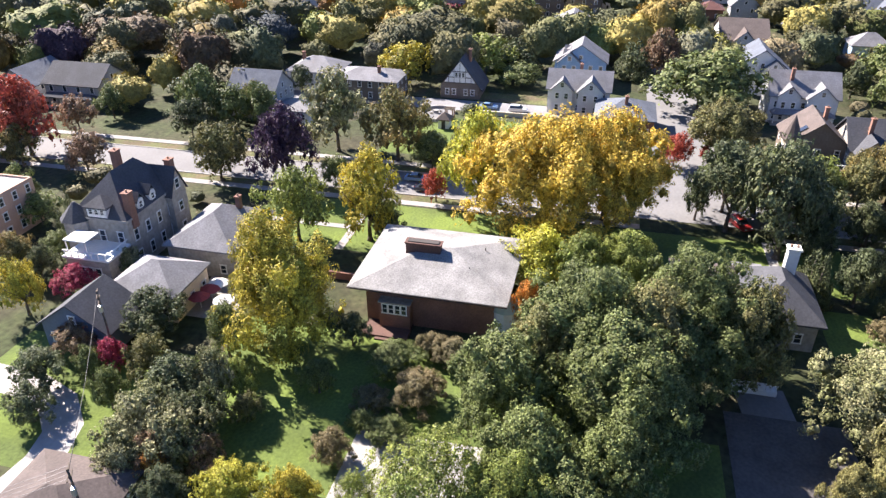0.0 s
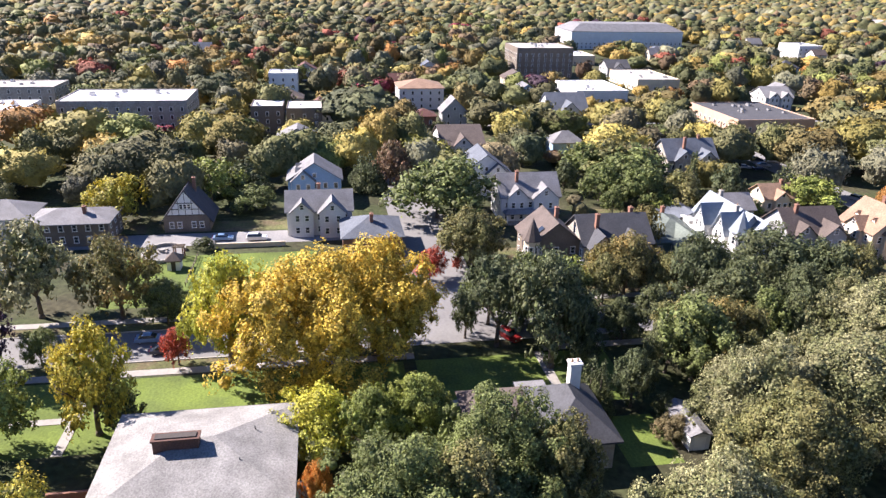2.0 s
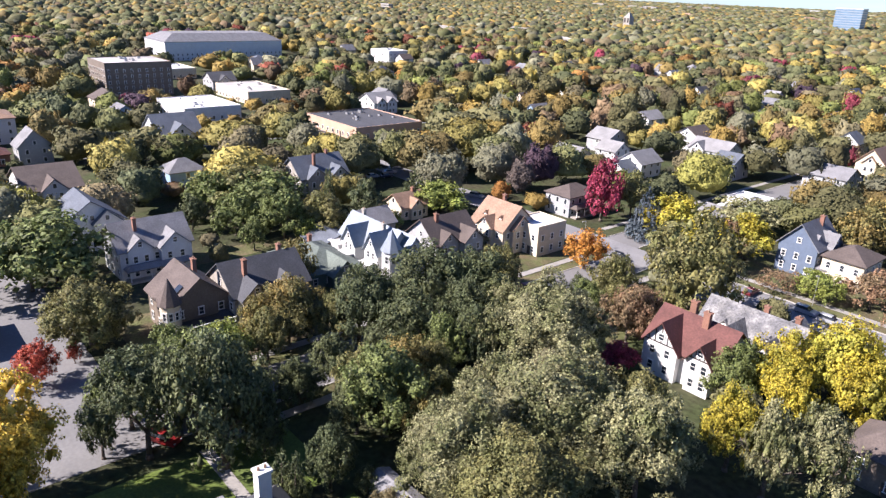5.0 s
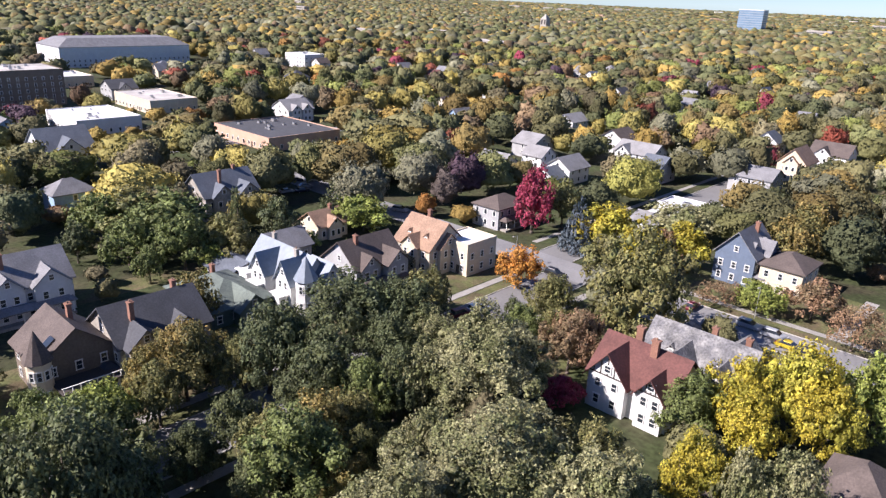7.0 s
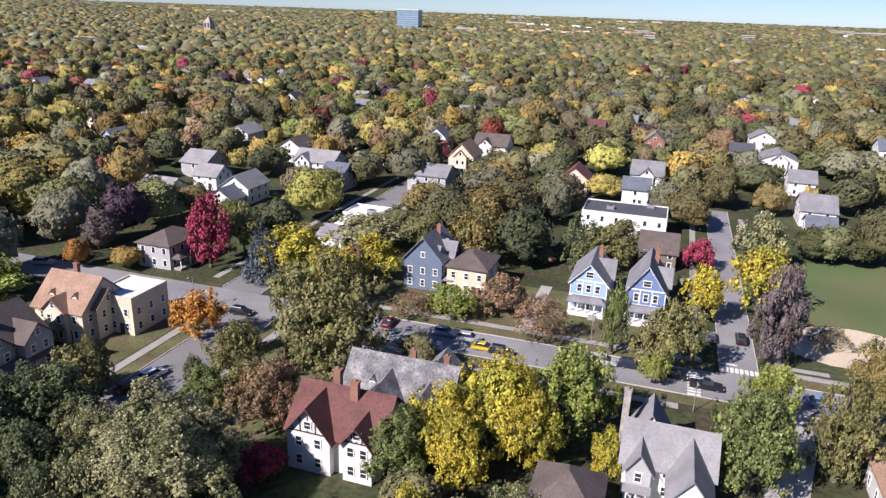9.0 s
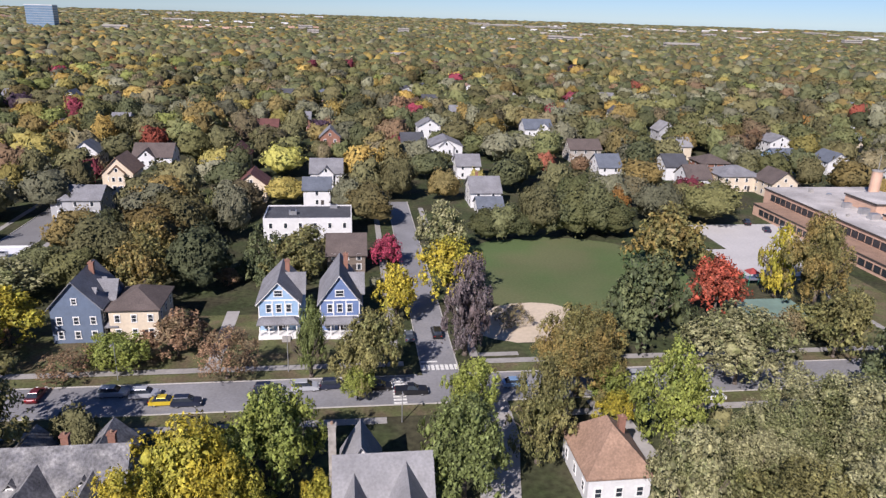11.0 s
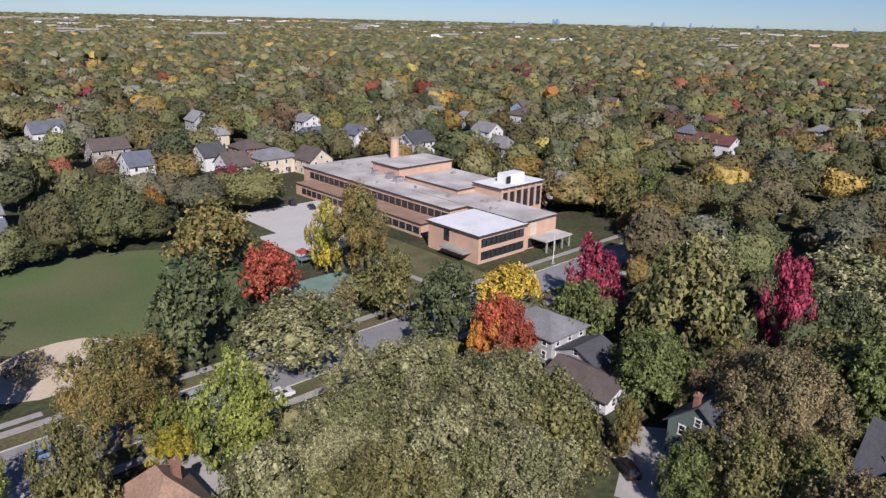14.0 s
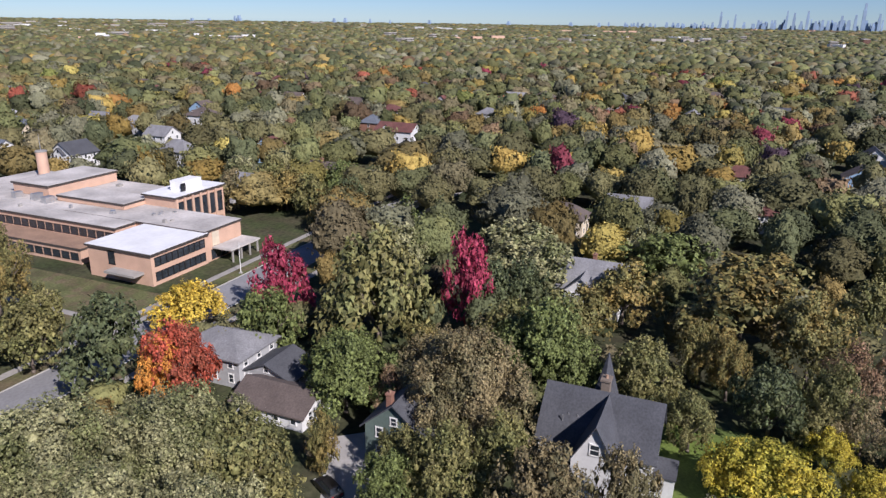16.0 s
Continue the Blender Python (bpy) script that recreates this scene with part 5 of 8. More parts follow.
def slate_house():
    root = thing("house", pose(60.5, 58.5, 0), "large house with steep dark slate gables and a stone chimney", "house")
    body, top = Shape(), Shape()
    gable_wall(body, -4.8, 5.0, -6.8, 7.6, 5.4, 10.6, "y")
    part("wall", body, WALL["white"], root)
    gable_roof(top, -4.8, 5.0, -6.8, 7.6, 5.4, 10.6, 0.5, "y")
    part("roof", top, ROOF["dark"], root)
    s, r = Shape(), Shape()
    gable_wall(s, -8.2, 0, -3.0, 2.6, 5.4, 10.4, "x")
    gable_roof(r, -8.2, 0, -3.0, 2.6, 5.4, 10.4, 0.5, "x")
    wing = part("wing", s, WALL["white"], root, "white gabled wing")
    part("wing_roof", r, ROOF["dark"], wing)
    window(wing, -8.22, -0.2, 6.2, 90, 1.2, 1.5)
    ring = [(math.cos(2 * math.pi * i / 6), math.sin(2 * math.pi * i / 6)) for i in range(6)]
    part("spire", Shape().solid([(4.6 + 2.2 * x, 1.0 + 2.2 * y, 6.5) for x, y in ring], [(4.6 + 0.04 * x, 1.0 + 0.04 * y, 14.0) for x, y in ring]), ROOF["dark"], root, "dark slate spire roof")
    part("spire_wall", Shape().solid([(4.6 + 1.9 * x, 1.0 + 1.9 * y, 0) for x, y in ring], [(4.6 + 1.9 * x, 1.0 + 1.9 * y, 6.5) for x, y in ring]), WALL["white"], root)
    stone = part("chimney", Shape().box(1.8, 0.6, 7.5, 1.5, 1.1, 3.9).box(1.8, 0.6, 11.4, 1.8, 1.4, 0.25), WALL["brown"], root, "stone chimney")
    part("flue", Shape().tube((1.8, 0.6, 11.65), (1.8, 0.6, 12.1), 0.2, 0.18, 8), ROOF["tan"], stone)
    part("porch", Shape().box(-2.5, -8.2, 0, 4.2, 2.6, 2.9), WALL["white"], root, "flat-roofed porch")
    part("porch_roof", Shape().box(-2.5, -8.2, 2.9, 4.6, 3.0, 0.25), ROOF["dark"], root)
    facade(root, -4.8, 5.0, -6.8, 7.6, 2, 2.7, 2.6, 0.9, None, "sw")
    for x, y in ((-2.6, 4.4), (-2.0, 5.2), (-3.3, 5.0), (-2.6, 3.2)):
        part("vent_pipe", Shape().tube((x, y, 6.6), (x, y, 7.9), 0.08, 0.08, 7), steel, root)


slate_house()


# ---- the school ----
def school():
    root = thing("school", pose(0, 0, 0), "low salmon brick school with flat gravel and white roofs", "school")
    brick, fascia = WALL["pink"], WALL["dark"]

    def block(name, x0, x1, y0, y1, z0, z1, roof, label="", over=0.5):
        w = part(name, Shape().box((x0 + x1) / 2, (y0 + y1) / 2, z0, x1 - x0, y1 - y0, z1 - z0), brick, root, label)
        part("fascia", Shape().box((x0 + x1) / 2, (y0 + y1) / 2, z1, x1 - x0 + 2 * over, y1 - y0 + 2 * over, 0.45), fascia, w, "dark roof edge")
        part("roof", Shape().box((x0 + x1) / 2, (y0 + y1) / 2, z1 + 0.45, x1 - x0 + 2 * over - 0.25, y1 - y0 + 2 * over - 0.25, 0.08), ROOF[roof], w)
        return w

    front = block("front_block", 84.6, 102.0, 160.2, 178.6, 0, 7.0, "white", "two-storey brick block with a white roof")
    main = block("main_block", 102.05, 115, 160.6, 206, 0, 7.3, "gravel", "brick classroom block with a gravel roof", 0.3)
    west = block("west_wing", 95.5, 102.0, 182, 256, 0, 7.2, "gravel", "long classroom wing", 0.3)
    north = block("north_block", 102.05, 134, 206.1, 256, 0, 7.25, "gravel", "brick north block with a gravel roof", 0.3)
    link = block("step_roof", 108, 118, 192, 216, 7.9, 9.0, "gravel", "raised roof with a brick edge", 0.2)
    gym = block("gym", 109.5, 133, 221, 235, 7.85, 10.6, "gravel", "raised gym hall with a pale roof", 0.4)
    east = block("east_block", 115.2, 134, 181.5, 192, 0, 10.4, "white", "tall glazed block with a white roof", 0.6)
    rear = block("rear_block", 115.2, 134, 192.1, 206, 0, 7.2, "gravel", "brick rear block", 0.2)
    low = block("low_wing", 88.5, 95.4, 186, 250, 0, 3.4, "tan", "low brick wing with a tan roof", 0.2)
    # Window rows of the front block.
    for z in (1.0, 4.3):
        for i in range(9):
            window(front, 86.4 + i * 1.75, 160.17, z, 0, 1.55, 1.9, dark_metal)
    window(front, 84.55, 171.6, 3.6, 90, 1.7, 2.9, dark_metal)
    part("entrance_canopy", Shape().box(83.2, 166.8, 2.5, 3.2, 8.6, 0.5), concrete, front, "white concrete canopy over an entrance")
    part("pale_panel", Shape().box(105.5, 160.55, 3.6, 2.4, 0.2, 3.4), WALL["cream"], main, "pale stone panel")
    cover = part("canopy", Shape().box(109.5, 157.6, 3.1, 11, 5.6, 0.4), ROOF["gravel"], main, "flat entrance canopy on posts")
    for x in (105, 108.2, 111.4, 114.4):
        part("post", Shape().box(x, 155.3, 0, 0.35, 0.35, 3.1), concrete, cover)
    for i in range(6):
        window(main, 104.5 + i * 1.7, 160.57, 0.4, 0, 1.4, 2.3, dark_metal)
    for i in range(24):
        window(west, 95.46, 184 + i * 2.9, 4.3, 90, 2.3, 1.9, dark_metal)
    for i in range(20):
        window(low, 88.46, 188 + i * 3.0, 0.9, 90, 2.3, 1.7, dark_metal)
    for i in range(6):
        window(east, 117 + i * 3.0, 181.45, 3.5, 0, 2.3, 5.6, dark_metal)
        part("pier", Shape().box(115.5 + i * 3.0, 181.3, 0, 0.7, 0.5, 10.3), brick, east)
    part("air_plant", Shape().box(124.5, 186, 10.95, 7.5, 4.2, 2.7), paint_white, east, "pale metal roof plant")
    part("plant_grille", Shape().box(121, 183.8, 11.1, 1.6, 0.3, 2.1), dark_metal, east)
    ring = [(math.cos(2 * math.pi * i / 16), math.sin(2 * math.pi * i / 16)) for i in range(16)]
    stack = part("chimney", Shape().solid([(128 + 1.7 * x, 246 + 1.7 * y, 7) for x, y in ring], [(128 + 1.6 * x, 246 + 1.6 * y, 15.5) for x, y in ring]), brick, root, "round salmon brick chimney")
    part("chimney_rim", Shape().solid([(128 + 1.75 * x, 246 + 1.75 * y, 15.5) for x, y in ring], [(128 + 1.75 * x, 246 + 1.75 * y, 15.9) for x, y in ring]), concrete, stack)
    part("mast", Shape().tube((128, 246, 15.9), (128, 246, 21), 0.12, 0.05, 7), steel, stack)
    rng = random.Random(4)
    for i in range(26):
        x, y = rng.uniform(98, 131), rng.uniform(165, 252)
        z = 7.72
        if 107 < x < 119 and 190 < y < 218 or 108 < x < 134 and 219 < y < 237 or 114 < x < 136 and 180 < y < 207 or (x < 103 and y < 183):
            continue
        s = rng.uniform(0.5, 1.5)
        part("roof_vent", Shape().box(x, y, z, s, s * rng.uniform(0.6, 1.2), rng.uniform(0.4, 1.1)), steel if i % 3 else concrete, root)
    for x, y, sx, sy, sz in ((106.5, 222, 2.6, 1.8, 1.8), (106, 229, 2.4, 1.6, 1.6), (105.5, 216.5, 2.8, 2.0, 1.7)):
        part("roof_unit", Shape().box(x, y, 7.78, sx, sy, sz), steel, root, "grey metal roof unit")


school()


# ---- the mansion ----
def mansion():
    root = thing("mansion", pose(-89.0, -74.0, 0), "tall grey stone mansion with steep slate roofs and brick chimneys", "house")
    stone, slate = WALL["stone"], ROOF["dark"]
    part("wall", Shape().box(0, 0, 0, 15.5, 9.6, 8.6).box(0, 0, 8.6, 16.1, 10.2, 0.35), stone, root)
    top = Shape()
    hip_roof(top, -7.75, 7.75, -4.8, 4.8, 8.95, 14.6, 0.25)
    part("roof", top, slate, root, "steep dark slate hip roof")
    s, r = Shape(), Shape()
    gable_wall(s, -6.8, -2.6, 0, 5.9, 8.6, 12.6, "y")
    gable_roof(r, -6.8, -2.6, 0, 5.9, 8.9, 12.9, 0.3, "y")
    bay = part("gabled_bay", s, stone, root)
    part("bay_roof", r, slate, bay)
    for z in (1.2, 4.9, 9.0):
        window(bay, -4.7, 5.92, z, 0, 1.1, 1.7)
    for x in (0.4, 3.6):
        s, r = Shape(), Shape()
        s.box(x, 3.6, 8.9, 1.6, 2.2, 1.9)
        gable_roof(r, x - 0.8, x + 0.8, 2.4, 4.7, 10.8, 11.9, 0.2, "y")
        d = part("dormer", s, paint_white, root, "white gabled dormer")
        part("dormer_roof", r, slate, d)
        window(d, x, 4.72, 9.3, 0, 0.8, 1.1)
    s, r = Shape(), Shape()
    s.box(6.3, 0, 8.9, 3.2, 3.4, 1.9)
    hip_roof(r, 4.7, 7.9, -1.7, 1.7, 10.8, 12.2, 0.35)
    d = part("dormer", s, paint_white, root, "wide hipped dormer")
    part("dormer_roof", r, slate, d)
    for y in (-1.0, 0, 1.0):
        window(d, 7.92, y, 9.5, 90, 0.7, 0.9)
    ring = [(math.cos(2 * math.pi * i / 8 + 0.39), math.sin(2 * math.pi * i / 8 + 0.39)) for i in range(8)]
    tower = part("corner_bay", Shape().solid([(7.4 + 2.3 * x, -4.2 + 2.3 * y, 0) for x, y in ring], [(7.4 + 2.3 * x, -4.2 + 2.3 * y, 8.4) for x, y in ring]), stone, root, "eight-sided corner bay")
    part("bay_cap", Shape().solid([(7.4 + 2.6 * x, -4.2 + 2.6 * y, 8.4) for x, y in ring], [(7.4 + 0.2 * x, -4.2 + 0.2 * y, 11.0) for x, y in ring]), slate, tower)
    # Rear wing with its white balcony.
    wing = part("rear_wing", Shape().box(10.4, 0.6, 0, 5.2, 7.4, 4.6), stone, root, "two-level rear wing")
    part("wing_roof", Shape().box(10.4, 0.6, 4.6, 5.8, 8.0, 0.3), paint_white, wing, "white balcony deck")
    for i in range(7):
        part("baluster", Shape().box(13.1, -2.9 + i * 1.15, 4.9, 0.14, 0.14, 0.9), paint_white, wing)
    part("balcony_rail", Shape().box(13.1, 0.6, 5.8, 0.16, 7.6, 0.12).box(10.6, 4.4, 5.8, 5.0, 0.16, 0.12), paint_white, wing)
    part("awning_roof", Shape().box(11.4, -0.8, 7.4, 3.2, 3.8, 0.2), paint_white, wing, "white flat awning over the balcony")
    for y in (-2.5, 0.9):
        part("awning_post", Shape().box(12.8, y, 4.9, 0.15, 0.15, 2.5), paint_white, wing)
    for y in (-2.0, -0.6, 0.8, 2.2):
        window(wing, 13.02, y, 1.4, 90, 1.0, 1.8)
    facade(root, -7.75, 7.75, -4.8, 4.8, 2, 3.7, 2.5, 1.2, None, "ne", 1.0, 1.9)
    for x, y in ((-3.0, -3.2), (6.0, 4.6), (-7.2, 3.4)):
        chimney(root, x, y, 15.6 if y < 0 else 13.0, WALL["brick"], 1.3, 7)


mansion()


# ---- the white Victorian house ----
ROOF["tin"] = material("pale_steel_roof", (0.20, 0.235, 0.275), 0.55, vary=0.08, scale=1.5, stain=0.12, stain_scale=0.4)


def wing_of(root, x0, x1, y0, y1, eave, ridge, along, wall, roof, over=0.5, name="wing"):
    s, r = Shape(), Shape()
    gable_wall(s, x0, x1, y0, y1, eave, ridge, along)
    gable_roof(r, x0, x1, y0, y1, eave, ridge, over, along)
    ob = part(name, s, wall, root)
    part(name + "_roof", r, roof, ob)


def victorian():
    """White walls under pale steel-blue roofs: crossed gables, a corner turret with a spire, bays and a porch."""
    root = thing("house", pose(-154.5, 87.0, 0), "rambling white Victorian house with pale blue-grey roofs and turret", "house")
    w, r = WALL["white"], ROOF["tin"]
    s, q = Shape(), Shape()
    gable_wall(s, -11, 7, -3.5, 3.5, 6.4, 10.6, "x")
    gable_roof(q, -11, 7, -3.5, 3.5, 6.4, 10.6, 0.6, "x")
    part("wall", s, w, root)
    part("roof", q, r, root)
    wing_of(root, -6.5, -1.5, -6.0, 0, 6.38, 10.0, "y", w, r)
    wing_of(root, 1.0, 6.0, -5.2, 0, 6.36, 10.2, "y", w, r)
    wing_of(root, 4.0, 10.0, -1.0, 4.6, 6.34, 9.8, "x", w, r)
    ring = [(math.cos(2 * math.pi * i / 8), math.sin(2 * math.pi * i / 8)) for i in range(8)]
    cx, cy = 8.4, -3.2
    tower = part("turret", Shape().solid([(cx + 2.1 * x, cy + 2.1 * y, 0) for x, y in ring], [(cx + 2.1 * x, cy + 2.1 * y, 7.4) for x, y in ring]), w, root, "eight-sided white turret")
    part("turret_roof", Shape().solid([(cx + 2.5 * x, cy + 2.5 * y, 7.3) for x, y in ring], [(cx + 0.05 * x, cy + 0.05 * y, 12.0) for x, y in ring]), r, tower)
    for k, z in ((7, 1.4), (0, 1.4), (6, 1.4), (7, 4.8), (0, 4.8), (6, 4.8)):
        a = 2 * math.pi * (k + 0.5) / 8
        window(tower, cx + 1.96 * math.cos(a), cy + 1.96 * math.sin(a), z, math.degrees(a) + 90, 0.8, 1.6)
    for bx, by, sx, sy, h in ((-4.0, -7.0, 3.6, 2.2, 3.6), (-10.5, -4.6, 4.0, 2.6, 3.8), (3.5, -6.2, 3.4, 2.2, 3.4)):
        bay = part("bay", Shape().box(bx, by, 0, sx, sy, h), w, root)
        part("bay_roof", Shape().box(bx, by, h, sx + 0.5, sy + 0.5, 0.25), paint_white, bay)
        window(bay, bx, by - sy / 2 - 0.02, 1.0, 0, 1.3, 1.7)
    part("porch_roof", Shape().box(11.2, 1.6, 3.0, 2.8, 6.4, 0.25), r, root)
    part("porch_floor", Shape().box(11.2, 1.6, 0, 2.8, 6.4, 0.5), concrete, root)
    for y in (-1.3, 0.6, 2.6, 4.5):
        part("post", Shape().box(12.4, y, 0.5, 0.18, 0.18, 2.5), paint_white, root)
    facade(root, -11, 7, -3.5, 3.5, 2, 3.0, 2.4, 0.9, None, "s")
    for x, y in ((-4.9, -6.02), (-3.1, -6.02), (2.6, -5.22), (4.4, -5.22)):
        window(root, x, y, 4.3, 0, 0.9, 1.5)
    for y in (0.6, 3.0):
        window(root, 10.02, y, 4.2, 90, 0.9, 1.5)
    window(root, 10.02, 1.8, 6.9, 90, 0.9, 1.2)
    window(root, -4.0, -6.02, 7.0, 0, 0.9, 1.2)
    window(root, 3.5, -5.22, 7.1, 0, 0.9, 1.2)
    chimney(root, -7.5, 0.5, 11.8, WALL["stone"], low=8)
    chimney(root, 3.0, -1.5, 11.6, WALL["stone"], low=8)


victorian()


def umbrella(x, y, colour, label):
    root = thing("patio_umbrella", pose(x, y, 0), label, "umbrella", "patio umbrellas")
    ring = [(math.cos(2 * math.pi * i / 8), math.sin(2 * math.pi * i / 8)) for i in range(8)]
    part("pole", Shape().tube((0, 0, 0), (0, 0, 2.5), 0.04, 0.03, 7), paint_white, root)
    part("canopy", Shape().solid([(1.6 * a, 1.6 * b, 2.0) for a, b in ring], [(0.1 * a, 0.1 * b, 2.65) for a, b in ring]), colour, root)
    part("base", Shape().tube((0, 0, 0), (0, 0, 0.12), 0.35, 0.3, 10), concrete, root)


red_cloth = material("red_canvas", (0.30, 0.05, 0.045), 0.8, vary=0.1)
piece("patio", strip(-84, -57, -72, -49, 0.05, 0.05), concrete, "pale paved patio behind the coach house", "patio", "structure")


def playground():
    root = thing("playground_frame", pose(52.0, 187.5, 0), "green and red playground frame with a slide", "playground")
    green = material("green_play_paint", (0.05, 0.28, 0.16), 0.4, vary=0.05)
    for x in (-1.2, 1.2):
        for y in (-1.2, 1.2):
            part("post", Shape().tube((x, y, 0), (x, y, 3.2), 0.07, 0.07, 8), green, root)
    part("platform", Shape().box(0, 0, 1.4, 2.6, 2.6, 0.12), steel, root)
    part("roof", Shape().solid([(-1.5, -1.5, 3.1), (1.5, -1.5, 3.1), (1.5, 1.5, 3.1), (-1.5, 1.5, 3.1)], [(-0.05, -0.05, 4.2), (0.05, -0.05, 4.2), (0.05, 0.05, 4.2), (-0.05, 0.05, 4.2)]), red_cloth, root)
    part("slide", Shape().solid([(1.3, -0.4, 1.4), (1.3, 0.4, 1.4), (4.2, 0.4, 0.2), (4.2, -0.4, 0.2)], [(1.3, -0.4, 1.55), (1.3, 0.4, 1.55), (4.2, 0.4, 0.35), (4.2, -0.4, 0.35)]), green, root, "sloping green slide")
    for i in range(4):
        part("rung", Shape().box(-1.9, 0, 0.3 + i * 0.32, 0.5, 1.0, 0.06), steel, root)


playground()


# A white railing on a garden terrace.
def terrace_rail():
    root = thing("garden_railing", pose(-73.1, 21.4, 0), "white painted railing on a low garden terrace", "railing")
    part("terrace_wall", Shape().box(-0.6, 0, 0, 1.6, 5.2, 0.7), paint_white, root)
    for i in range(9):
        part("baluster", Shape().box(0.1, -2.4 + i * 0.6, 0.7, 0.08, 0.08, 0.85), paint_white, root)
    part("top_rail", Shape().box(0.1, 0, 1.55, 0.12, 5.1, 0.1), paint_white, root)


terrace_rail()


# ---- the half-timbered house by the park ----
def timber_house():
    """A steep dark roof over a white gable with dark studs."""
    root = thing("house", pose(-183.3, -38.3, 0), "dark steep-roofed house with a half-timbered white gable", "house")
    s, q = Shape(), Shape()
    gable_wall(s, -5, 5, -5.2, 5.2, 3.2, 10.2, "x")
    gable_roof(q, -5, 4.6, -5.6, 5.6, 3.0, 10.4, 0.5, "x")
    part("wall", s, WALL["brown"], root)
    part("roof", q, ROOF["dark"], root)
    x = 5.02
    part("gable_panel", Shape().solid([(x, -4.3, 4.2), (x, 4.3, 4.2), (x, 0, 9.9)], [(x + 0.1, -4.3, 4.2), (x + 0.1, 4.3, 4.2), (x + 0.1, 0, 9.9)]), paint_white, root, "white plaster gable")
    for i in range(5):
        y = -3.0 + i * 1.5
        top = 4.25 + (4.3 - abs(y)) / 4.3 * 5.5
        part("stud", Shape().box(x + 0.13, y, 4.2, 0.06, 0.12, top - 4.2), WALL["dark"], root)
    for z, half in ((4.15, 4.3), (5.6, 3.1), (7.1, 2.0)):
        part("rail", Shape().box(x + 0.14, 0, z, 0.1, half * 2, 0.18), WALL["dark"], root)
    for y in (-0.9, 0, 0.9):
        window(root, x + 0.12, y, 5.75, 90, 0.75, 1.2)
    for y in (-3.4, -1.6, 1.6, 3.4):
        window(root, x, y, 1.0, 90, 0.95, 1.5)
    chimney(root, -1.5, 1.4, 11.6, WALL["brick"], low=7)


timber_house()


# ---- the park by the street ----
def round_terrace():
    root = thing("round_terrace", pose(-164.5, -41.0, 0), "round stone seating terrace with low curved walls", "terrace")
    part("paving", disc(0, 0, 5.0, 4.2, 0.06), pale_asphalt, root)
    n = 22
    for i in range(n):
        if i in (5, 6, 16):
            continue
        a = 2 * math.pi * i / n
        part("wall_block", Shape().box(5.1 * math.cos(a), 4.3 * math.sin(a), 0, 0.6, 1.3, 0.75, a), concrete, root)
    for x, y in ((1.4, 2.8), (1.4, 4.6), (3.2, 2.8), (3.2, 4.6)):
        part("pergola_post", Shape().box(x, y, 0, 0.25, 0.25, 2.6), WALL["brick"], root)
    for i in range(5):
        part("pergola_beam", Shape().box(1.4 + i * 0.45, 3.7, 2.6, 0.12, 2.6, 0.16), WALL["brown"], root)
    part("table", Shape().tube((-1.2, -0.6, 0.06), (-1.2, -0.6, 0.8), 0.7, 0.75, 12), concrete, root)
    for i in range(4):
        a = 0.8 + i * 1.57
        part("stool", Shape().tube((-1.2 + 1.3 * math.cos(a), -0.6 + 1.3 * math.sin(a), 0.06), (-1.2 + 1.3 * math.cos(a), -0.6 + 1.3 * math.sin(a), 0.5), 0.25, 0.25, 9), concrete, root)


round_terrace()


def kiosk():
    root = thing("kiosk", pose(-156.2, -37.2, 0), "small white garden kiosk with a brown hip roof", "kiosk")
    part("wall", Shape().box(0, 0, 0, 2.6, 2.6, 2.3), paint_white, root)
    q = Shape()
    hip_roof(q, -1.3, 1.3, -1.3, 1.3, 2.3, 3.7, 0.4, 0.1)
    part("roof", q, ROOF["brown"], root)
    part("door", Shape().box(1.31, 0, 0, 0.06, 0.9, 1.9), WALL["dark"], root)
    window(root, 0.0, -1.32, 0.9, 0, 0.9, 0.9)


kiosk()


def park_fence():
    root = thing("fence", pose(-154.5, -33.5, 0), "low wooden rail fence across the park lawn", "fence")
    for i in range(9):
        part("post", Shape().box(-8.0 + i * 2.0, 0, 0, 0.12, 0.12, 1.1), WALL["brown"], root)
    for z in (0.45, 0.9):
        part("rail", Shape().box(0, 0, z, 16.2, 0.06, 0.1), WALL["brown"], root)


park_fence()


# ---- trees and bushes ----
tree(-109.6, -8.0, 21.6, 15.4, "gold", "dome", base=0.0)
tree(-115.8, 1.6, 20.8, 12.4, "gold", "dome", base=0.02)
tree(-116.3, -21.3, 18.5, 7.5, "lemon", "round", base=0.10)
tree(-116.4, -29.4, 6.5, 2.9, "red", "round", base=0.15)
tree(-103.4, -8.1, 6.0, 2.8, "gold", "round", base=0.10)
tree(-90.7, -7.8, 10.0, 6.2, "lemon", "round", base=0.10)
tree(-89.0, -0.9, 11.0, 5.3, "lime", "round")
tree(-90.9, 6.1, 11.0, 5.8, "lime", "dome", base=0.10)
tree(-77.9, -7.2, 9.0, 2.6, "orange", "round", base=0.05)
tree(-76.9, 13.1, 17.0, 9.0, "green", "dome")
tree(-62.6, 4.9, 16.0, 8.8, "green", "dome")
tree(-73.9, 19.9, 14.0, 5.8, "olive", "round")
tree(-65.8, -4.0, 13.0, 6.0, "olive", "round")
tree(-69.4, 7.8, 16.0, 7.7, "olive", "round")
tree(-68.8, -37.6, 17.5, 9.8, "yellow", "ragged", base=0.0, grade=3)
tree(-99.2, -36.7, 16.0, 6.4, "yellow", "round", base=0.10)
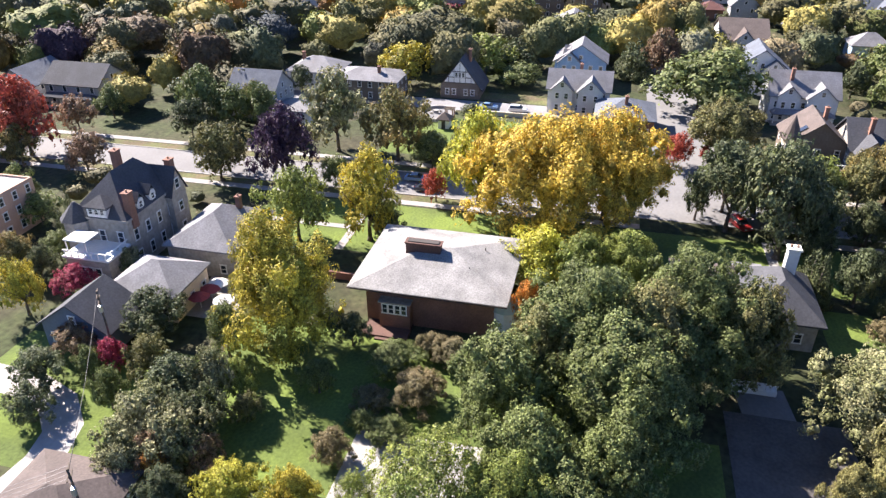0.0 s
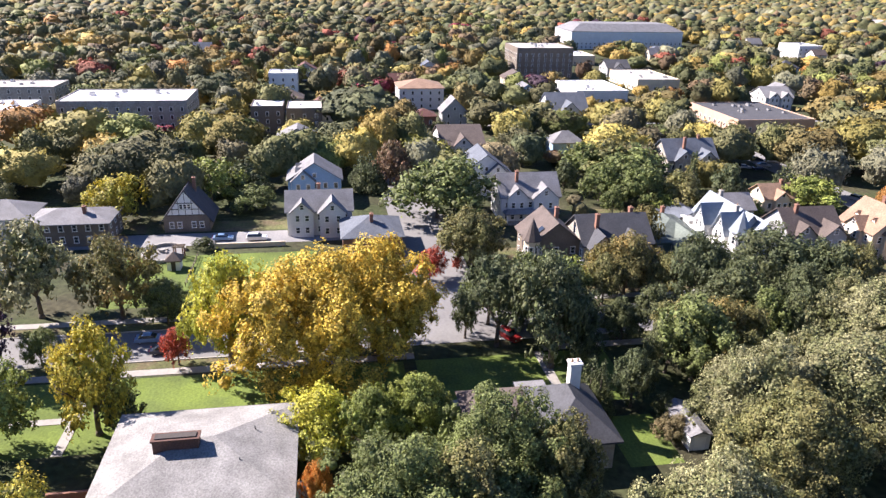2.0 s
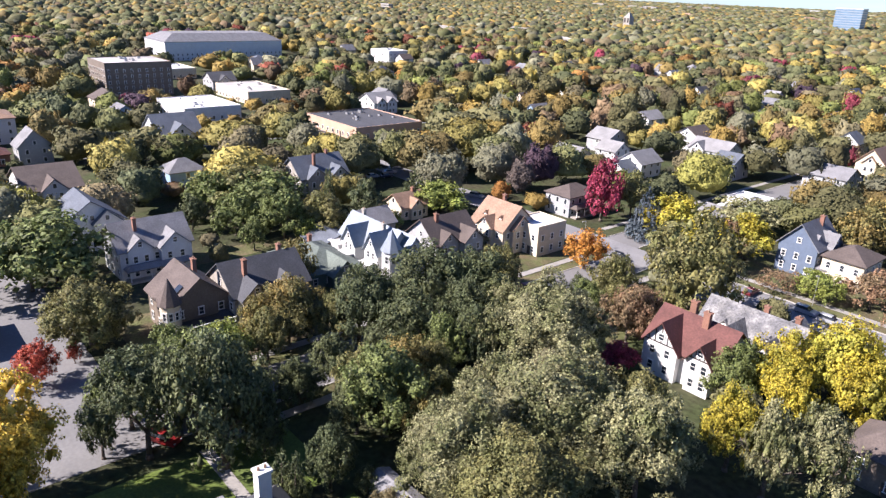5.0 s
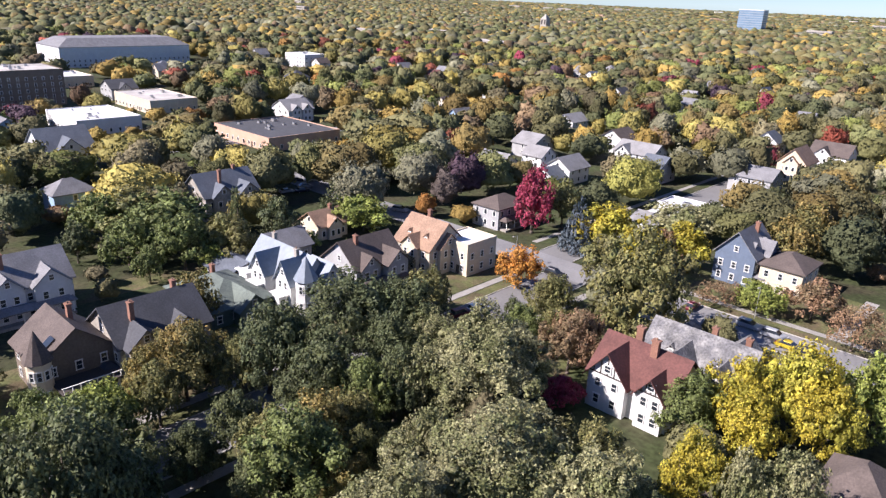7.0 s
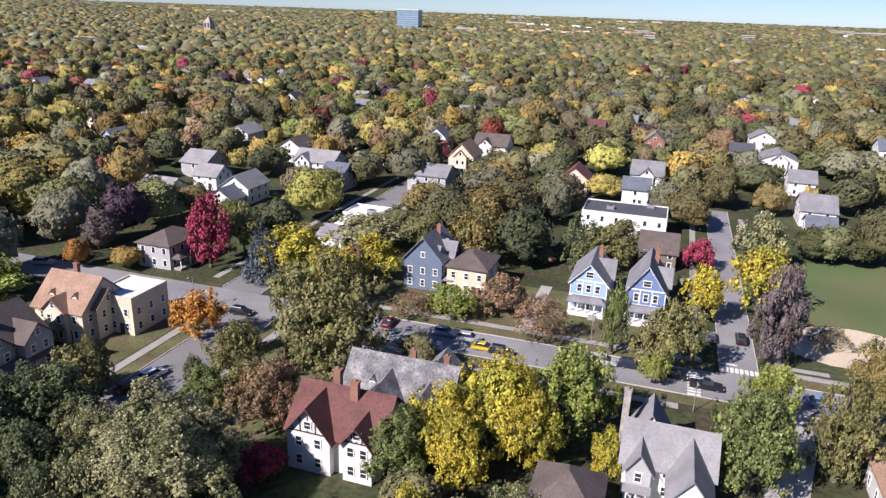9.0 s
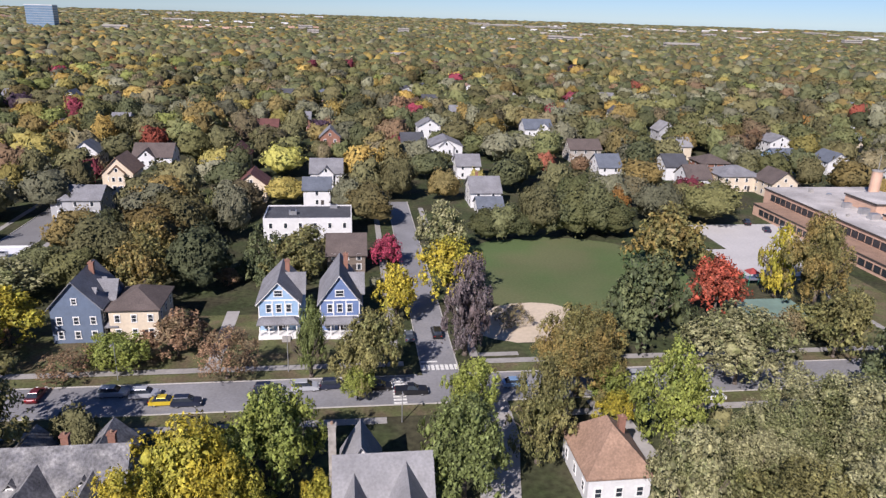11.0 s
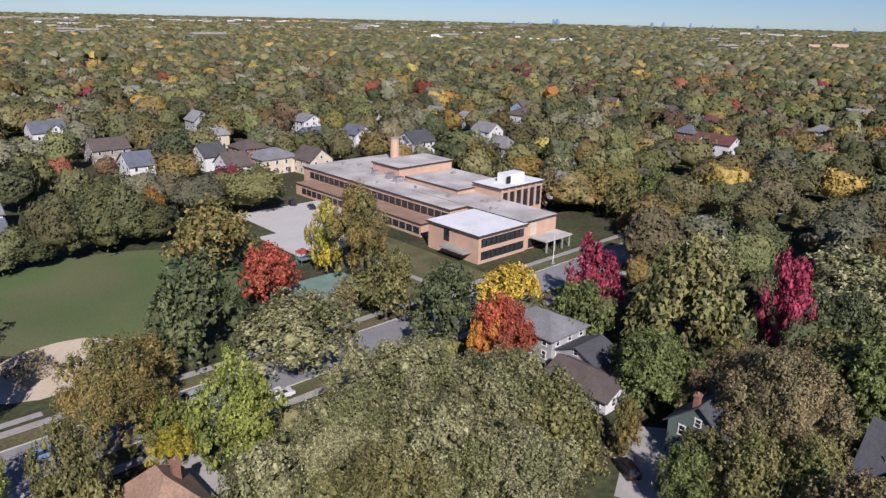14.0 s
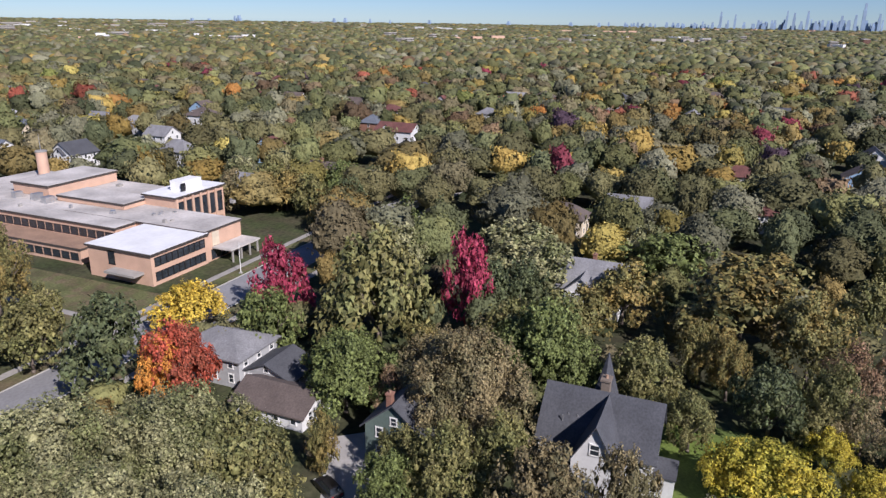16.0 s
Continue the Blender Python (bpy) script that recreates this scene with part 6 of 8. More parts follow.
tree(-96.5, -48.5, 13.2, 6.5, "lime", "round")
tree(-118.2, -61.0, 15.8, 6.7, "purple", "dome", base=0.08)
tree(-115.8, -73.6, 11.5, 5.5, "olive", "round")
tree(-136.0, -56.3, 17.5, 8.3, "sage", "round")
tree(-133.7, -42.0, 15.8, 7.4, "mixed", "round")
tree(-131.0, -33.8, 7.0, 4.3, "green", "round")
tree(-118.9, -50.5, 6.0, 3.5, "green", "round")
tree(-118.7, -120.7, 17.2, 7.9, "red", "round")
tree(-132.9, -119.5, 9.0, 4.8, "rust", "round")
tree(-144.5, -94.0, 13.0, 5.6, "green", "oval")
tree(-135.8, -91.8, 9.0, 5.4, "dark", "round")
tree(-150.8, -84.2, 9.0, 4.4, "olive", "round")
tree(-144.0, -118.3, 8.0, 4.4, "green", "round")
tree(-113.0, -117.9, 9.0, 4.9, "mixed", "round")
tree(-114.0, -103.1, 8.0, 4.9, "rust", "round")
tree(-67.0, -77.3, 9.0, 3.7, "yellow", "round")
tree(-72.9, -73.7, 5.0, 3.3, "crimson", "round")
tree(-75.3, -81.7, 6.0, 2.7, "dark", "round")
tree(-86.9, -86.7, 7.0, 1.5, "dark", "cone")
tree(-67.0, -56.3, 7.0, 5.0, "dark", "round")
tree(-64.9, -44.6, 8.0, 3.1, "green", "round")
tree(-79.8, -69.6, 5.0, 2.8, "sage", "round")
tree(-54.1, -44.3, 8.0, 5.1, "dark", "round")
tree(-56.3, -41.3, 8.0, 3.1, "sage", "round")
tree(-48.0, -45.2, 8.0, 4.8, "sage", "round")
tree(-50.2, -40.7, 7.0, 3.9, "dark", "round")
tree(-44.9, -41.7, 6.0, 3.0, "rust", "round")
tree(-45.8, -37.2, 5.0, 2.8, "rust", "round")
tree(-42.6, -44.6, 6.0, 3.4, "sage", "round")
tree(-40.7, -38.3, 6.0, 3.2, "dark", "round")
tree(-48.6, -61.0, 5.0, 3.1, "dark", "round")
tree(-52.8, -53.4, 6.0, 2.4, "green", "round")
tree(-59.2, -57.6, 5.0, 2.3, "crimson", "round")
tree(-41.0, -30.9, 8.0, 4.2, "lemon", "round")
tree(-41.8, -24.4, 8.0, 3.4, "yellow", "round")
tree(-51.1, -24.8, 4.0, 2.6, "tan", "dome", base=0.02)
tree(-59.6, -23.2, 3.2, 2.8, "tan", "dome", base=0.02)
tree(-61.9, -18.0, 4.5, 3.9, "tan", "dome", base=0.02)
tree(-55.6, -19.6, 2.8, 3.0, "green", "dome", base=0.02)
tree(-56.6, -23.3, 2.5, 2.1, "green", "dome", base=0.02)
tree(-70.3, -15.8, 4.0, 3.5, "tan", "dome", base=0.05)
tree(-44.4, -12.0, 12.0, 5.4, "lime", "open", base=0.30)
tree(-44.1, -4.8, 12.0, 4.0, "lime", "open", base=0.30)
tree(-70.2, 1.2, 17.0, 10.3, "green", "dome", base=0.15)
tree(-59.0, 5.8, 15.0, 9.1, "green", "dome", base=0.10)
tree(-59.2, -7.3, 14.0, 7.6, "green", "dome", base=0.10)
tree(-49.1, -3.5, 13.0, 6.7, "green", "dome", base=0.10)
tree(-50.4, 4.2, 12.0, 5.6, "green", "dome", base=0.10)
tree(-65.5, 33.5, 15.0, 9.6, "sage", "dome", base=0.05)
tree(-55.5, 33.0, 13.0, 6.4, "olive", "dome", base=0.05)
tree(-96.5, 31.5, 9.0, 3.2, "dark", "cone", base=0.05)
tree(-96.3, -103.6, 8.0, 3.8, "green", "round")
tree(-215.7, -31.3, 9.0, 6.3, "dark", "cone", base=0.05)
tree(-192.9, -24.6, 6.0, 6.6, "green", "round")
tree(-269.7, -14.3, 9.0, 5.6, "dark", "cone")
tree(-154.1, -99.7, 11.0, 7.4, "dark", "round")
tree(-144.4, -86.5, 10.0, 5.7, "green", "round")
tree(-146.8, -79.7, 10.0, 5.1, "green", "round")
tree(-174.9, -81.6, 7.0, 3.8, "dark", "round")
tree(-136.9, -35.5, 6.0, 5.4, "green", "dome", base=0.02)
tree(-166.0, -32.6, 3.0, 2.9, "dark", "dome", base=0.02)
tree(-120.6, -74.4, 10.0, 5.4, "olive", "round")
tree(-100.0, -33.9, 6.0, 3.7, "dark", "round")
tree(-211.2, 4.8, 10.0, 4.8, "dark", "cone")
tree(-212.8, 13.0, 12.0, 6.2, "rust", "round")
tree(-116.0, 22.3, 16.2, 7.0, "dark", "round", base=0.30)
tree(-108.2, 29.4, 20.5, 7.7, "dark", "dome", base=0.12)
tree(-115.7, 43.8, 7.0, 3.8, "dark", "round")
tree(-101.5, 50.2, 14.5, 7.5, "green", "round", base=0.25)
tree(-127.9, 80.6, 14.0, 10.2, "dark", "round")
tree(-122.3, 88.3, 13.0, 6.6, "dark", "round")
tree(-136.0, 53.9, 12.0, 6.4, "mixed", "round")
tree(-151.1, 25.2, 12.0, 7.8, "olive", "round")
tree(-181.3, 26.5, 15.0, 13.0, "green", "round")
tree(-147.8, 21.2, 4.0, 1.3, "red", "round")
tree(-94.5, 32.2, 9.5, 2.5, "dark", "cone", base=0.05)
tree(-92.8, 41.2, 4.0, 1.9, "dark", "round")
tree(-88.2, 40.7, 3.5, 3.0, "tan", "dome", base=0.02)
tree(-209.4, 14.3, 13.0, 5.7, "rust", "round")
tree(-207.4, 6.8, 12.0, 5.6, "dark", "cone", base=0.04)
tree(-204.4, 78.2, 13.0, 11.3, "olive", "round")
tree(-199.7, 101.0, 11.0, 2.5, "dark", "cone")
tree(-207.6, 64.0, 8.0, 2.9, "dark", "cone")
tree(-178.1, 125.3, 9.0, 9.1, "lime", "round")
tree(-147.9, 158.4, 17.0, 6.7, "crimson", "round", base=0.12)
tree(-131.9, 156.1, 15.0, 5.6, "blue", "cone", base=0.03)
tree(-126.8, 125.2, 9.5, 5.6, "orange", "round", base=0.15)
tree(-81.9, 61.9, 18.0, 13.1, "sage", "dome", base=0.15)
tree(-83.9, 47.9, 16.0, 9.1, "sage", "dome", base=0.15)
tree(-71.0, 66.6, 16.0, 8.2, "sage", "dome", base=0.15)
tree(-74.2, 47.8, 16.0, 10.4, "olive", "dome", base=0.10)
tree(-100.3, 81.7, 16.0, 12.1, "sage", "dome", base=0.15)
tree(-106.1, 73.9, 12.0, 4.6, "sage", "round")
tree(-67.4, 82.4, 13.0, 4.7, "yellow", "round")
tree(-97.0, 120.4, 20.2, 10.4, "olive", "oval", base=0.10)
tree(-125.1, 159.5, 12.0, 9.6, "yellow", "round")
tree(-108.1, 164.1, 11.0, 7.9, "yellow", "round")
tree(-153.0, 65.0, 11.0, 4.8, "mixed", "round")
tree(-132.9, 52.1, 12.0, 6.6, "mixed", "dome", base=0.10)
tree(-126.6, 62.5, 15.0, 6.5, "dark", "dome", base=0.10)
tree(-125.2, 86.1, 13.0, 7.8, "dark", "dome", base=0.10)
tree(-128.4, 98.5, 10.0, 5.7, "olive", "round")
tree(-115.4, 63.3, 12.0, 7.2, "dark", "round")
tree(-109.5, 67.6, 11.0, 5.1, "green", "round")
tree(-128.8, 37.9, 10.0, 6.6, "lime", "dome")
tree(-124.3, 28.2, 10.0, 4.2, "dark", "round")
tree(-116.2, 34.0, 11.0, 6.8, "dark", "round")
tree(-115.5, 44.3, 8.0, 3.5, "dark", "round")
tree(-107.1, 49.6, 11.0, 4.7, "olive", "round")
tree(-105.3, 55.8, 12.0, 6.4, "mixed", "round")
tree(-99.7, 58.3, 9.0, 4.1, "olive", "round")
tree(-92.3, 62.5, 14.0, 5.0, "sage", "dome", base=0.10)
tree(-98.3, 102.3, 11.0, 5.5, "rust", "round")
tree(-111.0, 113.8, 11.0, 5.4, "olive", "round")
tree(-108.1, 102.5, 9.0, 4.7, "green", "round")
tree(-93.2, 92.7, 5.0, 3.7, "crimson", "round")
tree(-76.2, 99.2, 10.0, 6.1, "green", "round")
tree(-70.7, 105.2, 13.0, 5.5, "yellow", "round")
tree(-64.2, 109.5, 15.0, 7.9, "yellow", "ragged", base=0.02)
tree(-68.1, 99.5, 11.0, 4.9, "yellow", "round")
tree(-60.2, 107.8, 12.0, 4.9, "yellow", "round")
tree(-61.5, 80.9, 14.0, 3.6, "sage", "round")
tree(-56.9, 84.6, 14.0, 4.9, "sage", "round")
tree(-75.9, 73.4, 14.0, 5.9, "olive", "dome", base=0.10)
tree(-87.7, 156.0, 5.5, 5.1, "lime", "round")
tree(-66.8, 148.8, 9.0, 6.2, "rust", "open", base=0.12)
tree(-89.2, 182.6, 14.0, 7.0, "mixed", "oval", base=0.25)
tree(-93.9, 150.7, 5.0, 5.1, "rust", "open", base=0.10)
tree(-194.2, 97.2, 13.2, 2.3, "dark", "cone", base=0.03)
tree(-62.5, 194.0, 13.0, 5.9, "dark", "cone", base=0.05)
tree(-56.6, 208.4, 9.0, 8.0, "olive", "round")
tree(-36.4, 203.4, 8.5, 4.4, "crimson", "dome", base=0.10)
tree(-36.3, 169.9, 11.8, 5.4, "yellow", "round", base=0.18)
tree(-52.4, 148.4, 13.2, 3.0, "green", "oval", base=0.12)
tree(-44.5, 140.3, 6.0, 3.4, "lime", "round")
tree(-73.3, 193.0, 4.0, 3.4, "rust", "round")
tree(-118.8, 185.8, 9.0, 11.3, "sage", "round")
tree(-49.5, 109.0, 8.0, 3.0, "yellow", "round")
tree(-4.7, 129.2, 6.0, 3.2, "yellow", "round")
tree(21.9, 140.3, 14.2, 10.5, "sage", "dome", base=0.20)
tree(20.3, 110.7, 18.0, 11.5, "sage", "dome", base=0.20)
tree(29.8, 101.3, 17.0, 10.3, "sage", "dome", base=0.15)
tree(7.7, 108.3, 16.0, 9.1, "sage", "dome", base=0.15)
tree(15.3, 98.2, 16.0, 10.7, "sage", "dome", base=0.10)
tree(32.2, 94.0, 15.0, 7.6, "olive", "dome", base=0.10)
tree(-4.5, 103.8, 15.0, 6.8, "sage", "dome", base=0.10)
tree(4.8, 96.4, 15.0, 9.9, "olive", "dome", base=0.05)
tree(19.4, 89.7, 15.0, 9.5, "sage", "dome", base=0.05)
tree(49.9, 156.5, 8.0, 7.1, "olive", "round")
tree(40.1, 155.0, 7.0, 3.7, "tan", "round")
tree(93.2, 89.9, 18.0, 5.6, "crimson", "oval", base=0.05)
tree(43.3, 91.3, 8.0, 2.5, "mixed", "oval", base=0.05)
tree(122.6, 87.4, 14.0, 12.5, "sage", "dome")
tree(139.6, 125.9, 13.0, 5.6, "green", "cone", base=0.04)
tree(145.4, 118.8, 13.0, 5.0, "dark", "cone", base=0.04)
tree(40.6, 61.7, 14.0, 6.1, "tan", "dome", base=0.10)
tree(44.3, 53.4, 13.0, 4.1, "tan", "dome", base=0.10)
tree(57.7, 88.1, 9.0, 3.6, "rust", "round")
tree(139.4, 62.8, 12.0, 7.2, "sage", "round")
tree(104.3, 42.5, 17.0, 13.6, "mixed", "oval", base=0.20)
tree(94.6, 32.4, 15.0, 8.0, "mixed", "oval", base=0.20)
tree(87.3, 48.2, 11.0, 4.3, "mixed", "oval", base=0.10)
tree(107.7, 63.8, 12.0, 8.1, "mixed", "round")
tree(132.5, 58.6, 12.0, 10.6, "green", "round")
tree(119.0, 21.9, 12.0, 5.5, "olive", "round")
tree(70.4, 30.7, 6.0, 3.5, "yellow", "round")
tree(59.5, 38.0, 9.0, 7.1, "yellow", "dome", base=0.05)
tree(62.2, 28.0, 7.0, 3.2, "yellow", "round")
tree(89.5, 71.3, 11.0, 6.8, "olive", "round")
tree(58.9, 42.9, 8.0, 4.0, "yellow", "round")
tree(84.2, 26.9, 12.0, 5.6, "rust", "open", base=0.15)
tree(-7.8, 138.4, 16.5, 9.3, "mixed", "dome", base=0.06)
tree(11.4, 155.8, 17.8, 8.9, "dark", "dome", base=0.04)
tree(33.5, 170.2, 13.0, 7.3, "red", "dome", base=0.12)
tree(2.5, 123.6, 15.0, 6.4, "lime", "oval", base=0.04)
tree(-19.1, 120.7, 14.8, 5.2, "olive", "oval", base=0.08)
tree(-27.4, 131.6, 10.8, 4.7, "lime", "oval", base=0.08)
tree(-21.8, 207.9, 15.0, 7.5, "sage", "round")
tree(-24.0, 180.8, 14.5, 7.4, "yellow", "round")
tree(-24.3, 154.8, 19.0, 5.2, "bare", "oval", base=0.08)
tree(48.4, 132.9, 15.5, 8.2, "dark", "dome", base=0.06)
tree(46.8, 148.8, 11.8, 6.1, "olive", "round")
tree(70.0, 137.3, 10.0, 8.0, "gold", "dome", base=0.05)
tree(49.9, 119.3, 13.8, 6.0, "red", "dome", base=0.05)
tree(47.2, 121.4, 11.8, 4.0, "orange", "round")
tree(58.2, 172.0, 20.0, 8.4, "mixed", "ragged", base=0.04, grade=0)
tree(53.0, 179.1, 16.0, 4.6, "yellow", "oval", base=0.05)
tree(33.2, 196.6, 16.8, 11.3, "mixed", "dome", base=0.04)
tree(54.8, 156.6, 10.5, 4.6, "olive", "round")
tree(80.0, 123.1, 15.5, 6.0, "crimson", "oval", base=0.04)
tree(68.3, 117.4, 11.8, 6.1, "green", "oval", base=0.03)
tree(77.2, 100.9, 22.2, 11.3, "olive", "dome", base=0.04)
tree(55.5, 75.5, 18.5, 9.9, "tan", "dome", base=0.08)
tree(76.3, 71.5, 15.5, 8.1, "green", "dome", base=0.05)
tree(57.3, 96.0, 12.5, 7.3, "green", "dome", base=0.05)
tree(-42.9, 144.4, 14.2, 6.7, "olive", "dome", base=0.05)
tree(-56.0, 118.6, 15.2, 7.5, "lime", "dome", base=0.05)
tree(-31.0, 113.2, 15.5, 7.0, "green", "dome", base=0.05)
tree(-67.6, -22.5, 4.0, 4.2, "green", "dome", base=0.03)
tree(-70.8, -29.6, 5.0, 2.8, "dark", "round")
tree(-71.5, -19.1, 3.5, 2.4, "tan", "dome", base=0.03)
tree(45.7, 79.9, 8.0, 4.3, "olive", "dome", base=0.05)
tree(75.1, 55.3, 12.0, 6.6, "olive", "dome", base=0.10)
tree(67.9, 48.2, 9.0, 4.5, "olive", "round")
tree(75.3, 38.1, 12.0, 5.4, "dark", "dome", base=0.10)
tree(78.6, 30.9, 12.0, 5.0, "olive", "round")
tree(84.7, 44.0, 11.0, 4.1, "mixed", "oval", base=0.20)
tree(74.5, 26.9, 9.0, 4.4, "tan", "open", base=0.10)
tree(73.9, 32.5, 7.0, 3.6, "olive", "round")
tree(76.3, 67.1, 10.0, 5.6, "green", "round")
tree(77.0, 75.6, 12.0, 7.2, "green", "dome", base=0.10)
tree(95.4, 86.8, 13.0, 6.2, "dark", "round")
tree(98.2, 81.1, 13.0, 5.1, "dark", "round")
tree(70.9, 88.5, 10.0, 5.7, "mixed", "round")
tree(60.0, 89.0, 9.0, 5.3, "green", "round")
tree(87.4, 110.0, 12.0, 4.6, "olive", "round")
tree(63.4, 100.2, 10.0, 6.9, "green", "dome", base=0.10)
tree(62.1, 81.9, 14.0, 8.7, "tan", "dome", base=0.10)
tree(83.6, 77.4, 12.0, 7.4, "olive", "dome", base=0.10)
tree(111.7, 80.2, 13.0, 8.8, "sage", "dome", base=0.10)
tree(98.1, 68.6, 10.0, 6.2, "mixed", "round")
tree(110.4, 115.8, 14.0, 8.8, "sage", "dome", base=0.05)
tree(37.8, 79.3, 9.0, 4.3, "green", "round")
tree(42.2, 73.1, 12.0, 5.7, "olive", "dome", base=0.10)
tree(46.8, 68.2, 12.0, 5.0, "olive", "dome", base=0.10)
tree(-3.7, 133.9, 8.0, 4.5, "lime", "oval", base=0.05)
tree(0.3, 151.4, 9.0, 6.5, "mixed", "dome", base=0.05)
tree(-134.1, 32.4, 9.0, 4.7, "green", "round")
tree(-134.9, 47.0, 10.0, 3.9, "mixed", "round")
tree(-129.0, 58.9, 10.0, 4.1, "olive", "round")
tree(-115.2, 50.6, 10.0, 4.7, "dark", "round")
tree(-126.5, 67.3, 12.0, 5.1, "dark", "round")
tree(-104.2, 60.2, 11.0, 4.6, "olive", "round")
tree(-116.7, 78.4, 12.0, 5.7, "dark", "round")
tree(-112.8, 85.9, 11.0, 4.9, "sage", "round")
tree(-107.9, 71.5, 12.0, 4.7, "dark", "round")
tree(-191.8, 69.3, 11.0, 6.5, "green", "round")
tree(-200.5, 61.8, 9.0, 4.6, "dark", "round")
tree(-179.7, 68.4, 8.0, 3.7, "green", "round")
tree(-96.0, 53.0, 9.0, 4.0, "mixed", "round")
tree(-104.2, 47.2, 10.0, 4.6, "dark", "round")
tree(-96.1, 37.9, 9.0, 3.7, "dark", "round")
tree(-106.4, 34.1, 8.0, 3.6, "dark", "round")
tree(-119.4, 17.5, 9.0, 2.7, "dark", "round")
tree(-113.0, 77.0, 13.0, 5.4, "dark", "round")
tree(-117.4, 66.6, 13.0, 5.9, "dark", "round")
tree(-115.8, 141.7, 11.0, 6.3, "olive", "round")
tree(-109.7, 150.3, 12.0, 6.6, "yellow", "round")
tree(-102.6, 105.7, 9.0, 5.1, "olive", "round")
tree(-104.0, 86.9, 10.0, 4.5, "sage", "round")
tree(-98.7, 106.5, 10.0, 4.6, "rust", "round")
tree(-84.8, 153.2, 6.0, 5.4, "lime", "round")
tree(-76.8, 158.2, 8.0, 6.8, "rust", "round")
tree(-115.7, 122.6, 6.0, 2.8, "green", "oval", base=0.05)
tree(-115.4, 109.4, 6.0, 2.3, "dark", "oval", base=0.05)
tree(-12.8, 167.7, 4.0, 4.3, "tan", "open", base=0.05)
tree(-69.5, 12.9, 13.0, 6.8, "green", "dome", base=0.10)
tree(-77.4, 20.1, 12.0, 5.4, "green", "dome", base=0.10)
tree(-124.0, 22.6, 12.0, 6.3, "green", "dome", base=0.10)
tree(-125.2, 33.9, 12.0, 7.9, "green", "dome", base=0.10)
tree(-182.5, 22.2, 14.0, 13.3, "green", "dome", base=0.10)
tree(-152.6, 24.9, 11.0, 8.2, "olive", "round")
tree(-128.9, 46.1, 10.0, 4.2, "olive", "round")
tree(-143.9, 14.8, 7.0, 4.3, "red", "round")
tree(-45.0, -6.9, 9.0, 4.1, "lime", "dome", base=0.05)
tree(-45.3, 1.1, 10.0, 5.3, "green", "dome", base=0.05)
tree(-53.6, 26.7, 9.0, 3.0, "olive", "dome", base=0.05)
tree(-61.0, -30.4, 5.0, 2.5, "green", "round")
tree(-57.8, -38.9, 6.0, 2.5, "lime", "round")
tree(-56.6, -58.9, 5.0, 2.2, "green", "round")
tree(-54.5, -36.7, 4.0, 2.1, "olive", "round")
tree(-91.4, -95.3, 6.0, 4.2, "green", "round")
tree(-91.1, -88.5, 8.0, 1.5, "dark", "cone", base=0.04)
tree(-81.3, -83.4, 5.0, 3.4, "green", "round")
tree(-84.9, -80.4, 5.0, 3.0, "olive", "round")
tree(-76.8, -87.1, 7.0, 3.7, "mixed", "round")
tree(-85.3, -75.2, 6.0, 1.9, "dark", "cone", base=0.04)
tree(-58.0, -51.5, 7.0, 3.3, "olive", "round")
tree(-54.1, -63.8, 6.0, 4.0, "dark", "round")
tree(-60.3, -63.4, 5.0, 3.5, "rust", "round")
tree(-45.1, -45.2, 7.0, 4.1, "sage", "dome", base=0.05)
tree(-46.1, -40.1, 8.0, 4.7, "sage", "dome", base=0.05)
tree(-43.4, -41.9, 5.0, 2.2, "orange", "dome", base=0.05)
tree(-43.8, -15.1, 9.0, 5.3, "lime", "open", base=0.25)
tree(-43.5, -19.5, 7.0, 2.6, "lime", "open", base=0.25)
tree(-182.0, 77.4, 13.0, 7.4, "green", "dome", base=0.10)
tree(-178.7, 87.4, 11.0, 7.8, "olive", "dome", base=0.10)
tree(-192.1, 96.8, 14.0, 2.2, "dark", "cone", base=0.04)
tree(-180.7, 101.2, 12.0, 5.9, "dark", "round")
tree(-187.5, 122.4, 12.0, 5.2, "dark", "cone", base=0.10)
tree(-175.0, 104.8, 5.0, 4.0, "lime", "round")
tree(-176.9, 81.1, 6.0, 4.1, "lime", "round")
tree(-130.6, 102.8, 9.0, 2.8, "olive", "oval", base=0.05)
tree(-132.6, 101.9, 7.0, 3.3, "rust", "round")
tree(-144.4, 167.3, 13.0, 7.2, "olive", "round")
tree(-90.6, 196.0, 14.0, 7.7, "mixed", "dome", base=0.10)
tree(-66.7, 197.4, 14.0, 5.8, "dark", "cone", base=0.10)
tree(-58.3, 193.8, 11.0, 8.4, "olive", "dome", base=0.10)
tree(-111.5, 161.4, 9.0, 5.7, "rust", "round")
tree(-186.6, -55.3, 12.0, 8.1, "yellow", "dome", base=0.15)
tree(-199.9, -35.6, 12.0, 9.7, "lime", "dome", base=0.10)
tree(-207.6, -27.3, 11.0, 8.6, "dark", "cone", base=0.05)
tree(-197.0, 81.7, 14.0, 12.9, "green", "dome", base=0.10)
tree(-206.9, 70.2, 12.0, 8.9, "green", "round")

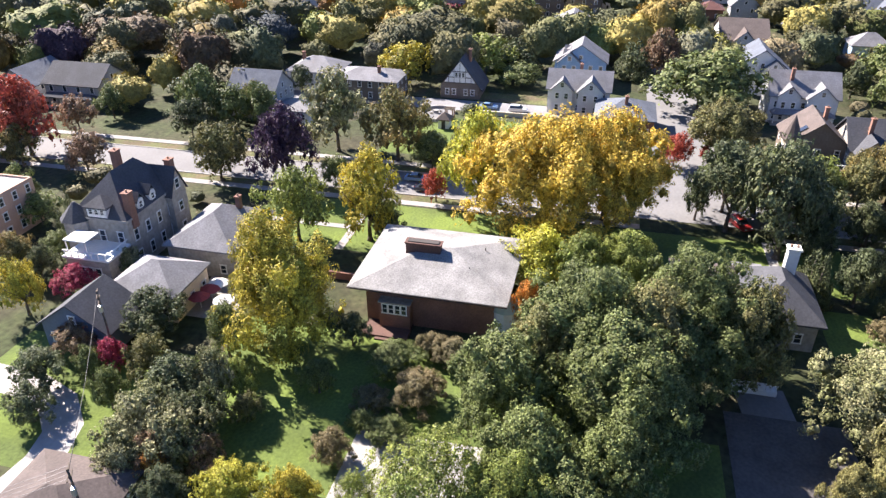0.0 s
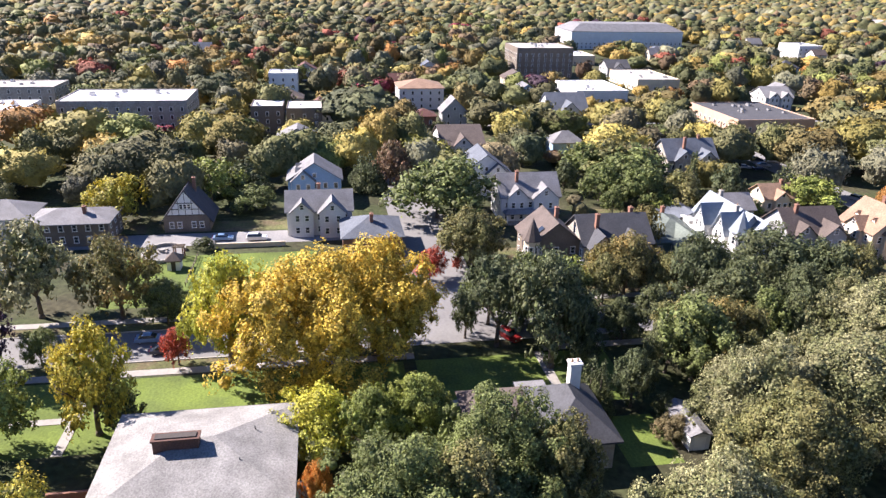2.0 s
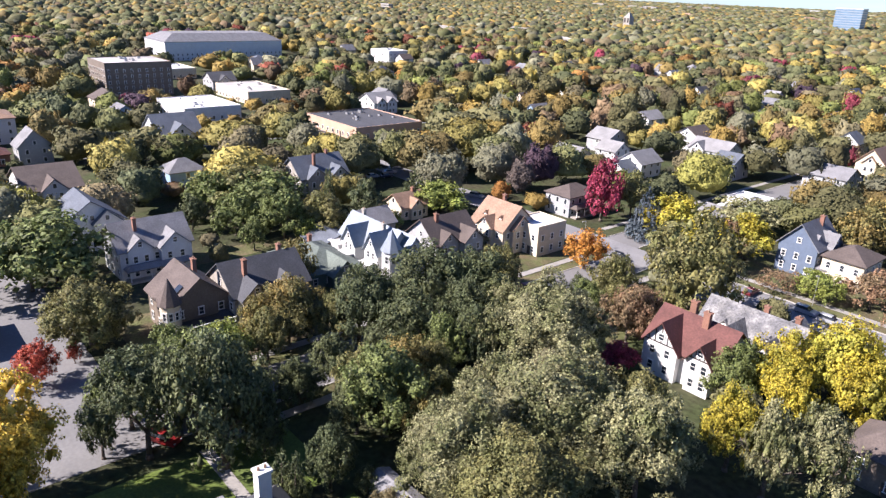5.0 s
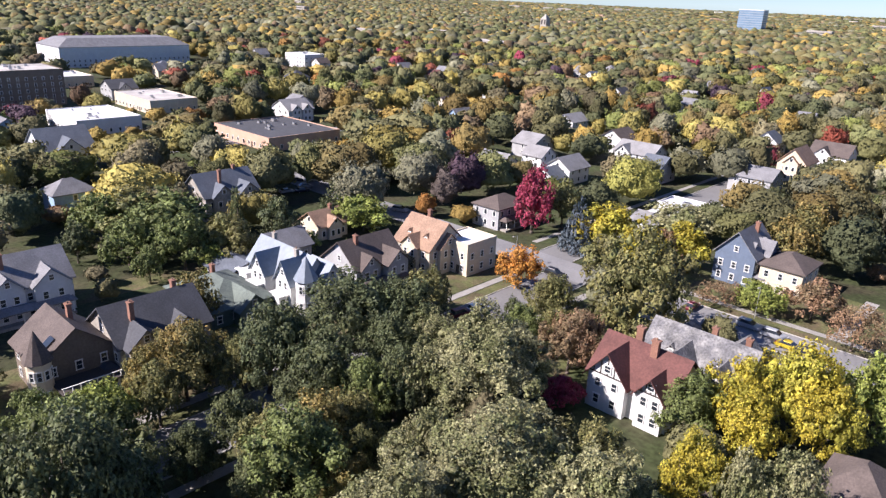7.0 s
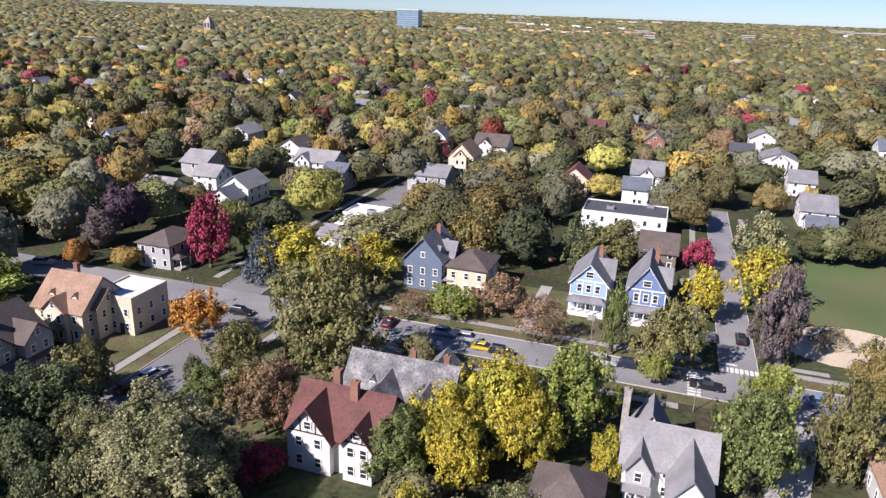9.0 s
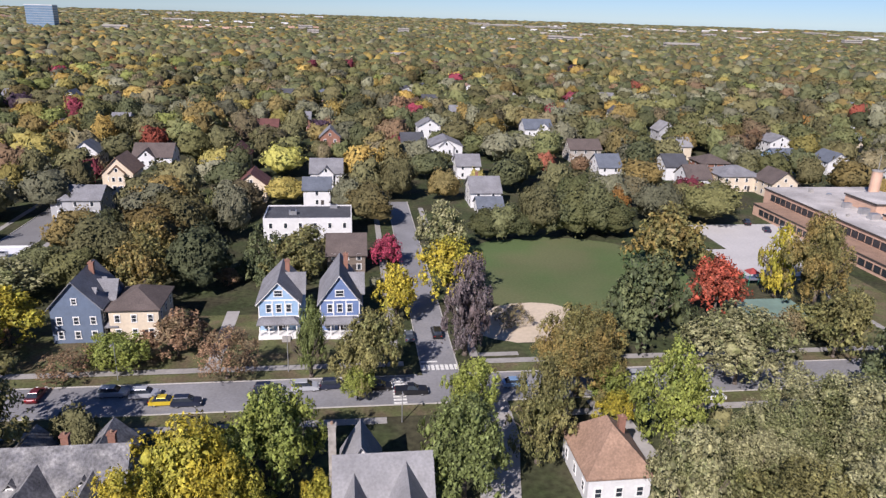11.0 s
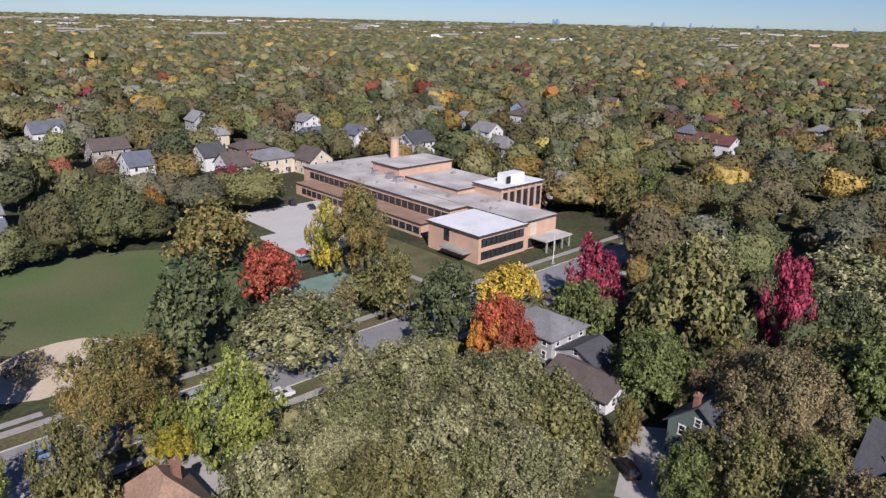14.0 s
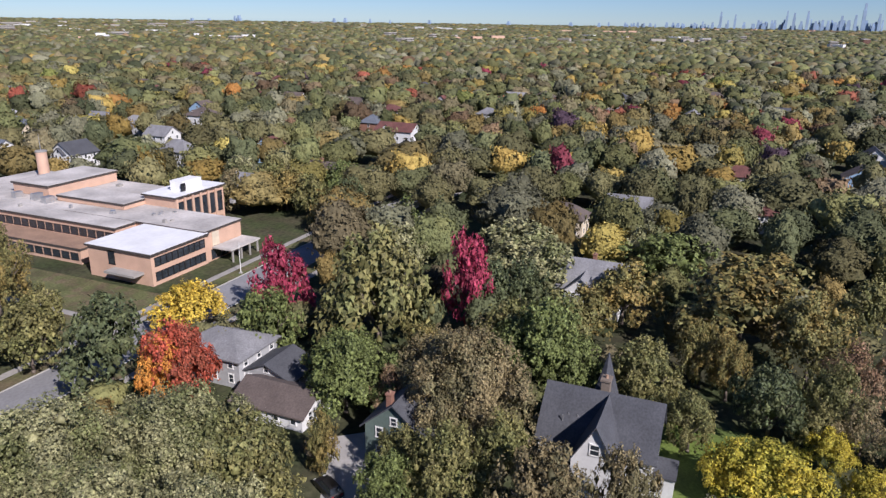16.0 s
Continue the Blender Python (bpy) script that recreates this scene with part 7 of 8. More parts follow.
# Behind the school.
for x, y, high, wide, leaf, form in ((146, 160, 13, 7.0, "olive", "round"), (151, 172, 14, 8.0, "mixed", "dome"), (143, 186, 12, 6.0, "tan", "round"), (158, 182, 14, 8.0, "olive", "dome"),
                                     (150, 150.5, 12, 6.5, "dark", "round"), (164, 160, 14, 8.0, "green", "dome"), (141, 203, 12, 6.0, "olive", "round"), (139, 152, 8, 4.5, "mixed", "round"), (160, 196, 13, 7.5, "sage", "dome")):
    tree(x, y, high, wide, leaf, form, 0.06, "behind the school")

# Trees further off.
grove(-150.4, -118.1, 14.8, 7.3, "yellow")
grove(-165.5, -116.4, 9.0, 4.8, "yellow")
grove(-195.0, -178.2, 14.0, 13.4, "lime")
grove(-192.6, -145.3, 13.0, 13.4, "rust")
grove(-195.2, -115.5, 13.0, 6.3, "sage")
grove(-184.4, -97.2, 13.0, 8.5, "dark")
grove(-180.3, -101.5, 11.0, 7.0, "olive")
grove(-220.3, -131.2, 13.0, 8.4, "yellow")
grove(-243.0, -133.0, 13.0, 10.2, "orange")
grove(-207.7, -105.2, 12.0, 9.7, "blue")
grove(-244.7, -117.5, 12.0, 9.2, "lime")
grove(-261.6, -103.0, 14.5, 13.0, "orange")
grove(-227.2, -60.3, 13.0, 9.5, "lime")
grove(-242.7, -35.6, 13.0, 10.5, "lime")
grove(-267.6, -43.1, 12.0, 9.9, "olive")
grove(-329.9, -37.1, 12.0, 10.7, "yellow")
grove(-291.7, 4.6, 14.0, 17.8, "dark")
grove(-396.9, -119.6, 12.0, 12.9, "red")
grove(-409.7, -98.2, 12.0, 13.3, "lime")
grove(-375.3, 6.4, 11.0, 8.3, "red")
grove(-356.6, 22.2, 9.0, 5.8, "crimson")
grove(-349.2, 58.2, 12.0, 11.2, "green")
grove(-409.4, -60.8, 12.0, 16.5, "dark")
grove(-231.8, 25.1, 9.0, 10.5, "lemon")
grove(-270.7, -60.5, 9.0, 5.6, "crimson")
grove(-283.0, 58.1, 11.0, 9.2, "olive")
grove(-272.6, 70.5, 10.0, 8.9, "olive")
grove(-226.1, 28.0, 10.0, 10.2, "lemon")
grove(-280.2, 11.1, 16.0, 20.0, "dark")
grove(-367.5, 8.2, 12.0, 7.2, "red")
grove(-358.6, 24.4, 9.0, 5.2, "red")
grove(-386.0, 103.0, 12.0, 6.8, "crimson")
grove(-288.6, 58.6, 11.0, 10.2, "olive")
grove(-279.5, 77.4, 11.0, 7.9, "olive")
grove(-274.4, 86.7, 11.0, 8.5, "yellow")
grove(-276.5, 108.4, 11.0, 10.4, "yellow")
grove(-232.8, 101.5, 11.0, 8.6, "tan")
grove(-232.3, 78.9, 6.0, 5.1, "lemon")
grove(-232.2, 68.4, 5.0, 5.7, "rust")
grove(-232.6, 182.2, 13.0, 9.9, "yellow")
grove(-278.6, 204.4, 13.0, 19.2, "mixed")
grove(-230.1, 158.2, 12.0, 11.1, "gold")
grove(-165.5, 150.3, 9.0, 9.6, "gold")
grove(-175.9, 146.2, 7.0, 3.3, "orange")
grove(-93.9, 210.4, 13.0, 9.6, "mixed")
grove(-16.4, 302.8, 14.0, 13.8, "dark")
grove(-40.6, 295.8, 13.0, 10.2, "gold")
grove(-39.9, 242.6, 11.0, 8.8, "mixed")
grove(-70.1, 305.8, 11.0, 9.6, "lemon")
grove(-108.1, 286.4, 12.0, 9.7, "olive")
grove(-79.3, 254.2, 12.0, 10.5, "tan")
grove(-24.5, 356.7, 8.0, 6.9, "crimson")
grove(-136.0, 292.7, 9.0, 4.8, "crimson")
grove(35.2, 236.1, 11.0, 5.0, "orange")
grove(67.4, 239.8, 12.0, 11.6, "green")
grove(-10.7, 317.8, 13.0, 9.7, "green")
grove(34.6, 351.9, 13.0, 14.2, "sage")
grove(19.4, 335.8, 12.0, 9.6, "sage")
grove(31.7, 307.6, 9.0, 4.5, "red")
grove(62.3, 282.9, 11.0, 10.0, "mixed")
grove(35.5, 267.0, 12.0, 10.0, "olive")
grove(90.0, 291.3, 12.0, 7.2, "rust")
grove(68.2, 257.5, 10.0, 6.2, "crimson")
grove(191.7, 243.6, 12.0, 11.8, "orange")
grove(195.5, 231.0, 11.0, 8.4, "yellow")
grove(167.1, 252.3, 13.0, 12.2, "green")
grove(145.1, 176.6, 11.0, 14.5, "mixed")
grove(162.7, 171.9, 12.0, 9.3, "yellow")
grove(136.3, 143.0, 12.0, 8.5, "olive")
grove(211.6, 323.2, 12.0, 10.9, "yellow")
grove(213.1, 350.1, 10.0, 10.0, "green")
grove(148.3, 99.4, 14.0, 11.6, "sage")
grove(134.9, 143.2, 12.0, 9.1, "mixed")
grove(205.2, 159.0, 13.0, 14.3, "mixed")
grove(184.8, 130.9, 12.0, 7.7, "tan")
grove(172.2, 115.1, 11.0, 8.0, "olive")
grove(248.1, 70.5, 13.0, 11.5, "gold")
grove(196.5, 85.5, 11.0, 7.2, "olive")
grove(168.7, 73.9, 7.0, 3.9, "crimson")
grove(199.6, 32.4, 14.0, 14.8, "olive")
grove(163.8, 17.8, 13.0, 8.6, "dark")
grove(177.7, 46.8, 13.0, 8.9, "sage")
grove(166.8, 47.4, 10.0, 10.1, "dark")
grove(168.9, 64.4, 9.0, 7.3, "sage")
grove(-7.7, 224.3, 14.8, 7.3, "green")
grove(-2.5, 224.7, 16.8, 7.4, "dark")
grove(2.8, 225.2, 12.2, 7.5, "green")
grove(8.1, 225.6, 14.8, 7.5, "olive")
grove(13.6, 226.1, 12.2, 7.6, "dark")
grove(19.3, 226.6, 12.8, 7.7, "green")
grove(25.0, 227.1, 14.8, 7.8, "dark")
grove(30.8, 227.6, 10.0, 7.9, "green")
grove(-203.7, 85.6, 12.0, 6.6, "tan")
grove(-262.4, 80.4, 12.0, 8.8, "olive")
grove(-267.2, 102.2, 12.0, 8.6, "yellow")
grove(-231.3, 79.9, 6.0, 5.6, "lime")
grove(-203.1, 110.4, 11.0, 6.5, "sage")
grove(-195.3, 102.1, 11.0, 6.1, "yellow")
grove(-231.1, 68.5, 5.0, 6.1, "rust")
grove(-204.3, 110.8, 12.0, 7.4, "yellow")
grove(-219.6, 122.9, 13.0, 8.1, "olive")
grove(-220.9, 140.6, 13.0, 7.0, "green")
grove(-224.2, 153.1, 14.0, 8.3, "olive")
grove(-189.7, 133.9, 13.0, 8.6, "sage")
grove(-216.4, 166.2, 15.0, 10.4, "yellow")
grove(-207.3, 147.6, 14.0, 7.8, "mixed")
grove(-188.5, 155.7, 14.0, 7.7, "sage")
grove(-177.4, 155.3, 11.0, 5.0, "bare")
grove(-181.0, 178.7, 13.0, 10.1, "green")
grove(-179.7, 191.1, 13.0, 8.6, "mixed")
grove(-180.9, 168.5, 13.0, 6.2, "purple")
grove(-142.1, 180.7, 14.0, 9.2, "dark")
grove(-143.9, 203.4, 13.0, 9.2, "lemon")
grove(-117.0, 200.3, 13.0, 7.6, "dark")
grove(-101.6, 198.1, 13.0, 8.9, "olive")
grove(-89.7, 220.2, 14.0, 9.4, "olive")
grove(-77.5, 226.2, 15.0, 5.9, "sage")
grove(-66.2, 266.0, 13.0, 11.5, "yellow")
grove(-217.4, -55.4, 14.0, 15.0, "olive")
grove(-240.3, -33.5, 14.0, 13.5, "yellow")
grove(-284.9, 6.4, 16.0, 16.7, "dark")
grove(-260.6, 18.1, 12.0, 8.3, "mixed")
grove(-280.2, 106.3, 12.0, 13.3, "yellow")
grove(-299.1, 136.4, 12.0, 11.8, "mixed")
grove(-273.1, 137.7, 11.0, 8.5, "olive")
grove(-263.2, 82.5, 13.0, 13.4, "lime")
grove(-223.5, 86.0, 13.0, 11.6, "yellow")
grove(-214.2, 148.1, 15.0, 13.0, "mixed")
grove(-245.1, 186.0, 14.0, 13.9, "olive")
grove(-243.1, 202.4, 14.0, 16.4, "olive")
grove(-332.5, -85.4, 13.0, 14.4, "yellow")
grove(-338.1, -50.6, 14.0, 17.6, "dark")
grove(-399.8, -76.4, 12.0, 17.6, "orange")
grove(-253.0, -82.1, 14.0, 13.6, "yellow")
grove(-249.3, -67.5, 13.0, 10.3, "lime")
grove(-246.4, -43.7, 14.0, 11.2, "yellow")
grove(-231.1, -108.5, 13.0, 11.6, "olive")
grove(-180.3, -114.3, 13.0, 10.0, "mixed")
grove(-215.4, -134.3, 14.0, 10.9, "yellow")
grove(-184.7, -106.6, 12.0, 7.9, "green")
grove(-270.9, -14.4, 14.0, 10.0, "yellow")
grove(-255.6, -0.0, 15.0, 12.5, "dark")
grove(-230.5, 28.1, 13.0, 11.3, "olive")


# ---- cars ----
PAINT = {n: material("car_" + n, c, 0.28, 0.2, vary=0.03, gloss=0.6) for n, c in (
    ("silver", (0.42, 0.43, 0.45)), ("white", (0.75, 0.75, 0.75)), ("black", (0.018, 0.018, 0.020)), ("navy", (0.022, 0.028, 0.05)), ("grey", (0.13, 0.15, 0.17)),
    ("yellow", (0.62, 0.45, 0.03)), ("maroon", (0.12, 0.015, 0.02)), ("blue", (0.20, 0.32, 0.48)), ("red", (0.33, 0.03, 0.03)))}
head_lens = material("lamp_lens", (0.7, 0.7, 0.68), 0.2, vary=0.02)
tail_lens = material("tail_lens", (0.35, 0.02, 0.02), 0.25, vary=0.02)
CARS = {}


def car_meshes(kind):
    if kind in CARS:
        return CARS[kind]
    tall = {"car": 1.46, "suv": 1.72, "pickup": 1.80}[kind]
    belt = {"car": 0.92, "suv": 1.05, "pickup": 1.10}[kind]
    long = {"car": 2.3, "suv": 2.35, "pickup": 2.8}[kind]
    body = Shape()
    line = [(-long, 0.32), (-long, belt - 0.16), (-long + 0.12, belt - 0.02), (-1.25, belt + 0.02), (1.1, belt), (long - 0.35, belt - 0.14), (long - 0.06, belt - 0.34), (long, 0.34)]
    inner = [(x * 0.985, z) for x, z in line]
    body.solid([(x, 0.92, z) for x, z in line], [(x, 0.98, z * 0.98 + 0.005) for x, z in inner])
    body.solid([(x, -0.92, z) for x, z in line], [(x, 0.92, z) for x, z in line])
    body.solid([(x, -0.98, z * 0.98 + 0.005) for x, z in inner], [(x, -0.92, z) for x, z in line])
    back = {"car": (-1.75, -1.05), "suv": (-2.2, -1.9), "pickup": (-0.75, -0.65)}[kind]
    low = [(back[0], -0.84, belt), (1.15, -0.84, belt), (1.15, 0.84, belt), (back[0], 0.84, belt)]
    high = [(back[1], -0.66, tall - 0.07), (0.38, -0.66, tall - 0.07), (0.38, 0.66, tall - 0.07), (back[1], 0.66, tall - 0.07)]
    cabin = Shape().solid(low, high)
    lid = Shape().solid([(x * 1.02, y * 1.03, z) for x, y, z in high], [(x * 0.97, y * 0.95, tall) for x, y, z in high])
    wheel = Shape().tube((0, -0.12, 0), (0, 0.12, 0), 0.34, 0.34, 14)
    rim = Shape().tube((0, -0.135, 0), (0, 0.135, 0), 0.20, 0.20, 10)
    CARS[kind] = [s.mesh(n, m) for n, s, m in (("body", body, PAINT["silver"]), ("cabin_glass", cabin, glass), ("roof_panel", lid, PAINT["silver"]), ("wheel", wheel, tyre), ("rim", rim, steel),
                  ("headlight", Shape().box(0, 0, 0, 0.12, 0.34, 0.14), head_lens), ("tail_light", Shape().box(0, 0, 0, 0.10, 0.26, 0.18), tail_lens))] + [long]
    return CARS[kind]


def car(x, y, turn, colour, kind="car"):
    body, cabin, lid, wheel, rim, head, tail, long = car_meshes(kind)
    words = {"car": "saloon car", "suv": "estate car", "pickup": "pickup truck"}[kind]
    root = thing("car", pose(x, y, 0.034, 0, 0, turn), colour + " painted " + words + " parked on asphalt", "car", "cars in the streets")
    for name, me in (("body", body), ("roof_panel", lid)):
        ob = part(name, me, None, root)
        ob.material_slots[0].link, ob.material_slots[0].material = "OBJECT", PAINT[colour]
    part("cabin_glass", cabin, None, root)
    for sx in (-long * 0.6, long * 0.62):
        for sy in (-0.84, 0.84):
            w = part("wheel", wheel, None, root, at=pose(sx, sy, 0.34))
            part("rim", rim, None, w)
    for sy in (-0.66, 0.66):
        part("headlight", head, None, root, at=pose(long - 0.05, sy, 0.6))
        part("tail_light", tail, None, root, at=pose(-long, sy, 0.7))


# ---- poles, wires, landmarks ----
def street_lamp(x, y, h):
    root = thing("street_lamp", pose(x, y, 0), "slim grey street lamp on the pavement edge", "street lamp", "street lamps")
    part("pole", Shape().tube((0, 0, 0), (0, 0, h), 0.09, 0.06, 8), steel, root)
    part("arm", Shape().tube((0, 0, h), (0, -1.1, h + 0.15), 0.05, 0.04, 7), steel, root)
    part("lamp_head", Shape().box(0, -1.3, h + 0.08, 0.28, 0.6, 0.14), concrete, root)


def flag_pole(x, y, h):
    root = thing("flag_pole", pose(x, y, 0), "bare pale flag pole by the school", "flag pole")
    part("pole", Shape().tube((0, 0, 0), (0, 0, h), 0.10, 0.05, 9), paint_white, root)
    part("base", Shape().box(0, 0, 0, 0.7, 0.7, 0.3), concrete, root)


def utility_pole(x, y, h):
    root = thing("utility_pole", pose(x, y, 0), "weathered wooden utility pole with crossarms", "utility pole", "utility poles")
    part("pole", Shape().tube((0, 0, 0), (0, 0, h), 0.17, 0.11, 9), bark, root)
    for z in (h - 0.5, h - 1.4):
        arm = part("crossarm", Shape().box(0, 0, z, 2.4, 0.12, 0.14, 0.6), bark, root)
    part("transformer", Shape().tube((0.3, 0.2, h - 2.9), (0.3, 0.2, h - 2.0), 0.26, 0.26, 10), steel, root, "grey transformer can")


def wires(a, b, z):
    s = Shape()
    for k in (-0.9, -0.3, 0.3, 0.9):
        pts = []
        for i in range(13):
            u = i / 12
            pts.append((a[0] + (b[0] - a[0]) * u + k * 0.8, a[1] + (b[1] - a[1]) * u + k * 0.5, z - 0.9 * 4 * u * (1 - u) * 0.7))
        for p, q in zip(pts, pts[1:]):
            s.tube(p, q, 0.018, 0.018, 4)
    piece("overhead_wires", s, dark_metal, "sagging overhead wires between the poles", "wires")


def far_block(name, x, y, top, wide, wall, roof, label, deep=None):
    far = math.hypot(x + 30, y - 30)
    top += 5 if far > 1200 else 0
    root = thing(name, pose(x, y, rise(x, y)), label, "building", "far buildings")
    deep = deep or min(wide * 0.4, 16)
    part("wall", Shape().box(0, 0, 0, wide, deep, top), WALL[wall], root)
    part("roof", Shape().box(0, 0, top, wide + 0.6, deep + 0.6, 0.5), ROOF[roof], root)
    rows = max(1, int((top - 1) / 4))
    for k in range(rows):
        part("window_band", Shape().box(0, 0, 1.6 + k * (top - 1) / rows, wide + 0.12, deep + 0.12, 1.4), glass, root)


def block(x, y, top, wide):
    far_block("far_building", x, y, top, wide, "stone", "gravel", "pale flat-roofed building among far trees")


def brick_block(x, y, top, wide):
    far_block("far_building", x, y, top, wide, "brick", "gravel", "red brick building among far trees")


def office_tower(x, y, top, wide):
    root = thing("office_tower", pose(x, y, rise(x, y)), "glass office tower above the far woods", "building")
    part("wall", Shape().box(0, 0, 0, wide, wide * 0.5, top), material("blue_glass", (0.16, 0.24, 0.32), 0.2, vary=0.1, scale=0.1), root)
    for k in range(9):
        part("floor_band", Shape().box(0, 0, top * (k + 1) / 10, wide + 0.5, wide * 0.5 + 0.5, 0.8), WALL["grey"], root)
    part("roof", Shape().box(0, 0, top, wide + 1, wide * 0.5 + 1, 1.5), WALL["white"], root)


def church_tower(x, y, top, wide):
    root = thing("church_tower", pose(x, y, 0), "pale stone church tower above far trees", "church")
    part("shaft", Shape().box(0, 0, 0, wide, wide, top * 0.78), WALL["stone"], root)
    k = wide / 2
    part("spire", Shape().solid([(-k, -k, top * 0.78), (k, -k, top * 0.78), (k, k, top * 0.78), (-k, k, top * 0.78)], [(-0.8, -0.8, top), (0.8, -0.8, top), (0.8, 0.8, top), (-0.8, 0.8, top)]), WALL["stone"], root)
    for q in (-0.25, 0.25):
        part("louvre", Shape().box(q * wide, -k - 0.1, top * 0.55, wide * 0.25, 0.3, top * 0.2), WALL["dark"], root)


# Distance haze is mixed into this pale blue-grey tower colour.
haze_blue = material("hazed_tower", (0.27, 0.36, 0.48), 0.5, vary=0.15, scale=0.02)


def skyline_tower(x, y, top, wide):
    root = thing("skyscraper", pose(x, y, 0), "distant skyscraper on the horizon with haze in its blue-grey colour", "skyscraper", "city skyline")
    part("shaft", Shape().box(0, 0, 0, wide, wide, top * 0.8), haze_blue, root)
    part("setback", Shape().box(0, 0, top * 0.8, wide * 0.7, wide * 0.7, top * 0.2), haze_blue, root)
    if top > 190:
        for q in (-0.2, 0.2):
            part("mast", Shape().tube((q * wide, 0, top), (q * wide, 0, top + 25), 1.2, 0.5, 6), haze_blue, root)



car(-84.1, 144.4, 0, "silver", "suv")
car(-78.9, 143.6, 0, "silver", "suv")
car(-75.3, 141.1, 0, "yellow", "car")
car(-172.0, -29.4, 90, "blue", "car")
car(-171.2, -21.7, 90, "white", "suv")
car(-124.8, -35.6, 90, "blue", "car")
car(15.1, 135.7, 0, "white", "suv")
car(82.0, 230.6, 70, "navy", "car")
car(87.5, 230.7, 70, "silver", "car")
car(79.8, 238.3, 70, "black", "suv")
car(-59.3, 143.7, 0, "navy", "suv")
car(-53.2, 144.0, 0, "silver", "suv")
car(-48.3, 144.3, 0, "navy", "suv")
car(-40.9, 143.3, 0, "black", "car")
car(-35.5, 141.4, 0, "black", "pickup")
car(-34.2, 162.5, 90, "grey", "car")
car(-28.6, 163.7, 90, "black", "suv")
car(-36.7, 210.4, 90, "black", "car")
car(-17.4, 142.7, 0, "blue", "car")
car(-124.7, 109.9, 80, "white", "suv")
car(-125.6, 105.5, 80, "maroon", "suv")
car(-125.7, 137.6, 0, "black", "suv")
car(-120.6, -32.3, 90, "navy", "car")
car(-118.4, 25.1, 30, "red", "suv")
car(-184.6, 144.5, 20, "silver", "suv")
car(-227.5, 145.1, 80, "white", "car")
car(-218.7, 134.9, 80, "navy", "car")
car(-262.0, 134.1, 80, "silver", "car")
car(4.8, 143.8, 0, "silver", "car")
car(2.4, 135.0, 0, "white", "car")
car(40.3, 88.5, 60, "black", "suv")
car(-96.0, 144.6, 90, "maroon", "car")
car(-220.9, 130.7, 80, "silver", "car")
car(-222.6, 138.9, 70, "silver", "car")
car(-230.1, 140.9, 70, "navy", "car")
car(-71.7, 140.5, 0, "navy", "suv")
street_lamp(-84.9, 149.6, 7)
street_lamp(-56.5, 150.6, 7)
street_lamp(-37.7, 132.7, 5.5)
flag_pole(99.6, 148.8, 7.5)
street_lamp(-136.3, 136.6, 7)
church_tower(-776, 1032, 34.8, 12.0)
office_tower(-723, 1793, 52.2, 57.9)
block(-592, 662, 11.5, 72.1)
block(-767, 768, 11.5, 48.2)
block(-801, 651, 11.5, 45.4)
block(-1027, 627, 11.5, 32.2)
block(581, 3092, 11.5, 133.6)
block(744, 2997, 11.5, 149.4)
block(9, 965, 11.5, 34.0)
block(547, 3373, 11.5, 96.8)
block(650, 3200, 11.5, 117.4)
block(29, 973, 11.5, 36.2)
block(656, 1517, 11.5, 74.8)
block(2010, 3079, 11.5, 111.8)
block(2837, 2574, 11.5, 138.5)
block(2050, 168, 11.5, 105.3)
block(3514, 2328, 11.5, 127.0)
block(1829, 2542, 11.5, 82.1)
block(2328, 2335, 11.5, 97.3)
block(1287, 1445, 11.5, 48.5)
block(-748, 648, 11.5, 42.2)
block(-552, 1739, 11.5, 52.6)
block(479, 1758, 11.5, 68.9)
block(-986, 585, 11.5, 48.9)
block(-622, 2607, 11.5, 75.8)
brick_block(2225, -221, 15, 84.7)
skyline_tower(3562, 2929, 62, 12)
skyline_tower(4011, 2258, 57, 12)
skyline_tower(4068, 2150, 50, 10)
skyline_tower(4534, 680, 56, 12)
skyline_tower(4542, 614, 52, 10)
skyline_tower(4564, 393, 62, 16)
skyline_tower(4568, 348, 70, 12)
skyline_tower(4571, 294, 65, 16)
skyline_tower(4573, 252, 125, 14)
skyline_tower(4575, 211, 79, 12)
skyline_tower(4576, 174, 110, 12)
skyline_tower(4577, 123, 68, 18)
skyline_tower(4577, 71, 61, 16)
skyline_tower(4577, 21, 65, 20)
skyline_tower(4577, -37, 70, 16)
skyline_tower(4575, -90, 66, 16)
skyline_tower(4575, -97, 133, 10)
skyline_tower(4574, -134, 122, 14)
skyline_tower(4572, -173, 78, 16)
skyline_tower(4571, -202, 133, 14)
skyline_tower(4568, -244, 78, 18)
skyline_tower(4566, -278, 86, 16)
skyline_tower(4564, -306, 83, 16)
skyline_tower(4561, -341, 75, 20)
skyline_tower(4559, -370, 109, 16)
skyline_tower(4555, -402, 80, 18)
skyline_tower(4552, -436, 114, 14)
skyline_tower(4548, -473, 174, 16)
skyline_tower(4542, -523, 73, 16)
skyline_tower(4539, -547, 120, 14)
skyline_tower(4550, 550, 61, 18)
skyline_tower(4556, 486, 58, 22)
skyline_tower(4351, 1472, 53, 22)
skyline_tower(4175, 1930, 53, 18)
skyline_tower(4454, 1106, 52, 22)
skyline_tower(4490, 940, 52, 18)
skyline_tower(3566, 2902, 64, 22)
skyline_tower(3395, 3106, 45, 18)
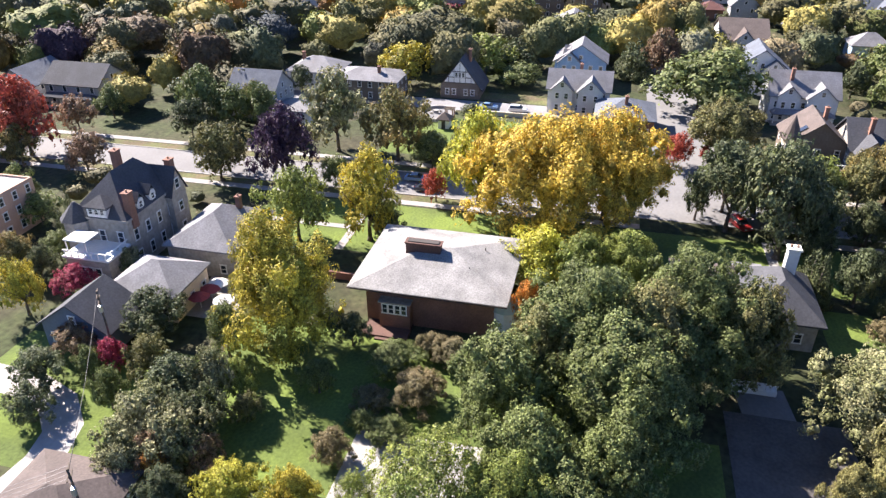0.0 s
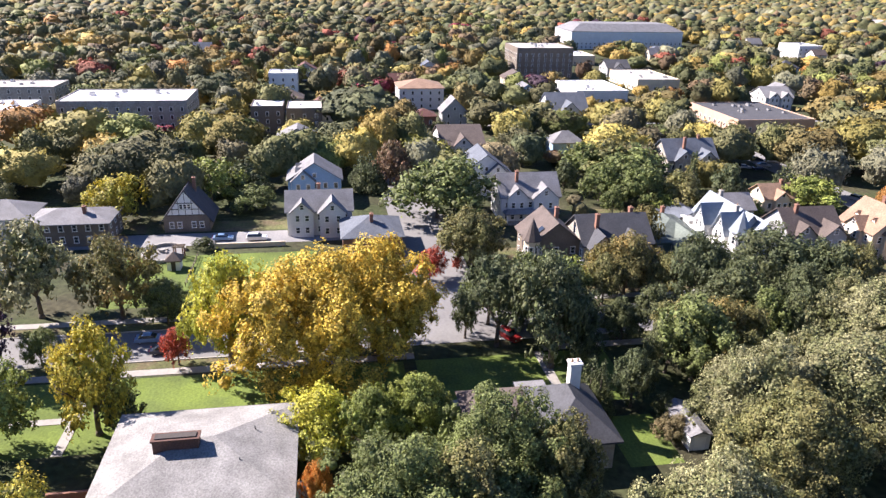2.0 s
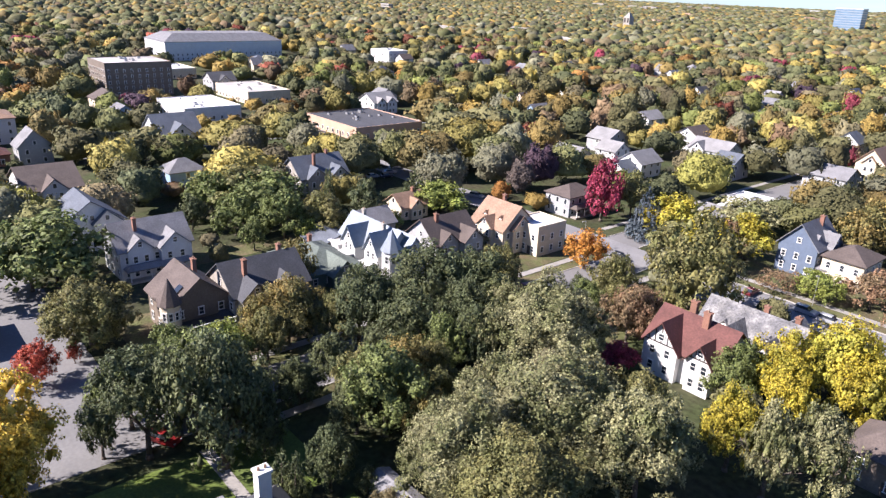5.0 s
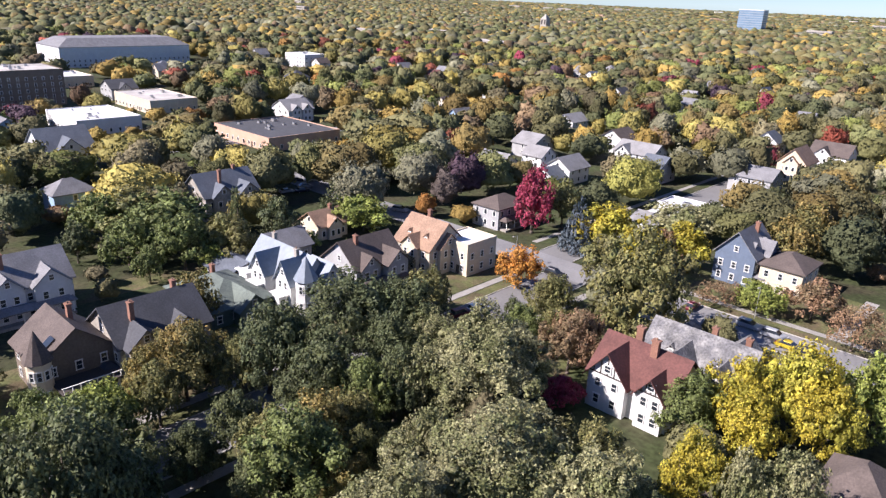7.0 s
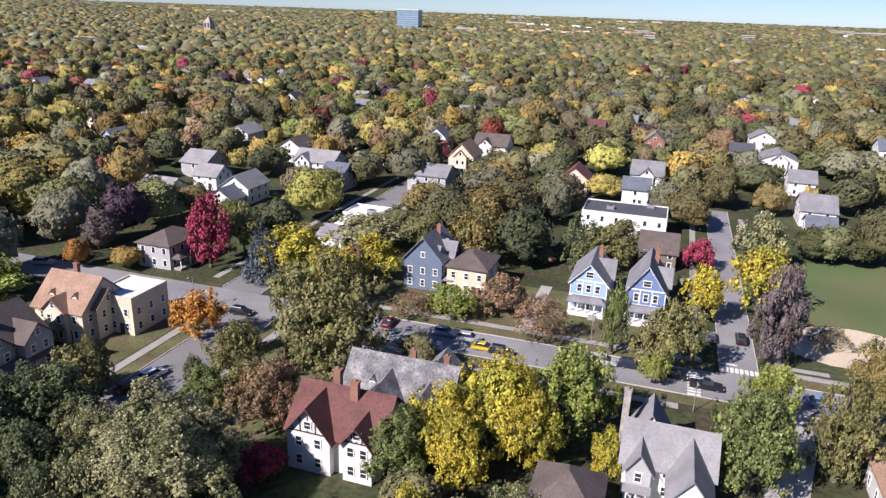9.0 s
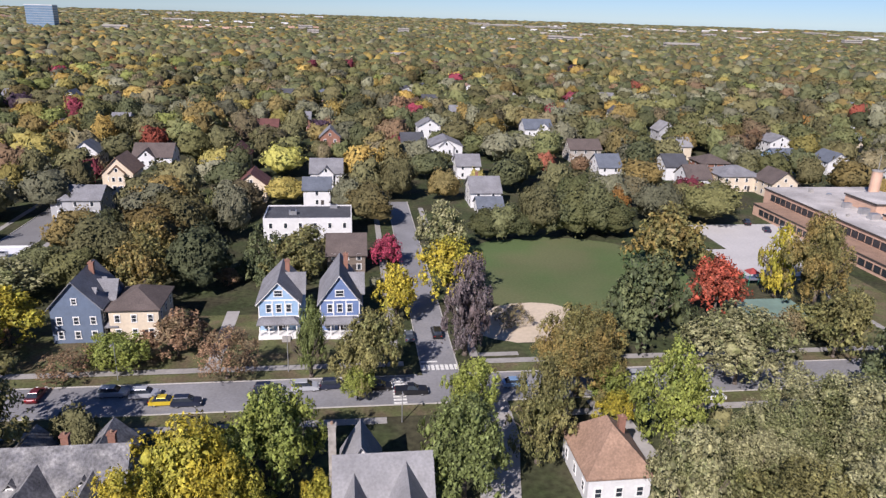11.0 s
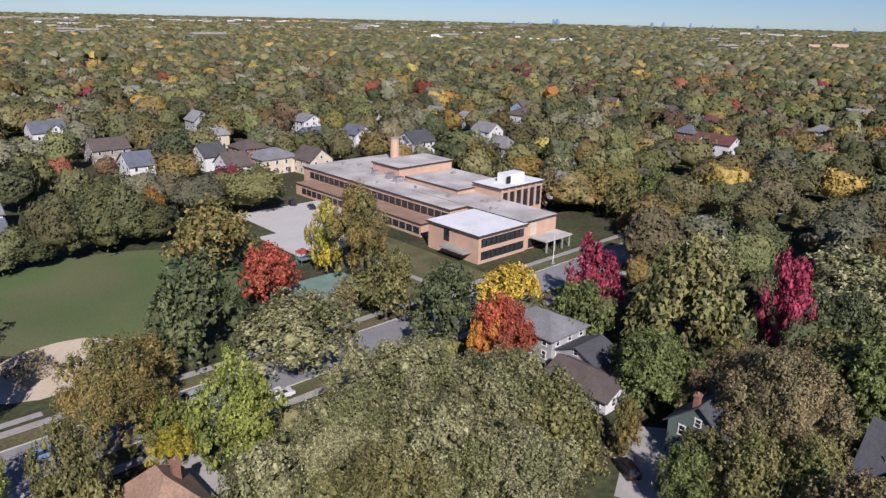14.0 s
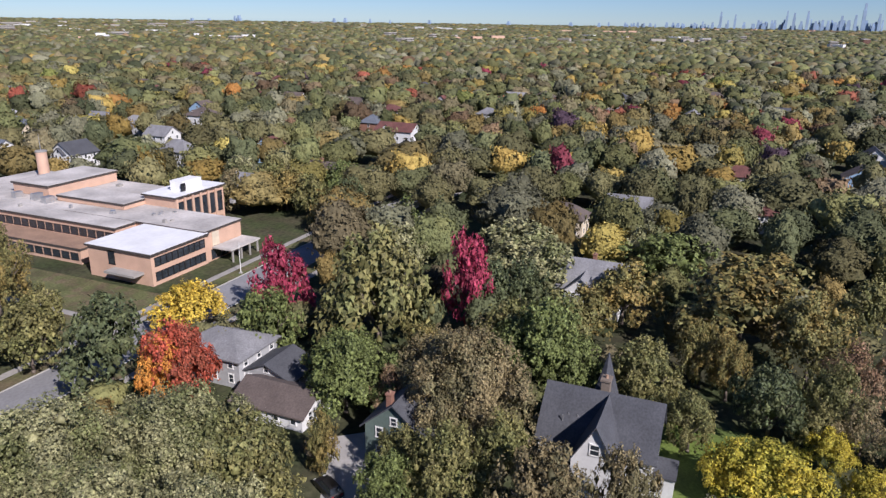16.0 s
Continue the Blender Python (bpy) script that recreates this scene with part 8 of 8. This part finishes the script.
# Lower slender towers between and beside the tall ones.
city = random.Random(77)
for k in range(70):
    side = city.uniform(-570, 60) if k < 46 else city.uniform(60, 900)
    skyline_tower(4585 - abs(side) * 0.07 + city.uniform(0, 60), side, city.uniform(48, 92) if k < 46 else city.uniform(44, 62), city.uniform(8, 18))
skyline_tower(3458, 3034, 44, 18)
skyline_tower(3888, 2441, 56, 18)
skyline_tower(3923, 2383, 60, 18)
utility_pole(-60.6, -58.5, 11)
utility_pole(-35.1, -42.5, 11)
wires((-60.6, -58.5), (-35.1, -42.5), 10.6)
wires((-35.1, -42.5), (-21.1, -60.5), 10.6)
umbrella(-76.5, -53.6, red_cloth, "red canvas patio umbrella over a table")
umbrella(-74.2, -54.1, red_cloth, "red canvas patio umbrella over a table")
umbrella(-74.2, -50.2, paint_white, "white canvas patio umbrella over a table")
umbrella(-78.1, -53.3, paint_white, "white canvas patio umbrella over a table")
piece("garden_wall", strip(-167.1, -31.5, -166.7, -15.0, 1.1, 1.1), WALL["cream"], "low cream garden wall beside the park", "wall", "structure")
block(1183, 1019, 14, 28)
block(2004, 219, 16, 52)
block(-1468, 1036, 14, 33)
block(1375, 731, 13, 57)
block(-2521, 1047, 15, 29)
block(1384, 1973, 15, 54)
block(-1535, 350, 14, 48)
block(-124, 1712, 14, 25)
block(-2814, 83, 14, 33)
block(-2332, 281, 16, 54)
block(-162, 2088, 14, 38)
block(1691, 806, 15, 24)
block(2372, 83, 13, 42)
block(98, 1974, 16, 29)
block(429, 1692, 15, 32)
block(1141, 2346, 13, 43)
block(-1579, 224, 12, 31)
block(-1984, 1397, 13, 35)
block(1863, 1016, 12, 48)
block(-2923, 479, 15, 58)
block(1827, -112, 16, 51)
block(768, 2828, 14, 53)


# ---- far woods, houses and skyline ----
OPEN = ((-115, -94, -62, 8), (-76, -44, -48, 8), (-66, -40, -76, -46), (-165, -136, -50, -6), (-240, -112, 8, 27), (-30, 40, 150, 230), (36, 92, 134, 240), (82, 138, 150, 260),
        (-116, -34, 134, 156), (-30, 130, 132, 153), (-75, -68, 150, 182), (-66, -42, 158, 184), (50, 80, 32, 68), (-28, -2, 106, 140), (-95, -74, 36, 48), (-76, -46, 14, 30), (-96, -72, -34, -4),
        (-102, -80, 8, 32), (-50, -34, 96, 120), (-94, -76, 94, 112), (32, 56, 80, 96), (-60, -30, -64, -46))


def wood_material(name, colour, tint):
    """Crowns seen from far off, haze included in their colours: each tree has a tone of its own, and its leaves only a
    fine grain.
    """
    m = material(name, colour, 0.75, 0, 0.26, 0.9, tint=tint, island=0.24, stain_scale=0.09, gloss=0.2, bump=1.0, bump_scale=1.3, relief=0.6)
    nt = m.node_tree
    N, L = nt.nodes.new, nt.links.new
    tone = N("ShaderNodeAttribute")
    tone.attribute_name = "tone"
    depth, mul = N("ShaderNodeMapRange"), N("ShaderNodeMath")
    depth.inputs[3].default_value, depth.inputs[4].default_value = 0.54, 1.24
    mul.operation = "MULTIPLY"
    L(tone.outputs["Fac"], depth.inputs[0])
    scaled = [n for n in nt.nodes if n.bl_idname == "ShaderNodeVectorMath" and n.operation == "SCALE"][0]
    L(scaled.inputs["Scale"].links[0].from_socket, mul.inputs[0]), L(depth.outputs[0], mul.inputs[1]), L(mul.outputs[0], scaled.inputs["Scale"])
    blend = [n for n in nt.nodes if n.bl_idname == "ShaderNodeMix"][0]
    hop, hue, both = N("ShaderNodeMath"), N("ShaderNodeMath"), N("ShaderNodeMath")
    hop.operation, hue.operation, both.operation = "MULTIPLY", "FRACT", "MULTIPLY_ADD"
    hop.inputs[1].default_value, both.inputs[1].default_value, both.use_clamp = 5.7, 0.4, True
    L(tone.outputs["Fac"], hop.inputs[0]), L(hop.outputs[0], hue.inputs[0])
    L(blend.inputs[0].links[0].from_socket, both.inputs[0]), L(hue.outputs[0], both.inputs[2]), L(both.outputs[0], blend.inputs[0])
    return m


# Most are greyer than the near leaves: distance haze is put into the colour.
HAZED_WOOD = {
    "green": wood_material("wood_green", (0.120, 0.135, 0.055), (0.165, 0.160, 0.060)),
    "dark": wood_material("wood_dark_green", (0.085, 0.100, 0.050), (0.115, 0.120, 0.052)),
    "olive": wood_material("wood_olive", (0.170, 0.150, 0.065), (0.135, 0.130, 0.058)),
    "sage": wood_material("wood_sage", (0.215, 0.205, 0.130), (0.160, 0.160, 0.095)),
    "lime": wood_material("wood_lime", (0.210, 0.225, 0.060), (0.170, 0.190, 0.055)),
    "mixed": wood_material("wood_turning", (0.150, 0.130, 0.055), (0.230, 0.165, 0.055)),
    "yellow": wood_material("wood_yellow", (0.36, 0.285, 0.075), (0.27, 0.235, 0.070)),
    "lemon": wood_material("wood_lemon", (0.38, 0.34, 0.085), (0.30, 0.295, 0.075)),
    "gold": wood_material("wood_gold", (0.37, 0.245, 0.065), (0.29, 0.215, 0.060)),
    "orange": wood_material("wood_orange", (0.40, 0.175, 0.045), (0.30, 0.16, 0.045)),
    "red": wood_material("wood_red", (0.34, 0.080, 0.050), (0.23, 0.080, 0.048)),
    "crimson": wood_material("wood_crimson", (0.27, 0.045, 0.068), (0.19, 0.042, 0.056)),
    "rust": wood_material("wood_rust", (0.205, 0.125, 0.070), (0.165, 0.122, 0.068)),
    "purple": wood_material("wood_purple", (0.058, 0.038, 0.055), (0.075, 0.046, 0.060)),
    "tan": wood_material("wood_tan", (0.205, 0.165, 0.090), (0.160, 0.140, 0.075)),
    "bare": wood_material("wood_bare", (0.150, 0.128, 0.112), (0.120, 0.095, 0.082)),
    "blue": wood_material("wood_blue_spruce", (0.110, 0.130, 0.135), (0.085, 0.108, 0.108)),
}


def billow_arrays(seed, tufts, size, level):
    """A broad crown whose outside swells in a score of billows, with leaf tufts all over it."""
    rng = np.random.default_rng(seed)
    heads = rng.normal(0, 1, (34, 3)) * np.array([1, 1, 0.8]) + np.array([0, 0, 0.2])
    heads /= np.linalg.norm(heads, axis=1)[:, None]
    lift, broad = rng.uniform(0.10, 0.46, 34), rng.uniform(0.022, 0.075, 34)
    swing, phase = rng.uniform(0.03, 0.14), rng.uniform(0, 6.28)

    def skin(d):
        near = np.clip(d @ heads.T, -1, 1)
        k = 0.64 + (lift * np.exp((near - 1) / broad)).max(1) + swing * np.sin(2 * np.arctan2(d[:, 1], d[:, 0]) + phase)
        flat = np.hypot(d[:, 0], d[:, 1]) ** 0.75 / (np.hypot(d[:, 0], d[:, 1]) + 1e-9)
        return np.stack([d[:, 0] * k * flat, d[:, 1] * k * flat, 0.46 + np.where(d[:, 2] > 0, 0.54, 0.42) * d[:, 2] * k], 1)

    bv, bf = unit_ball(level)
    cv = skin(bv)
    cv = np.array([0, 0, 0.46]) + (cv - np.array([0, 0, 0.46])) * rng.uniform(0.84, 1.04, (len(cv), 1))
    way = rng.normal(0, 1, (tufts, 3))
    way[:, 2] = np.where(rng.random(tufts) < 0.75, np.abs(way[:, 2]), way[:, 2])
    way /= np.linalg.norm(way, axis=1)[:, None] + 1e-9
    spots = skin(way)
    spots = np.array([0, 0, 0.46]) + (spots - np.array([0, 0, 0.46])) * rng.uniform(0.90, 1.10, (tufts, 1))
    v, f = tuft_cloud(rng, spots, None, way * 0.9, size, 0.25)
    return v, f, cv, bf


def joined_woods(name, trees, forms, label):
    """Trees alike in colour, joined: each is (x, y, base, height, radius, form, turn)."""
    vs, fs, cs, tones, at = [], [], [], [], 0
    for x, y, low, height, radius, kind, turn in trees:
        v, f, cv, cf = forms[kind]
        c, s = math.cos(turn), math.sin(turn)
        q = np.concatenate([v, cv])
        vs.append(np.stack([(c * q[:, 0] - s * q[:, 1]) * radius + x, (s * q[:, 0] + c * q[:, 1]) * radius + y, low + (height - low) * q[:, 2]], 1))
        fs.append(f + at), cs.append(cf + at + len(v))
        tones.append(np.full(len(q), (turn * 37.7) % 1.0))
        at += len(q)
    woods_mesh(name, np.concatenate(vs), np.concatenate(fs + cs), np.concatenate(tones), "far_woods", label)


def woods_mesh(name, verts, faces, tones, what, label):
    me = np_mesh(what, verts, [(faces, 0)])
    me.attributes.new("tone", "FLOAT", "POINT").data.foreach_set("value", tones.astype(np.float32))
    me.materials.append(HAZED_WOOD[name])
    tagged(new(what, me), NAMES[name].replace(" tree", " trees") + label, "woods", "far woods", "stuff")


SHARES = [("green", 0.20), ("dark", 0.15), ("olive", 0.23), ("sage", 0.14), ("mixed", 0.12), ("yellow", 0.022), ("gold", 0.030), ("orange", 0.005), ("red", 0.004), ("crimson", 0.006), ("tan", 0.055), ("rust", 0.035), ("lime", 0.012), ("purple", 0.005)]


def far_woods():
    """The autumn woods of the town: wide crowns close together over the streets, joined by colour and distance."""
    rng = np.random.default_rng(5)
    bush = [billow_arrays(900 + k, 200, 0.085, 2) for k in range(5)]
    close = [billow_arrays(930 + k, 1500, 0.055, 3) for k in range(5)]
    middle = [billow_arrays(950 + k, 420, 0.085, 3 if k < 2 else 2) for k in range(5)]
    simple = [billow_arrays(970 + k, 90, 0.14, 2) for k in range(5)]
    heap = {}
    odds = np.array([q for _, q in SHARES])
    west = np.array([q * {"yellow": 4.5, "gold": 3.2, "orange": 4.0, "red": 4.5, "crimson": 2.0, "lime": 9.0, "mixed": 1.0, "sage": 0.7, "dark": 0.75, "green": 0.8}.get(n, 1.0) for n, q in SHARES])
    east = np.array([q * {"yellow": 2.6, "gold": 2.8, "orange": 4.5, "red": 3.0, "crimson": 2.6, "lime": 3.0, "dark": 0.9}.get(n, 1.0) for n, q in SHARES])
    taken = [(o.location.x, o.location.y) for o in scene.objects if o.parent is None and o.get("category") == "tree"]
    homes = []
    for o in scene.objects:
        if o.parent is None and o.get("category") == "house":
            plain = bool(o.get("group"))
            toward = (Vector((-30, 30, 0)) - o.location).normalized() * (7.5 if plain else 9.5)
            homes.append((o.location.x + toward.x, o.location.y + toward.y, 12.0 if plain else 14.5))
    homes = np.array(homes)
    # Before each house only low trees stand, or it could not be seen.
    lanes = []
    for o in scene.objects:
        if o.parent is None and o.get("category") in ("house", "building") and 120 < math.hypot(o.location.x + 30, o.location.y - 30) < 900 and not (o.location.x > 140 and o.location.y < 200):
            way = Vector((-35, 25, 0)) - o.location
            span = way.length
            way.normalize()
            size = max([max(c.dimensions.x, c.dimensions.y) for c in o.children if c.name.startswith("wall")] or [10.0])
            tall = max([c.dimensions.z for c in o.children if c.name.startswith("wall")] or [6.0])
            lanes.append((o.location.x, o.location.y, way.x, way.y, 90.0 if size > 22 else 20.0 if o.get("group") else 44.0, size * 0.5 if size > 22 else 5.0 if o.get("group") else 6.5, tall * (0.85 if o.get("group") else 0.25 if size > 22 else 0.55), (59 - tall) / span))
    lanes = np.array(lanes)
    taken = np.array(taken + [(q[0], q[1]) for q in GROVE])

    def sight(x, y, radius):
        """The greatest height that leaves the houses behind in view."""
        dx, dy = x - lanes[:, 0], y - lanes[:, 1]
        along, aside = dx * lanes[:, 2] + dy * lanes[:, 3], np.abs(dx * lanes[:, 3] - dy * lanes[:, 2])
        held = (along > -2) & (along < lanes[:, 4]) & (aside < lanes[:, 5] + radius * 0.45)
        return (lanes[:, 6] + lanes[:, 7] * np.maximum(0, along - radius * 0.5))[held].min() if held.any() else 99.0

    def put(name, x, y, low, height, radius, far):
        tier = "bush" if height < 6.5 else "close" if far < 240 else "middle" if far < 440 else "simple"
        heap.setdefault((name, tier), []).append((x, y, low, height, radius, rng.integers(4), rng.uniform(0, 6.28)))

    cell = 13.0
    for gx in np.arange(-850, 830, cell):
        for gy in np.arange(-420, 870, cell):
            x, y = gx + rng.uniform(-5, 5), gy + rng.uniform(-5, 5)
            far = math.hypot(x + 30, y - 30)
            near = far < 165
            if far < 62 or far > 830 or y < -0.85 * abs(x) - 60:
                continue
            if any(abs(x - bx) < bw and abs(y - by) < bd for bx, by, bw, bd in BIG):
                continue
            if rng.random() < (0.16 if far > 400 else 0.10):
                continue
            # Streets and open places stay free.
            if abs(y - 143) < 9 and -270 < x < 150 or (abs(x + 123) < 8 and y < 150) or (abs(x + 30) < 9 and 140 < y < 262) or (abs(x + 133) < 9 and 140 < y < 250) or (abs(x + 296) < 11 and 60 < y < 330):
                continue
            if -26 < x < 100 and 150 < y < 236 or 60 < x < 138 and 145 < y < 275:
                continue
            if -180 < x < -100 and -60 < y < 40:
                continue
            if len(taken):
                gap = np.hypot(taken[:, 0] - x, taken[:, 1] - y).min()
                if gap < (6.0 if near else 9.0):
                    continue
            if (np.hypot(homes[:, 0] - x, homes[:, 1] - y) < (8.0 if near else homes[:, 2])).any():
                continue
            if near and any(x0 - 2.5 < x < x1 + 2.5 and y0 - 2.5 < y < y1 + 2.5 for x0, x1, y0, y1 in OPEN):
                continue
            mix = odds + (west - odds) * min(1.0, max(0.0, (-70 - x) / 190))
            if x > 60 and y < 170:
                mix = east
            name = SHARES[rng.choice(len(SHARES), p=mix / mix.sum())][0]
            height, radius = rng.uniform(10.5, 17.0), rng.uniform(5.6, 9.4)
            if far > 440:
                radius *= 1.1
            if near:
                height, radius = (rng.uniform(5, 10), rng.uniform(3.0, 5.0)) if -155 < x < -60 and 25 < y < 135 or x > 20 and y < 130 else (rng.uniform(2.5, 6.0), rng.uniform(1.8, 3.4))
                name = ("green", "olive", "sage", "dark", "olive", "tan", "mixed")[rng.integers(7)]
            elif rng.random() < 0.15:
                height, radius = height * 0.6, radius * 0.55
            if not near:
                cap = max(3.0, sight(x, y, radius))
                if cap < height:
                    radius *= max(0.4, cap / height) ** 0.8
                    height = cap
            put(name, x, y, height * 0.06, height, radius, far)
    for x, y, height, radius, name in GROVE:
        height *= 1.15 if height > 8 else 1.0
        # The tall bright trees before the apartment blocks hide part of them.
        cap = 99.0 if -270 < x < -215 and -110 < y < -30 else sight(x, y, radius)
        if cap < height:
            height, radius = max(cap, height * 0.55), radius * 0.85
        put(name, x, y, height * 0.06, height, min(radius, height * 0.85), math.hypot(x + 30, y - 30))
    for (name, tier), trees in heap.items():
        joined_woods(name, trees, {"bush": bush, "close": close, "middle": middle, "simple": simple}[tier], " filling the town")


BIG = []
for o in scene.objects:
    if o.parent is None and o.get("category") in ("house", "building"):
        box = [c for c in o.children if c.name.startswith("wall")][0].dimensions
        if max(box.x, box.y) > 17.5:
            toward = (Vector((-30, 30, 0)) - o.location).normalized() * (8 if math.hypot(o.location.x + 30, o.location.y - 30) < 200 else 7 if math.hypot(o.location.x + 30, o.location.y - 30) < 450 else 26)
            BIG.append((o.location.x + toward.x, o.location.y + toward.y, box.x / 2 + 4 + abs(toward.x), box.y / 2 + 4 + abs(toward.y)))


def far_houses():
    """Plain dwellings along the far streets, their roofs showing between the crowns."""
    rng = random.Random(31)
    used = [(o.location.x, o.location.y) for o in scene.objects if o.parent is None and o.get("category") in ("house", "school", "building")]
    made = 0
    while made < 120:
        a, r = radians(rng.uniform(-12, 195)), rng.uniform(215, 640)
        x, y = -30 + r * math.cos(a), 30 + r * math.sin(a)
        if abs(y - 143) < 16 or abs(x + 30) < 12 and y > 140 or abs(x + 133) < 14 or any(math.hypot(x - u, y - v) < 19 for u, v in used):
            continue
        if -50 < x < 140 and 140 < y < 262:
            continue
        used.append((x, y))
        wall = rng.choice(["white", "white", "white", "cream", "grey", "brick", "paleblue"])
        roof = rng.choice(["grey", "grey", "dark", "brown", "blue", "pale", "red"])
        w, d, e = rng.uniform(8, 11), rng.uniform(10, 14), rng.uniform(5.4, 6.6)
        words = {"white": "white clapboard", "cream": "cream", "grey": "grey", "brick": "red brick", "paleblue": "pale blue"}[wall]
        tiles = {"grey": "grey", "dark": "charcoal", "brown": "brown", "blue": "blue-grey", "pale": "pale", "red": "red tiled"}[roof]
        house(x, y, w, d, e, e + rng.uniform(2.8, 4.2), words + " house with a " + tiles + " roof between trees", wall=wall, roof=roof, form=rng.choice(["gable", "gable", "gable", "hip"]), along=rng.choice("xy"), far_one=True, group="houses in the far streets")
        made += 1


far_houses()
far_woods()


def far_canopy():
    """Beyond eight hundred metres each crown is a few knobbly domes; past three kilometres they stand for clumps of trees."""
    rng = np.random.default_rng(8)
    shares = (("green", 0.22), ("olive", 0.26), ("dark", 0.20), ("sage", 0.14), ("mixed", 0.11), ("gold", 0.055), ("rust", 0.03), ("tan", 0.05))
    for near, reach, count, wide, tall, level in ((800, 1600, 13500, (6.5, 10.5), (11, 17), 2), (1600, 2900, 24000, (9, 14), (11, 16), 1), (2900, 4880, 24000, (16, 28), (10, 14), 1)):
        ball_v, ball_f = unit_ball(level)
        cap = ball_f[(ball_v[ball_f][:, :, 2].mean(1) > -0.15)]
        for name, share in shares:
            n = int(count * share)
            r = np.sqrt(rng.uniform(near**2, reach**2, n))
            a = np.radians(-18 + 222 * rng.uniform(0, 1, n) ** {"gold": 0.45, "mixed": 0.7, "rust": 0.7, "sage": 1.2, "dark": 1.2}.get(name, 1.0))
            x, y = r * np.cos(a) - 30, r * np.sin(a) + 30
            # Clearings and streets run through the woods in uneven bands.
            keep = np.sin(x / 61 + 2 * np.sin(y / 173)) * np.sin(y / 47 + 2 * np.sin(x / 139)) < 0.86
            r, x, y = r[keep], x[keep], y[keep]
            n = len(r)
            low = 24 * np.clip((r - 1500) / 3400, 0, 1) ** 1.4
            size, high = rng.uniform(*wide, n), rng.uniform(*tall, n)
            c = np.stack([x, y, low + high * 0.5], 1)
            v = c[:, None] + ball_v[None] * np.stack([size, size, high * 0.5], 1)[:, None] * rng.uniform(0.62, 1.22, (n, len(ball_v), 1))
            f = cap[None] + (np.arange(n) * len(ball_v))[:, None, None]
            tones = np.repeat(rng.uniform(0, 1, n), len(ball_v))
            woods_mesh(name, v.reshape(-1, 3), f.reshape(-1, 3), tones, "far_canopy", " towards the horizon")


far_canopy()


def far_roofs():
    """Pale sheds, flats and shops that show above the far woods, in loose rows."""
    rng = random.Random(12)
    for mat, label, groups in ((WALL["white"], "white far-off buildings scattered over the wooded plain", 22), (WALL["stone"], "pale stone far-off buildings scattered over the wooded plain", 26), (WALL["pink"], "brick far-off buildings scattered over the wooded plain", 12)):
        s = Shape()
        for _ in range(groups):
            a, r = radians(rng.uniform(-14, 150)), rng.uniform(1500, 4400)
            x, y = r * math.cos(a) - 30, r * math.sin(a) + 30
            along = a + math.pi / 2 + rng.uniform(-0.5, 0.5)
            for k in range(rng.randint(1, 6) if r > 1800 else 1):
                d = k * rng.uniform(45, 110)
                bx, by = x + d * math.cos(along) + rng.uniform(-30, 30), y + d * math.sin(along) + rng.uniform(-30, 30)
                size = rng.uniform(10, 44) if r > 1800 else rng.uniform(8, 16)
                s.box(bx, by, rise(bx, by), size, rng.uniform(10, 18), rng.uniform(12, 16.5), along)
        piece("far_roofs", s, mat, label, "buildings", "stuff", "far buildings")


far_roofs()
